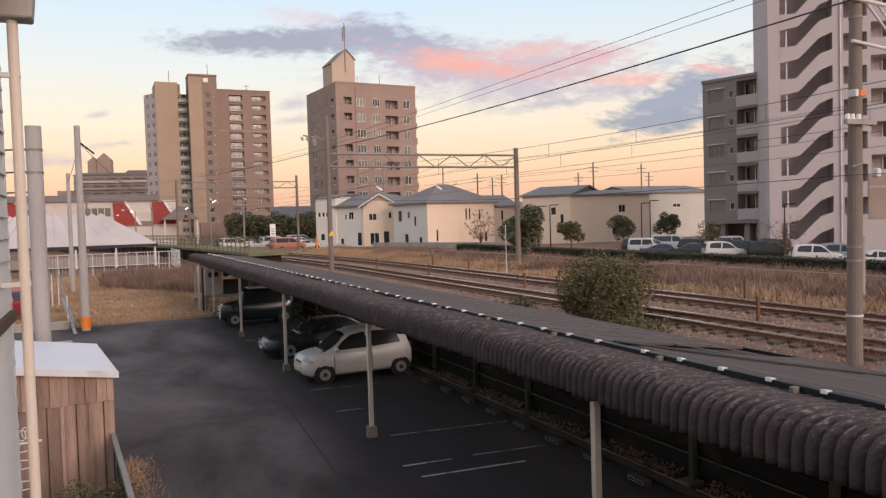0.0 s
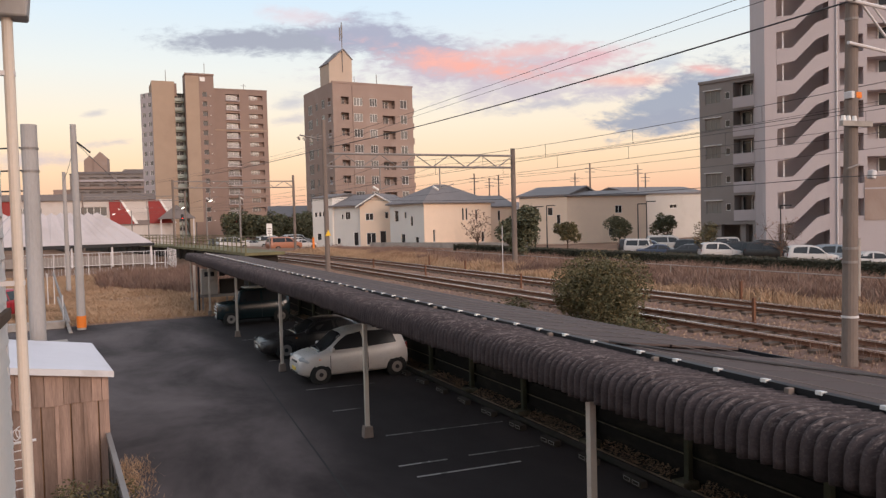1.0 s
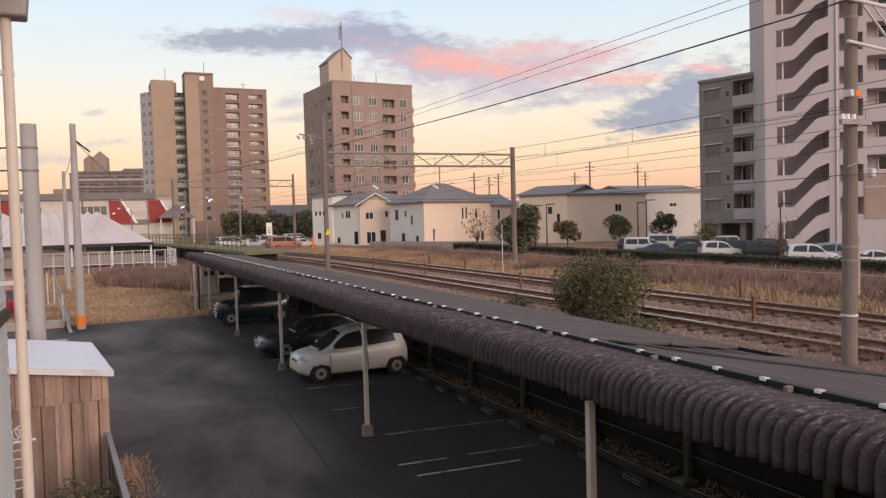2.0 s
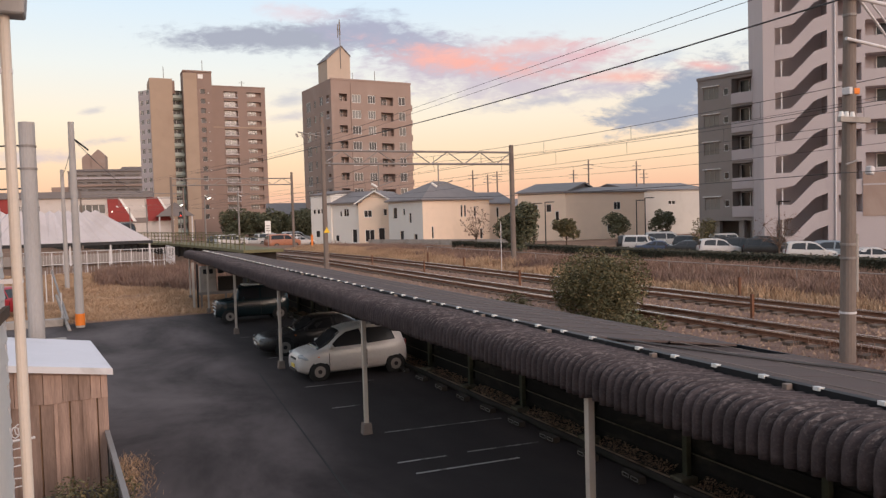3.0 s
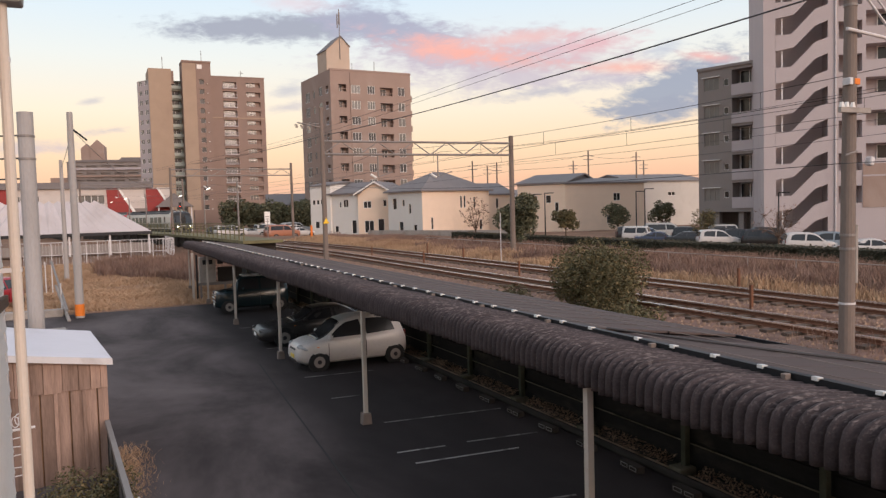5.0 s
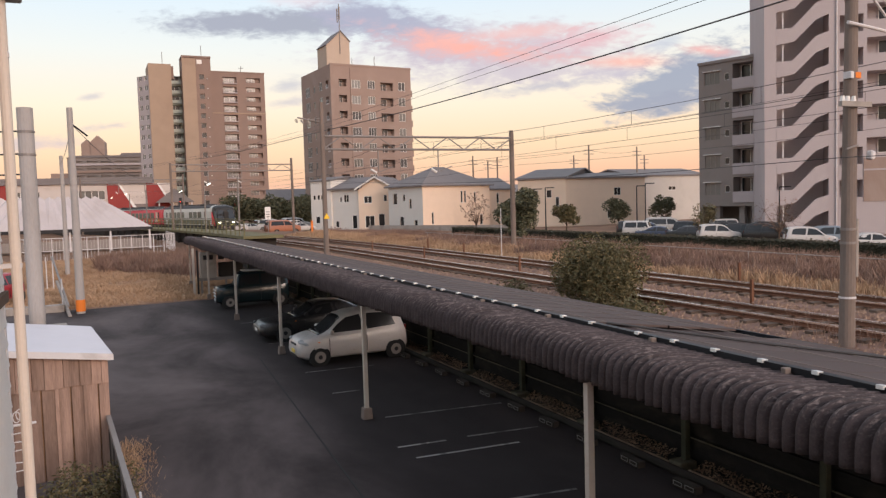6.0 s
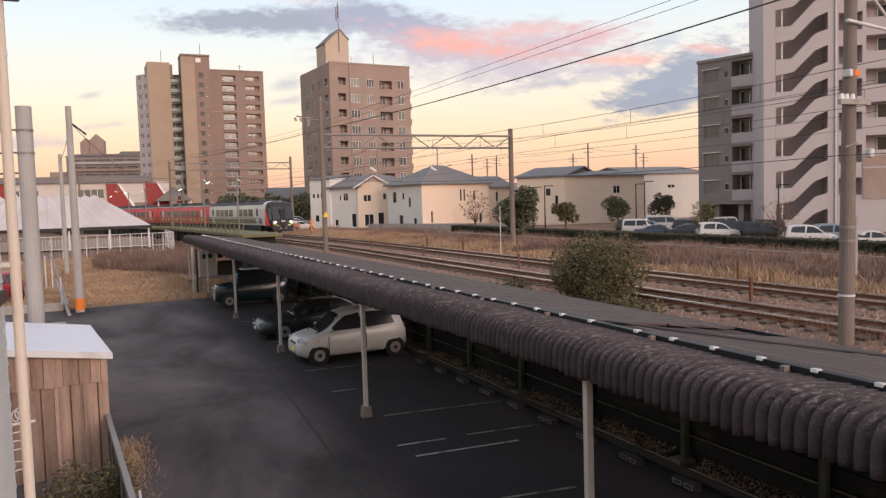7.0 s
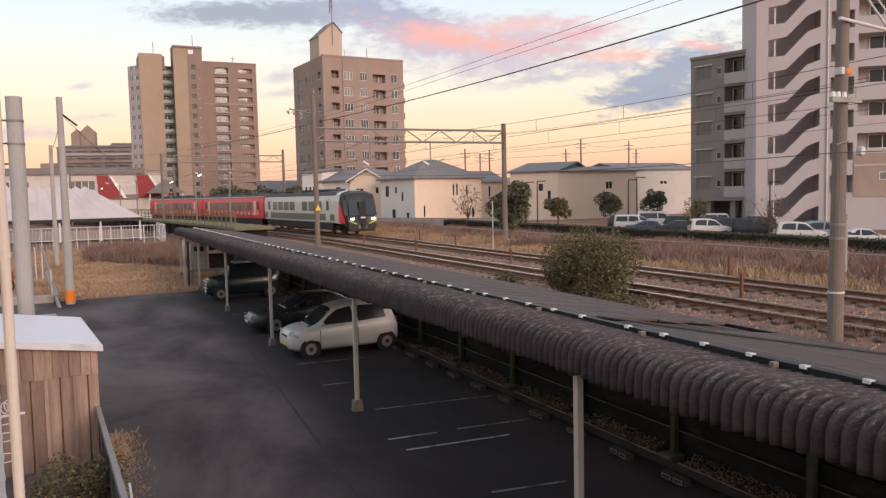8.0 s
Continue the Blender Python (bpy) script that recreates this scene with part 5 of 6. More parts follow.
def make_plants():
    tree(13.4, 18.6, 1.35, 2.25, 1.75, "rounded evergreen bush with browning leaves beside the track", "leaf", 24000, 0.045, 7, 0.35, "bush", squat=1.15)
    tree(12.4, 15.7, 1.3, 0.8, 0.8, "low green shrub beside the carport roof", "leaf", 2500, 0.05, 8, 0.3, "bush")
    tree(12.3, 22.0, 1.3, 0.7, 0.9, "low weedy shrub beside the ballast", "leaf", 2000, 0.05, 9, 0.3, "bush")
    tree(36.4, 62.6, 1.3, 3.9, 2.3, "broad dark evergreen tree behind the hedge", "leaf_dark", 5000, 0.16, 11, 0.3)
    tree(27.5, 48.0, 1.5, 2.0, 0.9, "narrow dark shrub in dry grass", "leaf_dark", 2200, 0.12, 12, 0.25)
    tree(36.1, 71.4, 1.3, 3.7, 1.5, "pruned bare tree with knobbly twigs", "reed", 500, 0.10, 13, 0.35, bare=True)
    tree(42.0, 63.4, 1.3, 3.0, 1.3, "small rounded green tree in the car park", "leaf", 1800, 0.14, 14, 0.4)
    tree(52.9, 69.5, 1.3, 3.4, 1.4, "small evergreen tree in front of a house", "leaf_dark", 1800, 0.15, 15, 0.3)
    tree(57.6, 67.4, 1.3, 3.5, 1.4, "small evergreen tree in front of a house", "leaf_dark", 1800, 0.15, 16, 0.3)
    tree(50.8, 54.0, 0.75, 2.9, 1.3, "thin small tree with sparse leaves", "leaf", 900, 0.10, 17, 0.35)
    tree(48.6, 43.6, 0.75, 3.1, 1.6, "bare branching tree among parked cars", "reed", 350, 0.06, 18, 0.35, bare=True)
    for i, (x, y) in enumerate(((24.5, 152), (28.5, 151), (32.5, 150), (36.5, 149), (41.0, 160), (45, 156))):
        tree(x, y, 1.2, 5.6, 3.4, "dark dense evergreen tree beyond the platform", "leaf_dark", 2600, 0.32, 30 + i, 0.2)
    # clipped hedge in front of the car park
    rng = random.Random(4)
    h = thing("hedge", "long low clipped dark hedge in front of the car park", "hedge")
    part("core", strip(bmesh.new(), [(32.7, 1.2), (33.5, 1.2), (33.5, 2.15), (32.7, 2.15)], -4, 45, 2.0), M["hedge"], h)
    part("core", B(32.7, 33.5, 45.02, 70, 1.2, 2.15), M["hedge"], h)
    verts, faces = [], []
    for _ in range(15000):
        y = rng.uniform(2, 70)
        side = rng.random()
        c = Vector((32.65, y, rng.uniform(1.3, 2.2))) if side < 0.55 else Vector((rng.uniform(32.65, 33.55), y, 2.17 + rng.gauss(0, 0.04)))
        c.x += rng.gauss(0, 0.03)
        a = Vector((rng.gauss(0, 1), rng.gauss(0, 1), rng.gauss(0, 1))).normalized() * 0.08
        b = a.orthogonal().normalized() * 0.05
        k = len(verts)
        verts += [tuple(c - a), tuple(c + b), tuple(c + a), tuple(c - b)]
        faces.append((k, k + 1, k + 2, k + 3))
    soup("leaves", verts, faces, M["hedge"], parent=h, kind="stuff")
    # dry grass on the far bank, the field and the verges
    blades("bank_grass", 15000, (21.2, 25.4, 8, 84), 0.42, "straw", "dry straw-coloured grass on the railway bank", 21, keep=lambda x, y: x + bend(y) < 22.3 + max(0, y - 30) * 0.08 + 1.6 * noise.noise((x * 0.5, y * 0.25, 5)))
    blades("bank_reeds", 17000, (21.9, 32.3, 8, 84), 0.52, "reed", "tall brown dead weeds along the bank", 22, width=0.018, keep=lambda x, y: x + bend(y) > 22.2 + max(0, y - 36) * 0.06 + 1.6 * noise.noise((x * 0.5, y * 0.25, 5)))
    blades("field_grass", 26000, (-11, 9.0, 41.7, 74), 0.22, "straw", "flattened dry straw-coloured grass field", 23, lean=0.9, width=0.016)
    blades("field_reeds", 5200, (0, 9.2, 52, 73), 0.85, "reed", "reddish brown dead weeds in the field", 24, width=0.03, keep=lambda x, y: y > 62 - 0.9 * x + 6 * noise.noise((x * 0.3, y * 0.2, 0)))
    blades("verge_weeds", 1300, (11.0, 12.6, 6, 45), 0.28, "straw", "dry weeds along the ballast edge", 25)
    blades("pole_weeds", 34, (13.5, 14.4, 9.3, 11.8), 0.9, "reed", "thin dead stalks beside the railway pole", 26, lean=0.3, width=0.007)
    blades("fence_weeds", 700, (0.22, 0.45, 11.5, 16.5), 0.12, "straw", "dry orange weeds along the boundary fence", 27, lean=0.7, width=0.006)


make_lines()
make_platform()
make_plants()
# ---- fences, tent, shed, near house ----
def make_bank_fence():
    f = thing("rail_fence", "low white pipe fence along the top of the bank", "fence")
    for z in (2.22,):
        part("rail", rod(bmesh.new(), (25.5, 0, z), (25.5, 60, z), 0.022, sides=6), M["concrete"], f)
    for i in range(24):
        part("post", rod(bmesh.new(), (25.5, 2 + i * 2.5, 1.4), (25.5, 2 + i * 2.5, 2.22), 0.02, sides=6), M["concrete"], f)
    for x, y in ((30.5, 100), ):
        w = thing("garden_wall", "low pale garden wall in front of the houses", "wall")
        part("wall", B(0, 26, 0, 0.15, 1.1, 1.95, pose(33.0, 97.0, 0, 0, 0, -66)), M["concrete"], w)


def make_field_side():
    t = thing("tent_pavilion", "white canvas pavilion with a scalloped ridge beside the station", "tent", pose(-13.3, 82, 1.15))
    # four-sided roof with a wavy ridge
    bm = bmesh.new()
    W, D, e = 18.3, 9.0, 2.05
    ridge = [(3.6 + (W - 8.2) * i / 24, D / 2, e + 2.95 + (0.28 if i % 2 else 0.0)) for i in range(25)]
    fr = [(W * i / 24, 0, e) for i in range(25)]
    bk = [(W * i / 24, D, e) for i in range(25)]
    R = [bm.verts.new(c) for c in ridge]
    F = [bm.verts.new(c) for c in fr]
    K = [bm.verts.new(c) for c in bk]
    for i in range(24):
        bm.faces.new((F[i], F[i + 1], R[i + 1], R[i]))
        bm.faces.new((R[i], R[i + 1], K[i + 1], K[i]))
    bm.faces.new((F[0], R[0], K[0]))
    bm.faces.new((R[24], F[24], K[24]))
    roof = part("canvas_roof", bm, M["canvas"], t, "taut white canvas roof")
    roof.modifiers.new("thickness", "SOLIDIFY").thickness = 0.05
    part("eave_beam", B(-0.1, W + 0.1, -0.1, 0.0, e - 0.32, e - 0.02), M["black_metal"], t)
    for i in range(6):
        part("post", B(0.1 + i * 3.6 - 0.08, 0.1 + i * 3.6 + 0.08, 0.02, 0.18, -0.2, e), M["white_metal"], t)
    part("side_band", B(0, W, 0.3, 0.4, 0.0, 0.9), M["grey_metal"], t)
    f = thing("mesh_fence", "white metal fence with slim posts round the field", "fence")
    z0 = 0.25
    for i in range(15):
        x = -6.4 + i * 0.92
        part("post", B(x - 0.03, x + 0.03, 74.5, 74.56, z0 - 0.3, z0 + 2.35), M["white_metal"], f)
    for z in (z0 + 2.3, z0 + 1.2, z0 + 0.15):
        part("rail", B(-6.4, 6.5, 74.48, 74.52, z, z + 0.05), M["white_metal"], f)
    for i in range(52):
        part("bar", B(-6.3 + i * 0.25, -6.285 + i * 0.25, 74.49, 74.51, z0 + 0.15, z0 + 2.3), M["white_metal"], f)
    for z in (z0 + 2.3, z0 + 1.2):
        part("rail", B(6.48, 6.53, 74.5, 84, z, z + 0.05), M["white_metal"], f)
    for i in range(6):
        part("post", B(6.47, 6.54, 76 + i * 1.6, 76.06 + i * 1.6, z0 - 0.3, z0 + 2.35), M["white_metal"], f)
    # steps with a handrail at the field's edge
    s = thing("handrail", "grey metal handrail by the field steps", "handrail")
    part("post", B(-1.75, -1.69, 42.0, 42.06, 0, 1.5), M["white_metal"], s)
    part("post", B(-2.6, -2.54, 52.0, 52.06, 0.2, 2.1), M["white_metal"], s)
    part("post", B(-2.95, -2.89, 52.0, 52.06, 0.2, 2.1), M["white_metal"], s)
    part("rail", rod(bmesh.new(), (-1.35, 38.6, 0.5), (-2.57, 52, 2.1), 0.06, sides=6), M["grey_metal"], s)
    part("rail", rod(bmesh.new(), (-1.3, 38.6, 0.0), (-2.2, 48, 0.9), 0.08, sides=6), M["concrete"], s)
    k = thing("site_kerb", "pale concrete kerb blocks beside the car park", "kerb", kind="structure")
    part("kerb", B(-4.5, -1.6, 40.6, 41.2, 0, 0.35), M["concrete"], k, bevel=0.02)
    # electrical cabinet at the end of the carport
    c = thing("power_cabinet", "beige electrical cabinet on a frame under the carport end", "cabinet", pose(5.05, 43.4, 0))
    part("body", B(0, 0.85, 0, 0.6, 0.95, 2.35), M["concrete"], c, "beige steel cabinet", bevel=0.02)
    for x in (0.16, 0.48):
        part("vent", B(x, x + 0.2, -0.02, 0.0, 1.95, 2.2), M["black_metal"], c)
    part("side_unit", B(1.0, 2.3, 0.15, 0.55, 0.97, 1.75), M["dark_concrete"], c, bevel=0.02)
    part("meter", B(0.95, 1.25, -0.1, 0.12, 1.95, 2.35), M["black_metal"], c, bevel=0.02)
    part("base_rail", B(-0.1, 2.8, 0.02, 0.5, 0.8, 0.95), M["grey_metal"], c)
    for x in (0.0, 1.3, 2.6):
        part("leg", B(x, x + 0.1, 0.1, 0.2, 0, 0.82), M["grey_metal"], c)
    part("conduit", rod(bmesh.new(), (-0.16, -0.05, 0.1), (-0.16, -0.05, 2.5), 0.05), M["black_metal"], c)
    part("upright", B(-0.42, -0.3, 0, 0.12, 0, 2.6), M["post_paint"], c)


def loft4(a, b, hw, hh):
    """A straight bar between two points, half width hw across and half height hh."""
    bm = bmesh.new()
    V = [bm.verts.new((p[0] + sx * hw, p[1], p[2] + sz * hh)) for p in (a, b) for sx, sz in ((-1, -1), (1, -1), (1, 1), (-1, 1))]
    for q in ((0, 1, 2, 3), (7, 6, 5, 4), (0, 4, 5, 1), (1, 5, 6, 2), (2, 6, 7, 3), (3, 7, 4, 0)):
        bm.faces.new([V[i] for i in q])
    return bm


def make_shed():
    s = thing("wooden_shed", "weathered brown board shed with a pale sheet roof", "shed", pose(0.07, 15.05, 0, 0, 0, 5.5) @ pose(-4.5, 0, 0))
    W, D = 4.5, 3.7
    fall = 0.15

    def top(x):
        return 2.12 + fall * (W - x)
    part("core", prism(bmesh.new(), [(0.05, -0.05), (W - 0.05, -0.05), (W - 0.05, top(W)), (0.05, top(0))], "y", 0.06, D - 0.05), M["timber"], s)
    rng = random.Random(9)
    x = 0.0
    i = 0
    while x < W - 0.02:
        w = min(rng.uniform(0.2, 0.30), W - x)
        h = 1.66 + rng.uniform(-0.02, 0.02)
        part("plank", B(x + 0.010, x + w - 0.016, 0.0 - 0.012 * (i % 2), 0.05, -0.05, h), M["wood"], s, bevel=0.004)
        if i % 2:
            part("batten", B(x - 0.03, x + 0.03, -0.03, -0.012, -0.05, h - 0.02), M["wood"], s, bevel=0.004)
        x += w
        i += 1
    x = 0.0
    while x < W - 0.02:
        w = min(rng.uniform(0.16, 0.30), W - x)
        lo = 1.63 + rng.uniform(-0.008, 0.008)
        part("upper_board", prism(bmesh.new(), [(x + 0.003, lo), (x + w - 0.004, lo), (x + w - 0.004, top(x + w)), (x + 0.003, top(x))], "y", -0.035, 0.0), M["wood"], s, bevel=0.003)
        x += w
    y = 0.05
    while y < D - 0.02:
        w = min(rng.uniform(0.18, 0.26), D - y)
        part("side_plank", B(W - 0.05, W, y + 0.004, y + w - 0.005, -0.05, 2.05), M["wood"], s, bevel=0.004)
        y += w
    roof = part("roof", prism(bmesh.new(), [(-0.1, top(-0.1)), (W + 0.08, top(W + 0.08)), (W + 0.08, top(W + 0.08) + 0.05), (-0.1, top(-0.1) + 0.05)], "y", -0.16, D + 0.1), M["sheet_roof"], s, "pale sheet metal roof", bevel=0.008)
    part("fascia", prism(bmesh.new(), [(-0.1, top(-0.1) - 0.06), (W + 0.08, top(W + 0.08) - 0.06), (W + 0.08, top(W + 0.08) + 0.055), (-0.1, top(-0.1) + 0.055)], "y", -0.19, -0.165), M["white_metal"], roof, "pale roof edge strip")
    b = thing("low_shed", "low pale-roofed lean-to behind the shed", "shed", pose(-4.75, 19.0, 0, 0, 0, 5.5))
    part("wall", B(0, 4.0, 0, 1.4, 0, 1.95), M["timber"], b)
    part("roof", B(-0.1, 4.12, -0.1, 1.5, 1.95, 2.02), M["concrete"], b)
    f = thing("boundary_fence", "low grey board fence along the car park edge", "fence")
    def edge(y):
        return 0.03 + (15 - y) * 0.05
    part("top_rail", loft4((edge(15), 15, 0.98), (edge(8), 8, 0.98), 0.04, 0.05), M["grey_metal"], f, "pale grey top rail")
    for i in range(7):
        part("panel", loft4((edge(8 + i), 8 + i, 0.47), (edge(8.97 + i), 8.97 + i, 0.47), 0.015, 0.46), M["dark_concrete"], f)
        part("post", B(edge(8 + i) - 0.04, edge(8 + i) + 0.04, 7.97 + i, 8.03 + i, 0, 0.94), M["grey_metal"], f)
    part("end_plate", B(0.36, 0.39, 10.6, 11.3, 0.2, 0.80), M["white_metal"], f, "pale metal end plate")


def make_near_house():
    M["siding"] = material("pale_lap_siding", (0.64, 0.60, 0.57), 0.7, vary=0.2, scale=1.2)
    M["cream_pipe"] = material("cream_plastic_pipe", (0.64, 0.55, 0.475), 0.6, vary=0.15, scale=1.5)
    h = thing("wall_west", "pale lap siding wall of the near house", "house wall", kind="structure")
    part("wall", B(-3.4, -0.66, -3.0, 6.25, 0, 6.9), M["concrete"], h)
    for i in range(46):
        z = 0.02 + i * 0.15
        part("siding_board", prism(bmesh.new(), [(-0.66, z), (-0.605, z), (-0.625, z + 0.147), (-0.66, z + 0.147)], "y", -3.0, 6.27), M["siding"], h)
    part("belt", B(-0.66, -0.585, -3.0, 6.29, 4.09, 4.165), M["bark"], h, "brown belt course")
    part("corner_trim", B(-0.68, -0.612, 6.22, 6.28, 0, 6.9), M["white_metal"], h)
    p = thing("downpipe", "cream rain downpipe with a hopper on the near house", "downpipe")
    part("pipe", rod(bmesh.new(), (-0.475, 5.69, 0), (-0.475, 5.69, 6.2), 0.033, None, 12), M["cream_pipe"], p, smooth=False)
    part("hopper", prism(bmesh.new(), [(-0.12, 0), (0.12, 0), (0.16, 0.4), (-0.16, 0.4)], "y", -0.1, 0.1, pose(-0.475, 5.69, 6.09)), M["pale_pole"], p, "grey rain hopper", bevel=0.01)
    for z in (0.8, 2.35, 4.36, 5.72):
        part("bracket", B(-0.66, -0.44, 5.67, 5.71, z, z + 0.03), M["white_metal"], p)
    g = thing("roof_gutter", "grey gutter under the eaves of the near house", "gutter")
    part("gutter", B(-0.9, -0.3, -3, 6.1, 6.42, 6.5), M["grey_metal"], g)
    part("eaves", B(-3.6, -0.75, -3, 6.6, 6.9, 7.1), M["grey_metal"], g)
    # things by the wall below
    w = thing("wire_rack", "white wire drying rack standing by the house wall", "rack", pose(-0.80, 9.0, 0))
    for x in (-0.10, 0.06):
        part("leg", rod(bmesh.new(), (x * 1.6, 0, 0), (x, 0, 2.70), 0.009, sides=6), M["white_metal"], w)
    part("top_bar", rod(bmesh.new(), (-0.16, 0, 2.51), (0.13, 0.02, 2.52), 0.014, sides=8), M["white_metal"], w)
    for k, z in enumerate((2.42, 2.34, 2.24, 2.12, 2.02)):
        part("rung", rod(bmesh.new(), (-0.13 + 0.02 * (k % 2), 0, z), (0.08, 0.03, z + 0.015 * (-1) ** k), 0.006, sides=5), M["white_metal"], w)
    for k in range(4):
        bm = bmesh.new()
        ring = [(-0.05 + 0.03 * k + 0.035 * math.cos(a * 0.785), 0.02 * k, 2.60 + 0.06 * math.sin(a * 0.785) + 0.02 * (k % 2)) for a in range(9)]
        for a, b in zip(ring, ring[1:]):
            rod(bm, a, b, 0.006, sides=5)
        part("hook", bm, M["white_metal"], w, "bent white wire hook")
    tree(-0.35, 12.6, 0, 1.1, 0.8, "leafy green garden shrub in front of the shed", "leaf", 3600, 0.032, 41, 0.3, "bush")
    tree(-0.9, 11.6, 0, 0.9, 0.7, "leafy green garden shrub in front of the shed", "leaf", 2400, 0.032, 42, 0.3, "bush")
    tree(-0.45, 10.6, 0, 0.9, 0.6, "leafy green garden shrub in front of the shed", "leaf", 2400, 0.032, 43, 0.3, "bush")


lone("asphalt_seam", loft4((3.55, 9.0, 0.003), (4.44, 23.9, 0.003), 0.018, 0.0015), M["tyre"], "thin dark tar seam in the asphalt", "seam", kind="structure")
make_bank_fence()
make_field_side()
make_shed()
make_near_house()


# ---- cars ----
def paint(name, colour, rough=0.3):
    m = material(name, colour, rough, vary=0.06, scale=1.5, fine=20, bump=0.0, spec=0.5)
    return m


M["car_white"] = paint("white_car_paint", (0.51, 0.475, 0.455))
M["car_dark"] = paint("dark_car_paint", (0.020, 0.019, 0.020))
M["car_coupe"] = paint("dark_grey_car_paint", (0.028, 0.025, 0.025))
M["car_teal"] = paint("dark_teal_car_paint", (0.012, 0.022, 0.026), 0.2)
M["car_blue"] = paint("pale_blue_car_paint", (0.17, 0.20, 0.23))
M["car_navy"] = paint("navy_car_paint", (0.03, 0.04, 0.075))
M["car_silver"] = paint("silver_car_paint", (0.36, 0.35, 0.34))
M["car_red"] = paint("red_car_paint", (0.34, 0.02, 0.03))
M["car_copper"] = paint("copper_car_paint", (0.36, 0.15, 0.09))
M["headlight"] = material("headlight_glass", (0.34, 0.35, 0.36), 0.12, vary=0.5, scale=9, bump=0, spec=0.7)
M["smoked"] = material("smoked_headlight", (0.05, 0.05, 0.052), 0.15, vary=0.1, bump=0, spec=0.7)
M["tail"] = material("tail_light", (0.10, 0.008, 0.006), 0.3, vary=0.1, bump=0)
M["plate_bar"] = material("plate_bar", (0.75, 0.55, 0.12), 0.6, vary=0.1, bump=0)

SHAPES = {
    # length, width, body outline, cabin outline, windscreen, glass side windows, wheels
    "hatch": (3.4, 1.475,
              [(0.06, 0.20), (0.0, 0.30), (0.0, 0.54), (0.03, 0.66), (0.12, 0.75), (0.40, 0.835), (0.80, 0.885), (1.6, 0.91), (3.30, 0.95), (3.38, 0.80), (3.4, 0.55), (3.37, 0.24)],
              [(0.50, 0.86), (0.92, 1.15), (1.32, 1.40), (1.70, 1.495), (2.4, 1.53), (2.95, 1.51), (3.20, 1.44), (3.39, 0.95)],
              [[(0.92, 0.94), (1.20, 1.19), (1.46, 1.35), (1.90, 1.42), (2.02, 0.96)], [(2.11, 0.965), (2.04, 1.425), (2.72, 1.415), (2.92, 1.34), (3.02, 1.02)]], (0.60, 3.0), 0.27),
    "sedan": (4.5, 1.7,
              [(0.08, 0.18), (0.0, 0.32), (0.03, 0.52), (0.2, 0.64), (1.3, 0.80), (3.6, 0.86), (4.4, 0.84), (4.5, 0.6), (4.45, 0.24)],
              [(1.15, 0.78), (1.95, 1.22), (2.3, 1.28), (3.0, 1.27), (3.4, 1.18), (4.1, 0.84)],
              [[(1.6, 0.86), (2.05, 1.16), (2.55, 1.22), (2.6, 0.87)], [(2.68, 0.87), (2.63, 1.22), (3.1, 1.2), (3.6, 0.92)]], (0.85, 3.55), 0.31),
    "suv": (3.4, 1.475,
            [(0.06, 0.24), (0.0, 0.36), (0.0, 0.82), (0.08, 0.98), (0.85, 1.06), (3.36, 1.08), (3.4, 0.7), (3.37, 0.28)],
            [(0.80, 1.03), (0.95, 1.36), (1.10, 1.62), (1.26, 1.69), (3.2, 1.71), (3.34, 1.62), (3.39, 1.05)],
            [[(1.02, 1.10), (1.20, 1.57), (2.0, 1.59), (2.0, 1.10)], [(2.1, 1.10), (2.1, 1.58), (3.1, 1.58), (3.2, 1.12)]], (0.6, 2.95), 0.31),
    "van": (4.6, 1.7,
            [(0.06, 0.24), (0.0, 0.36), (0.0, 0.80), (0.15, 0.98), (0.9, 1.12), (4.55, 1.12), (4.6, 0.7), (4.55, 0.26)],
            [(0.75, 1.05), (1.55, 1.66), (1.9, 1.78), (4.2, 1.80), (4.45, 1.68), (4.57, 1.1)],
            [[(1.25, 1.12), (1.75, 1.58), (2.4, 1.66), (2.4, 1.12)], [(2.5, 1.12), (2.5, 1.66), (4.2, 1.66), (4.35, 1.14)]], (0.85, 3.6), 0.32),
}


def loft(rings):
    bm = bmesh.new()
    R = [[bm.verts.new(c) for c in ring] for ring in rings]
    n = len(R[0])
    for a, b in zip(R, R[1:]):
        for i in range(n):
            bm.faces.new((a[i], a[(i + 1) % n], b[(i + 1) % n], b[i]))
    bm.faces.new(R[0][::-1])
    bm.faces.new(R[-1])
    return bm


def shell(outline, wide):
    """A closed slab from a side outline (x, z), its half width given by wide(x, z)."""
    bm = bmesh.new()
    n = len(outline)
    A = [bm.verts.new((x, -wide(x, z), z)) for x, z in outline]
    C = [bm.verts.new((x, wide(x, z), z)) for x, z in outline]
    bm.faces.new(A)
    bm.faces.new(C[::-1])
    for i in range(n):
        j = (i + 1) % n
        bm.faces.new((A[j], A[i], C[i], C[j]))
    return bm


def between(pts, v, lo=0, hi=1):
    """Straight interpolation through points, by coordinate lo, giving coordinate hi."""
    if v <= pts[0][lo]:
        return pts[0][hi]
    for a, b in zip(pts, pts[1:]):
        if v <= b[lo]:
            return a[hi] + (b[hi] - a[hi]) * (v - a[lo]) / max(1e-6, b[lo] - a[lo])
    return pts[-1][hi]


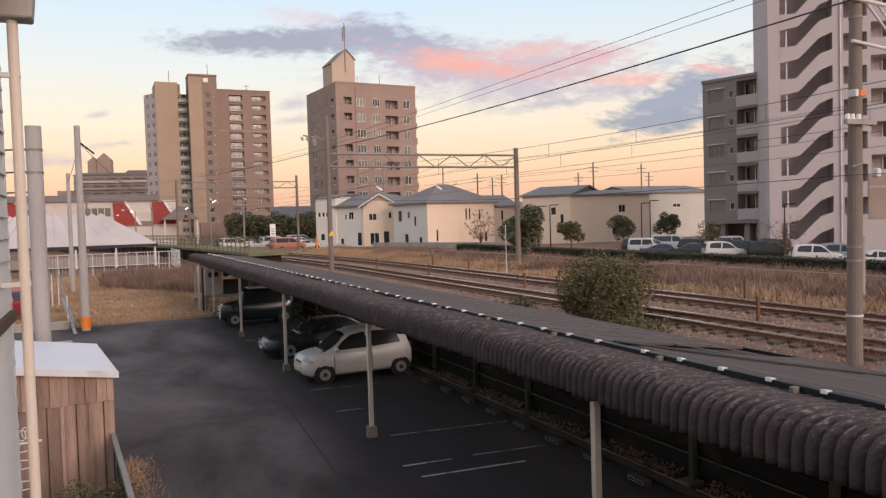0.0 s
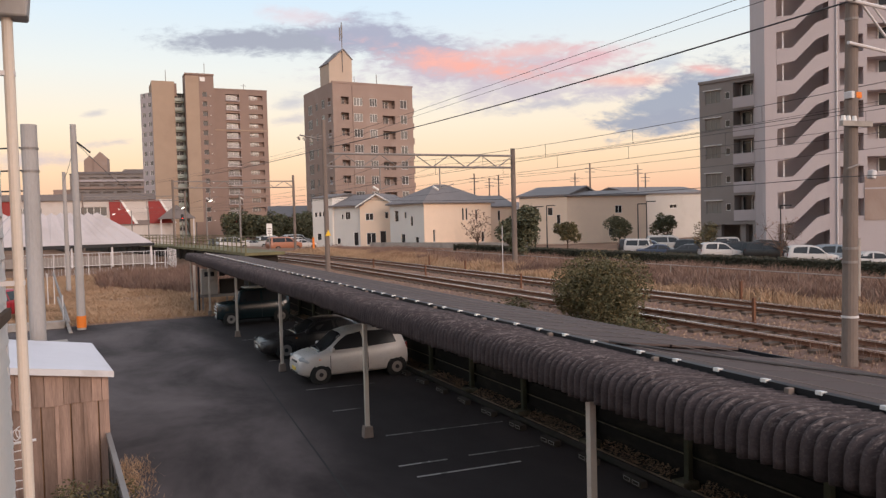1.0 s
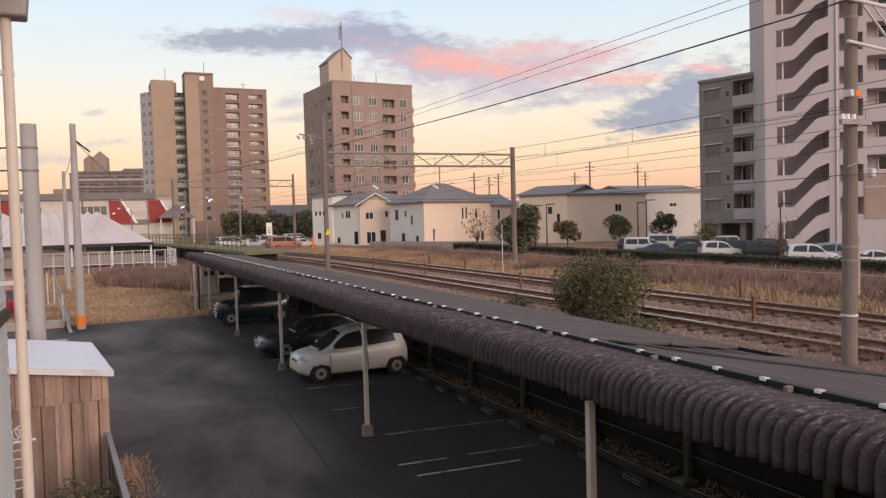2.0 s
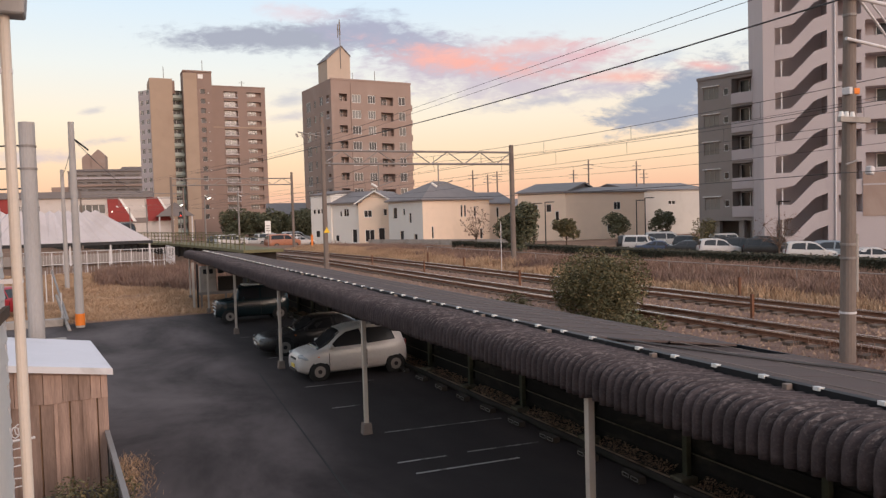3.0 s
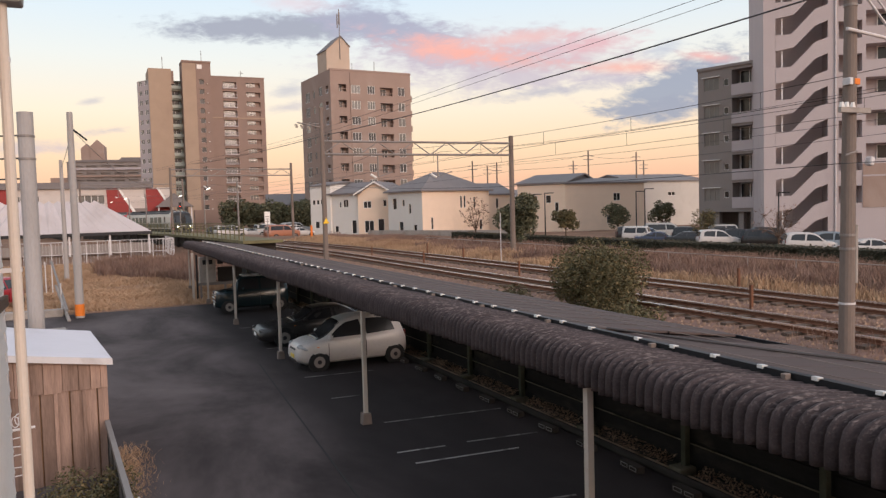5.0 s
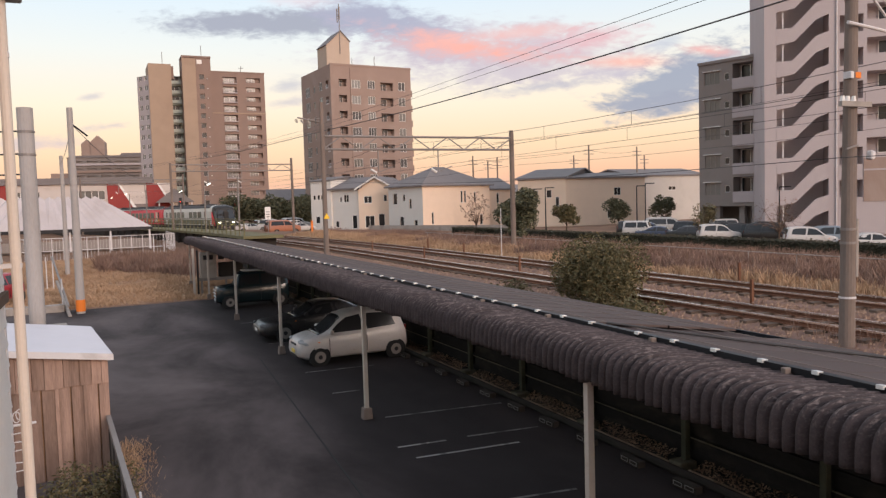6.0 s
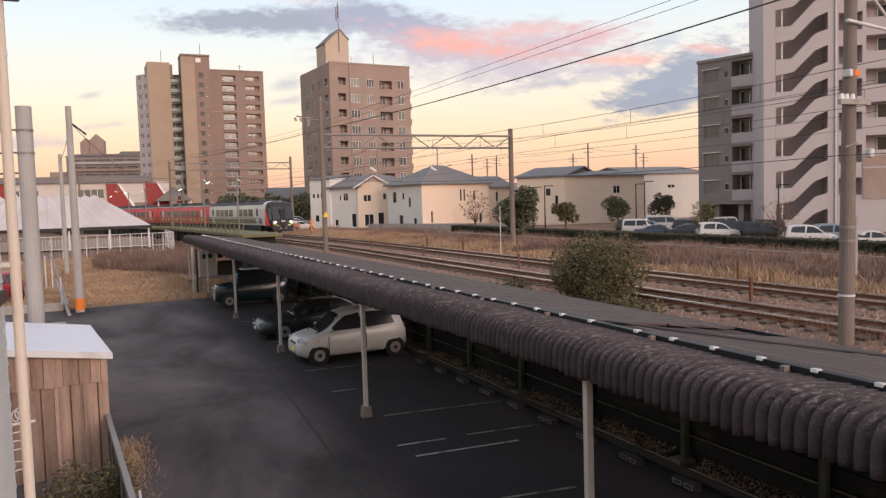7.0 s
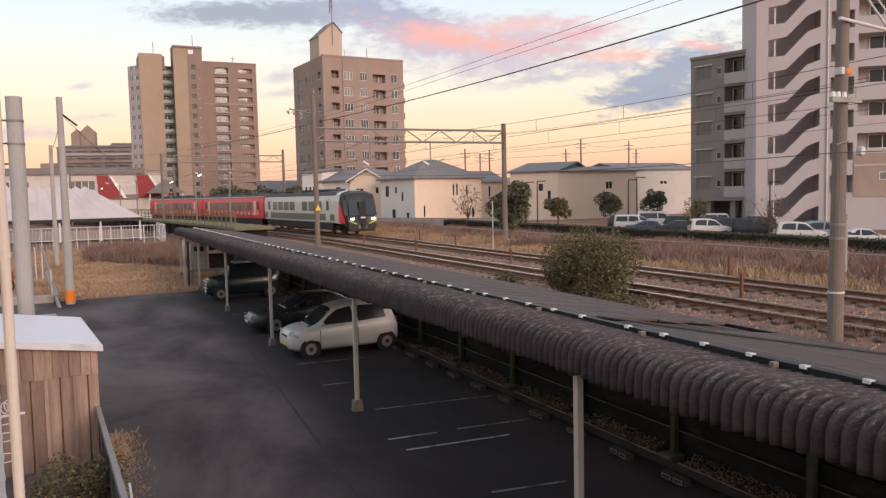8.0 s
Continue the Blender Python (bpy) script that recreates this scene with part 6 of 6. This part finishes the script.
def make_car(x, y, z, rz, shape, colour, label, group="parked cars", roof=None, plate="plate_bar"):
    L, W, body, cabin, wins, axles, r = SHAPES[shape]
    c = thing("car", label, "car", pose(x, y, z, 0, 0, rz), group)
    half = W / 2
    belt = cabin[0][1]
    top = max(p[1] for p in cabin)
    hood = body[2:-2]
    sill = body[0][1]

    def plan(px):
        front, rear = min(1, px / 0.55), min(1, (L - px) / 0.35)
        return half * (0.74 + 0.26 * math.sqrt(1 - (1 - front) ** 2)) * (0.88 + 0.12 * math.sqrt(1 - (1 - rear) ** 2))

    def half_ring(px):
        """Half of the cross-section at px, from the sill's middle up to the roof's: (y, z)."""
        w, zb = plan(px), between(hood, px)
        zt = max(zb, between(cabin, px)) if cabin[0][0] < px < cabin[-1][0] else zb
        h = zt - zb
        k = min(1.0, h / 0.42)
        tum = 0.21 * h / max(0.3, top - belt)
        low = sill + 0.10 * max(0, 1 - px / 0.25) + 0.08 * max(0, 1 - (L - px) / 0.2)

        def mixed(a, b):
            return (a[0] + (b[0] - a[0]) * k, a[1] + (b[1] - a[1]) * k)
        return [(0.0, low), (0.80 * w, low), (0.965 * w, low + 0.09), (w, low + 0.5 * (zb - low)), (0.985 * w, zb - 0.09), (0.95 * w, zb - 0.01),
                mixed((0.86 * w, zb + 0.022), (0.95 * w - tum * 0.68, zb + 0.6 * h)), mixed((0.72 * w, zb + 0.035), (0.95 * w - tum, zt - 0.06)),
                mixed((0.55 * w, zb + 0.042), (0.86 * w - tum, zt - 0.008)), mixed((0.3 * w, zb + 0.048), (0.42 * w, zt + 0.018)), mixed((0.0, zb + 0.05), (0.0, zt + 0.024))]

    def side_y(px, pz):
        return between(half_ring(px)[3:9], pz, 1, 0)

    def top_z(px, py):
        return between(half_ring(px)[5:][::-1], abs(py))
    stations = [0.0, 0.02, 0.05, 0.1, 0.16, 0.24] + [0.34 + (L - 0.68) * i / 32 for i in range(33)] + [L - 0.22, L - 0.12, L - 0.06, L - 0.02, L]
    rings = []
    for px in stations:
        q = half_ring(px)
        rings.append([(px, a, b) for a, b in q] + [(px, -a, b) for a, b in q[-2:0:-1]])
    part("body", loft(rings), M[colour], c, smooth=True)
    for w in wins:
        part("side_window", shell(w, lambda px, pz: side_y(px, pz) + 0.012), M["glass"], c, "dark side glass")

    def screen(xa, xb, off):
        """Glass that follows the body's upper slope between two stations."""
        bm = bmesh.new()
        grid = []
        for lift in (-0.02, 1.0):
            for i in range(8):
                px = xa + (xb - xa) * i / 7
                wide = half_ring(px)[7][0] * 0.94
                for k in range(9):
                    py = wide * (k / 4 - 1)
                    grid.append(bm.verts.new((px + off[0] * lift, py, top_z(px, py) + off[1] * lift)))
        for lay in (0, 72):
            for i in range(7):
                for k in range(8):
                    a = lay + i * 9 + k
                    bm.faces.new([grid[q] for q in ((a, a + 1, a + 10, a + 9) if lay else (a + 9, a + 10, a + 1, a))])
        edge = [k for k in range(8)] + [i * 9 + 8 for i in range(7)] + [63 + k for k in range(8, 0, -1)] + [i * 9 for i in range(7, 0, -1)]
        for a, b in zip(edge, edge[1:] + edge[:1]):
            bm.faces.new((grid[a], grid[b], grid[b + 72], grid[a + 72]))
        return bm
    x0 = cabin[0][0]
    x1 = [p for p in cabin if p[1] > belt + 0.80 * (top - belt)][0][0]
    part("windscreen", screen(x0 + 0.09, x1 - 0.02, (-0.006, 0.010)), M["glass"], c, "dark windscreen", smooth=True)
    part("rear_glass", screen(cabin[-2][0] + 0.02, cabin[-2][0] + 0.75 * (cabin[-1][0] - cabin[-2][0]), (0.010, 0.004)), M["glass"], c, smooth=True)
    # wheels
    for ax in axles:
        for s in (-1, 1):
            yy = s * (half - 0.10)
            # Black disc stands in for the shaded hollow around the wheel.
            part("wheel_arch", rod(bmesh.new(), (ax, s * (half - 0.16), r), (ax, s * (half - 0.005), r), r + 0.05, None, 20), M["tyre"], c)
            t = part("tyre", rod(bmesh.new(), (ax, s * (half - 0.18), r), (ax, s * (half + 0.012), r), r, None, 20), M["tyre"], c, bevel=0.015)
            part("rim", rod(bmesh.new(), (ax, s * (half + 0.0), r), (ax, s * (half + 0.018), r), r * 0.64, None, 18), M["grey_metal"], t, "grey wheel rim", bevel=0.008)
            part("hub", rod(bmesh.new(), (ax, s * (half + 0.016), r), (ax, s * (half + 0.034), r), r * 0.24, None, 10), M["black_metal"], t, "dark wheel hub")
    # front and rear details
    zf = between(hood, 0.18) - 0.03
    for s in (-1, 1):
        lamp = bmesh.new()
        bmesh.ops.create_uvsphere(lamp, u_segments=14, v_segments=8, radius=1.0, matrix=pose(0.17, s * plan(0.17) * 0.83, zf - 0.045, 0, 18, s * 38) @ Matrix.Diagonal((0.20, 0.10, 0.085, 1)))
        part("headlight", lamp, M["smoked" if shape in ("sedan", "suv") else "headlight"], c, "clear headlight", smooth=True)
        part("tail_light", B(L - 0.09, L - 0.0, s * (half - 0.17) - 0.07, s * (half - 0.17) + 0.07, belt - 0.2, belt + 0.12), M["tail"], c, bevel=0.01)
        ym = s * (side_y(x0 + 0.5, belt + 0.08) + 0.07)
        part("mirror", B(x0 + 0.40, x0 + 0.52, ym - 0.085, ym + 0.085, belt + 0.05, belt + 0.18), M[colour], c, bevel=0.03)
        for k, px in enumerate((wins[0][-1][0] + 0.05, wins[0][0][0] - 0.02)):
            ys = s * side_y(px, 0.6)
            part("door_seam", B(px - 0.005, px + 0.005, ys - 0.02, ys + 0.002, 0.32, belt - 0.06), M["black_metal"], c)
        yh = s * side_y(wins[0][-1][0] - 0.2, belt - 0.12)
        part("door_handle", B(wins[0][-1][0] - 0.2, wins[0][-1][0] - 0.04, yh - 0.012, yh + 0.020, belt - 0.13, belt - 0.10), M[colour], c, bevel=0.004)
        part("side_marker", B(x0 + 0.05, x0 + 0.11, s * side_y(x0, 0.7) - 0.01, s * side_y(x0, 0.7) + 0.008, 0.69, 0.72), M["orange"], c)
    part("grille", B(-0.012, 0.10, -0.26, 0.26, zf - 0.13, zf - 0.07), M["black_metal"], c, bevel=0.012)
    part("lower_grille", B(-0.014, 0.10, -0.36, 0.36, 0.27, 0.34), M["black_metal"], c, bevel=0.008)
    part("plate", B(-0.022, 0.05, -0.165, 0.165, 0.38, 0.48), M[plate], c, "plain plate bar")
    part("wiper", rod(bmesh.new(), (x0 + 0.16, -0.45, top_z(x0 + 0.16, 0.45) + 0.02), (x0 + 0.24, 0.25, top_z(x0 + 0.24, 0.25) + 0.02), 0.008, sides=5), M["black_metal"], c)
    return c


def make_cars():
    make_car(5.18, 22.50, 0, 1.5, "hatch", "car_white", "small white three-door hatchback parked under the carport", "cars under the carport")
    make_car(4.98, 27.3, 0, 0, "sedan", "car_coupe", "low dark coupe parked under the carport", "cars under the carport", plate="white_paint")
    c = make_car(4.95, 37.4, 0, -1, "suv", "car_teal", "boxy dark teal small SUV under the carport", "cars under the carport", plate="white_paint")
    part("roof_trim", B(1.28, 3.25, -0.47, 0.47, 1.70, 1.74), M["white_paint"], c, "white roof", bevel=0.015)
    for z in (0.56, 0.72, 0.86):
        part("chrome_bar", B(-0.03, 0.0, -0.5, 0.5, z, z + 0.03), M["alu"], c, "chrome grille bar")
    make_car(-6.0, 44.5, 0.1, 60, "hatch", "car_red", "red hatchback partly hidden behind the near house", "cars beyond the shed")
    lot = ((51.6, 62.5, 150, "hatch", "car_dark", "dark hatchback in the car park by the houses"),
           (47.9, 56.6, 130, "suv", "car_white", "white boxy car with roof rack behind the hedge"),
           (49.6, 57.6, 130, "hatch", "car_navy", "navy hatchback behind the hedge"),
           (47.6, 52.6, 130, "sedan", "car_navy", "navy saloon behind the hedge"),
           (52.5, 55.0, 130, "hatch", "car_dark", "dark hatchback in the car park"),
           (49.0, 50.2, 126, "sedan", "car_dark", "dark saloon behind the hedge"),
           (48.6, 47.6, 150, "hatch", "car_white", "white hatchback facing the railway"),
           (51.8, 49.6, 150, "hatch", "car_dark", "dark hatchback in the car park"),
           (50.2, 46.2, 130, "hatch", "car_dark", "dark hatchback in the car park"),
           (50.4, 44.2, 130, "hatch", "car_dark", "dark hatchback in the car park"),
           (47.2, 37.4, 141, "hatch", "car_white", "white compact car parked beside the hedge"),
           (49.0, 36.6, 141, "hatch", "car_blue", "pale blue hatchback in the car park"),
           (46.4, 31.2, 141, "sedan", "car_white", "white saloon parked beside the hedge"),
           (55.0, 60.5, 150, "van", "car_silver", "silver minivan in the car park"),
           (54.6, 52.5, 150, "suv", "car_silver", "silver boxy car in the car park"),
           (54.6, 47.6, 150, "hatch", "car_dark", "dark hatchback near the apartment wing"))
    for x, y, rz, shape, col, label in lot:
        make_car(x, y, 0.73, rz, shape, col, label, "cars in the far car park", plate="white_paint")
    far = ((19.6, 112, "van", "car_white"), (22.5, 113, "sedan", "car_silver"), (25.5, 114, "van", "car_silver"), (24.3, 100, "van", "car_copper"),
           (28.5, 112, "hatch", "car_white"), (30.3, 118, "van", "car_silver"), (18.2, 118, "hatch", "car_dark"), (27.5, 104, "sedan", "car_white"))
    for x, y, shape, col in far:
        make_car(x, y, 1.25, 195, shape, col, "parked car beyond the station platform", "cars beyond the platform", plate="white_paint")


make_cars()


def street_lamps():
    for x, y, zt in ((51.6, 64.6, 5.85), (51.1, 62.6, 6.05), (40.7, 67.3, 5.8), (41.8, 66.8, 5.9), (53, 47.5, 5.2)):
        l = thing("street_lamp", "thin dark car park lamp post with a short arm", "street lamp", pose(x, y, 1.27 if y > 60 else 0.73), "car park lamps")
        h = zt - (1.27 if y > 60 else 0.73)
        part("shaft", rod(bmesh.new(), (0, 0, 0), (0, 0, h), 0.07, 0.05), M["black_metal"], l)
        part("arm", B(0, 0.9, -0.08, 0.08, h - 0.06, h + 0.03, pose(0, 0, 0, 0, 0, -40)), M["black_metal"], l)


street_lamps()
# ---- train ----
M["train_white"] = paint("silver_white_train_paint", (0.60, 0.575, 0.52), 0.4)
M["train_red"] = paint("red_train_paint", (0.70, 0.035, 0.06), 0.4)
M["train_green"] = paint("grey_green_train_band", (0.135, 0.14, 0.105), 0.4)
M["train_roof"] = material("grimy_train_roof", (0.07, 0.065, 0.065), 0.8, vary=0.3, scale=1.0)
M["train_under"] = material("dark_underframe", (0.035, 0.032, 0.03), 0.8, vary=0.3, scale=2.0)
M["headlamp_glow"] = lamp_material("headlamp_glow", (1.0, 0.92, 0.75), 7.0)
M["nose_black"] = material("black_nose_gloss", (0.026, 0.024, 0.024), 0.45, vary=0.3, bump=0.0, spec=0.3)
M["cab_glass"] = glass_material("glossy_cab_glass", (0.020, 0.016, 0.014), 0.06, 0.9)
M["train_glass"] = glass_material("greenish_train_glass", (0.13, 0.15, 0.12), 0.12)
M["lime"] = paint("lime_trim", (0.55, 0.55, 0.10), 0.4)


def section(y, w=1.0, top=3.42, low=0.95, lean=0.0):
    """Cross-section of a carriage body at y."""
    pts = [(-1.36, low), (-1.41, low + 0.5), (-1.41, 2.6), (-1.33, 3.05), (-1.12, top - 0.13), (-0.6, top), (0.6, top), (1.12, top - 0.13), (1.33, 3.05), (1.41, 2.6), (1.41, low + 0.5), (1.36, low)]
    return [(x * w, y + lean * max(0, z - 1.4), z) for x, z in pts]


def make_carriage(front, colour, label, lower):
    t = thing("train_carriage", label, "train", group="train carriages")
    half = 10.75
    if front:
        rings = [section(half), section(-8.6), section(-9.6, 0.97, 3.36, 0.85, 0.10), section(-10.25, 0.90, 3.2, 0.7, 0.22), section(-10.6, 0.80, 2.95, 0.6, 0.30)]
    else:
        rings = [section(half), section(-half)]
    body = part("body", loft(rings), M[colour], t, "red painted body" if colour == "train_red" else "silver-white painted body", bevel=0.0)
    y0 = -8.4 if front else -half + 0.02
    for s in (-1, 1):
        part("lower_band", B(s * 1.415 - 0.012, s * 1.415 + 0.012, y0, half - 0.05, 1.12, 1.62), M[lower], t)
        # windows, doors
        ys = [-5.6 + 1.72 * i for i in range(8)] if front else [-7.2 + 1.72 * i for i in range(9)]
        for k, y in enumerate(ys):
            if front and k in (3,):
                continue
            part("window", B(s * 1.418 - 0.012, s * 1.418 + 0.012, y, y + 1.38, 1.85, 2.62), M["train_glass"], t, "greenish train window")
        for y in ((-7.5, 8.6) if front else (-9.6, 8.6)):
            d = part("door", B(s * 1.42 - 0.012, s * 1.42 + 0.012, y, y + 0.95, 1.05, 2.85), M["train_white" if colour == "train_white" else "train_red"], t, "passenger door")
            part("door_window", B(s * 1.428 - 0.012, s * 1.428 + 0.012, y + 0.2, y + 0.75, 1.9, 2.65), M["glass"], d)
        part("skirt", B(s * 1.3 - 0.03, s * 1.3 + 0.03, y0 + 0.6, half - 0.6, 0.42, 0.96), M["train_under"], t)
        if colour == "train_red":
            part("roof_stripe", B(s * 1.24 - 0.06, s * 1.24 + 0.06, -half + 0.05, half - 0.05, 3.08, 3.2), M["train_white"], t, "white stripe below the roof")
            rng = random.Random(6 if s > 0 else 7)
            for k in range(14):
                y = -9.0 + k * 1.3 + rng.uniform(-0.2, 0.2)
                r = rng.uniform(0.16, 0.32)
                part("livery_patch", rod(bmesh.new(), (s * 1.428, y, 1.45), (s * 1.440, y, 1.45), r, None, 12), M["train_white" if k % 3 else "yellow"], t, "plain round livery patch")
            for k in range(2):
                y = -8.6 + k * 16.2
                part("livery_panel", B(s * 1.425 - 0.01, s * 1.425 + 0.01, y, y + 0.7, 1.3, 2.7), M["cream_wall"], t, "plain pale livery panel")
    yr = -8.6 if front else -half + 0.02
    part("roof", loft([[(x * 1.008, yy, z + 0.012) for x, yy, z in section(yy) if z > 3.0] for yy in (yr, half - 0.02)]), M["train_roof"], t, "dark grimy roof")
    for y in (-5.5, -1.0, 3.6, 7.5):
        part("roof_unit", B(-0.75, 0.75, y, y + 2.4, 3.43, 3.60), M["train_roof"], t, bevel=0.05)
    part("gangway", B(-0.6, 0.6, half, half + 0.4, 0.9, 3.1), M["train_under"], t)
    for y in (-7.0, 7.0):
        bg = part("bogie", B(-1.05, 1.05, y - 1.5, y + 1.5, 0.35, 0.72), M["train_under"], t, bevel=0.04)
        for a in (-1.05, 1.05):
            for s in (-0.55, 0.55):
                part("wheel", rod(bmesh.new(), (s - 0.07, y + a, 0.41), (s + 0.07, y + a, 0.41), 0.41, None, 18), M["rust"], bg)
    part("equipment_box", B(-1.2, 1.2, -3.6, 3.6, 0.3, 0.9), M["train_under"], t, bevel=0.04)
    if front:
        # black glazed nose with lamps
        part("nose_mask", loft([[(x * 1.012, y - 0.03, z * 1.006) for x, y, z in r] for r in (section(-9.55, 0.972, 3.37, 0.85, 0.10), section(-10.25, 0.90, 3.2, 0.7, 0.22), section(-10.6, 0.80, 2.95, 0.6, 0.30))]), M["nose_black"], t, "black glazed nose")
        for s in (-1, 1):
            part("nose_flank", loft([[(s * 1.432, -9.36, 1.0), (s * 1.432, -9.46, 2.6), (s * 1.36, -9.46, 2.6), (s * 1.36, -9.36, 1.0)],
                                     [(s * 1.425, -9.78, 0.95), (s * 1.41, -9.58, 2.4), (s * 1.30, -9.58, 2.4), (s * 1.30, -9.78, 0.95)],
                                     [(s * 1.27, -10.32, 0.95), (s * 1.36, -10.0, 1.55), (s * 1.15, -10.0, 1.55), (s * 1.15, -10.32, 0.95)]]), M["train_red"], t, "red nose flank")
            part("headlamp", B(s * 0.84 - 0.12, s * 0.84 + 0.12, -10.74, -10.55, 1.20, 1.33), M["headlamp_glow"], t, "lit headlamp", bevel=0.03)
            part("lime_trim", prism(bmesh.new(), [(s * 1.12, 1.10), (s * 0.50, 0.86), (s * 0.50, 0.92), (s * 1.12, 1.17)], "y", -10.70, -10.5), M["lime"], t)
            part("windscreen", loft([[(s * 0.24, -10.655, 1.52), (s * 1.08, -10.60, 1.52), (s * 0.96, -10.19, 2.80), (s * 0.24, -10.24, 2.80)],
                                     [(s * 0.24, -10.70, 1.52), (s * 1.08, -10.645, 1.52), (s * 0.96, -10.235, 2.80), (s * 0.24, -10.285, 2.80)]]), M["cab_glass"], t, "glossy dark windscreen")
            part("corner_window", loft([[(s * 1.10, -10.60, 1.52), (s * 1.26, -10.26, 1.52), (s * 1.24, -9.98, 2.66), (s * 1.08, -10.24, 2.66)],
                                        [(s * 1.16, -10.645, 1.52), (s * 1.325, -10.29, 1.52), (s * 1.31, -10.01, 2.66), (s * 1.145, -10.28, 2.66)]]), M["cab_glass"], t, "glossy wrapped cab window")
        part("front_door", B(-0.28, 0.28, -10.68, -10.35, 0.95, 2.55), M["train_under"], t, bevel=0.02)
        part("front_plate", B(-0.2, 0.2, -10.71, -10.70, 1.30, 1.42), M["train_white"], t, "plain pale plate")
        part("front_skirt", B(-1.05, 1.05, -10.62, -10.2, 0.32, 0.92), M["train_under"], t, bevel=0.06)
        part("coupler", B(-0.18, 0.18, -11.0, -10.5, 0.62, 0.92), M["train_under"], t, bevel=0.03)
        part("plough_plate", B(-0.35, 0.35, -10.68, -10.62, 0.55, 0.8), M["grey_metal"], t)
    return t


TRAIN = [make_carriage(True, "train_white", "silver-white diesel train carriage with black nose and lit headlamps", "train_green"),
         make_carriage(False, "train_red", "bright red train carriage with round livery patches", "train_red"),
         make_carriage(False, "train_red", "bright red train carriage with round livery patches", "train_red")]


def track_pose(y, c):
    k = max(0.0, min(y, 170) - CURVE_FROM) / CURVE_R
    return pose(along(c, y), y, RAIL_Z, 0, 0, math.degrees(math.atan(k)))


def further(y, d):
    """The y that lies d metres further along the curved track."""
    for _ in range(10):
        k = max(0.0, min(y, 170) - CURVE_FROM) / CURVE_R
        y += d / 10 / math.sqrt(1 + k * k)
    return y


def motions():
    """The train pulls out of the station towards the camera, gathering speed."""
    for i, car in enumerate(TRAIN):
        rows = []
        for j in range(33):
            t = j * 0.25
            left = 8.0 - t
            nose = 54.6 + 23.9 * left - 1.5 * left * left
            rows.append((t, track_pose(further(nose, 10.65 + 21.9 * i), TRACKS[1])))
        walk(car, rows)


motions()
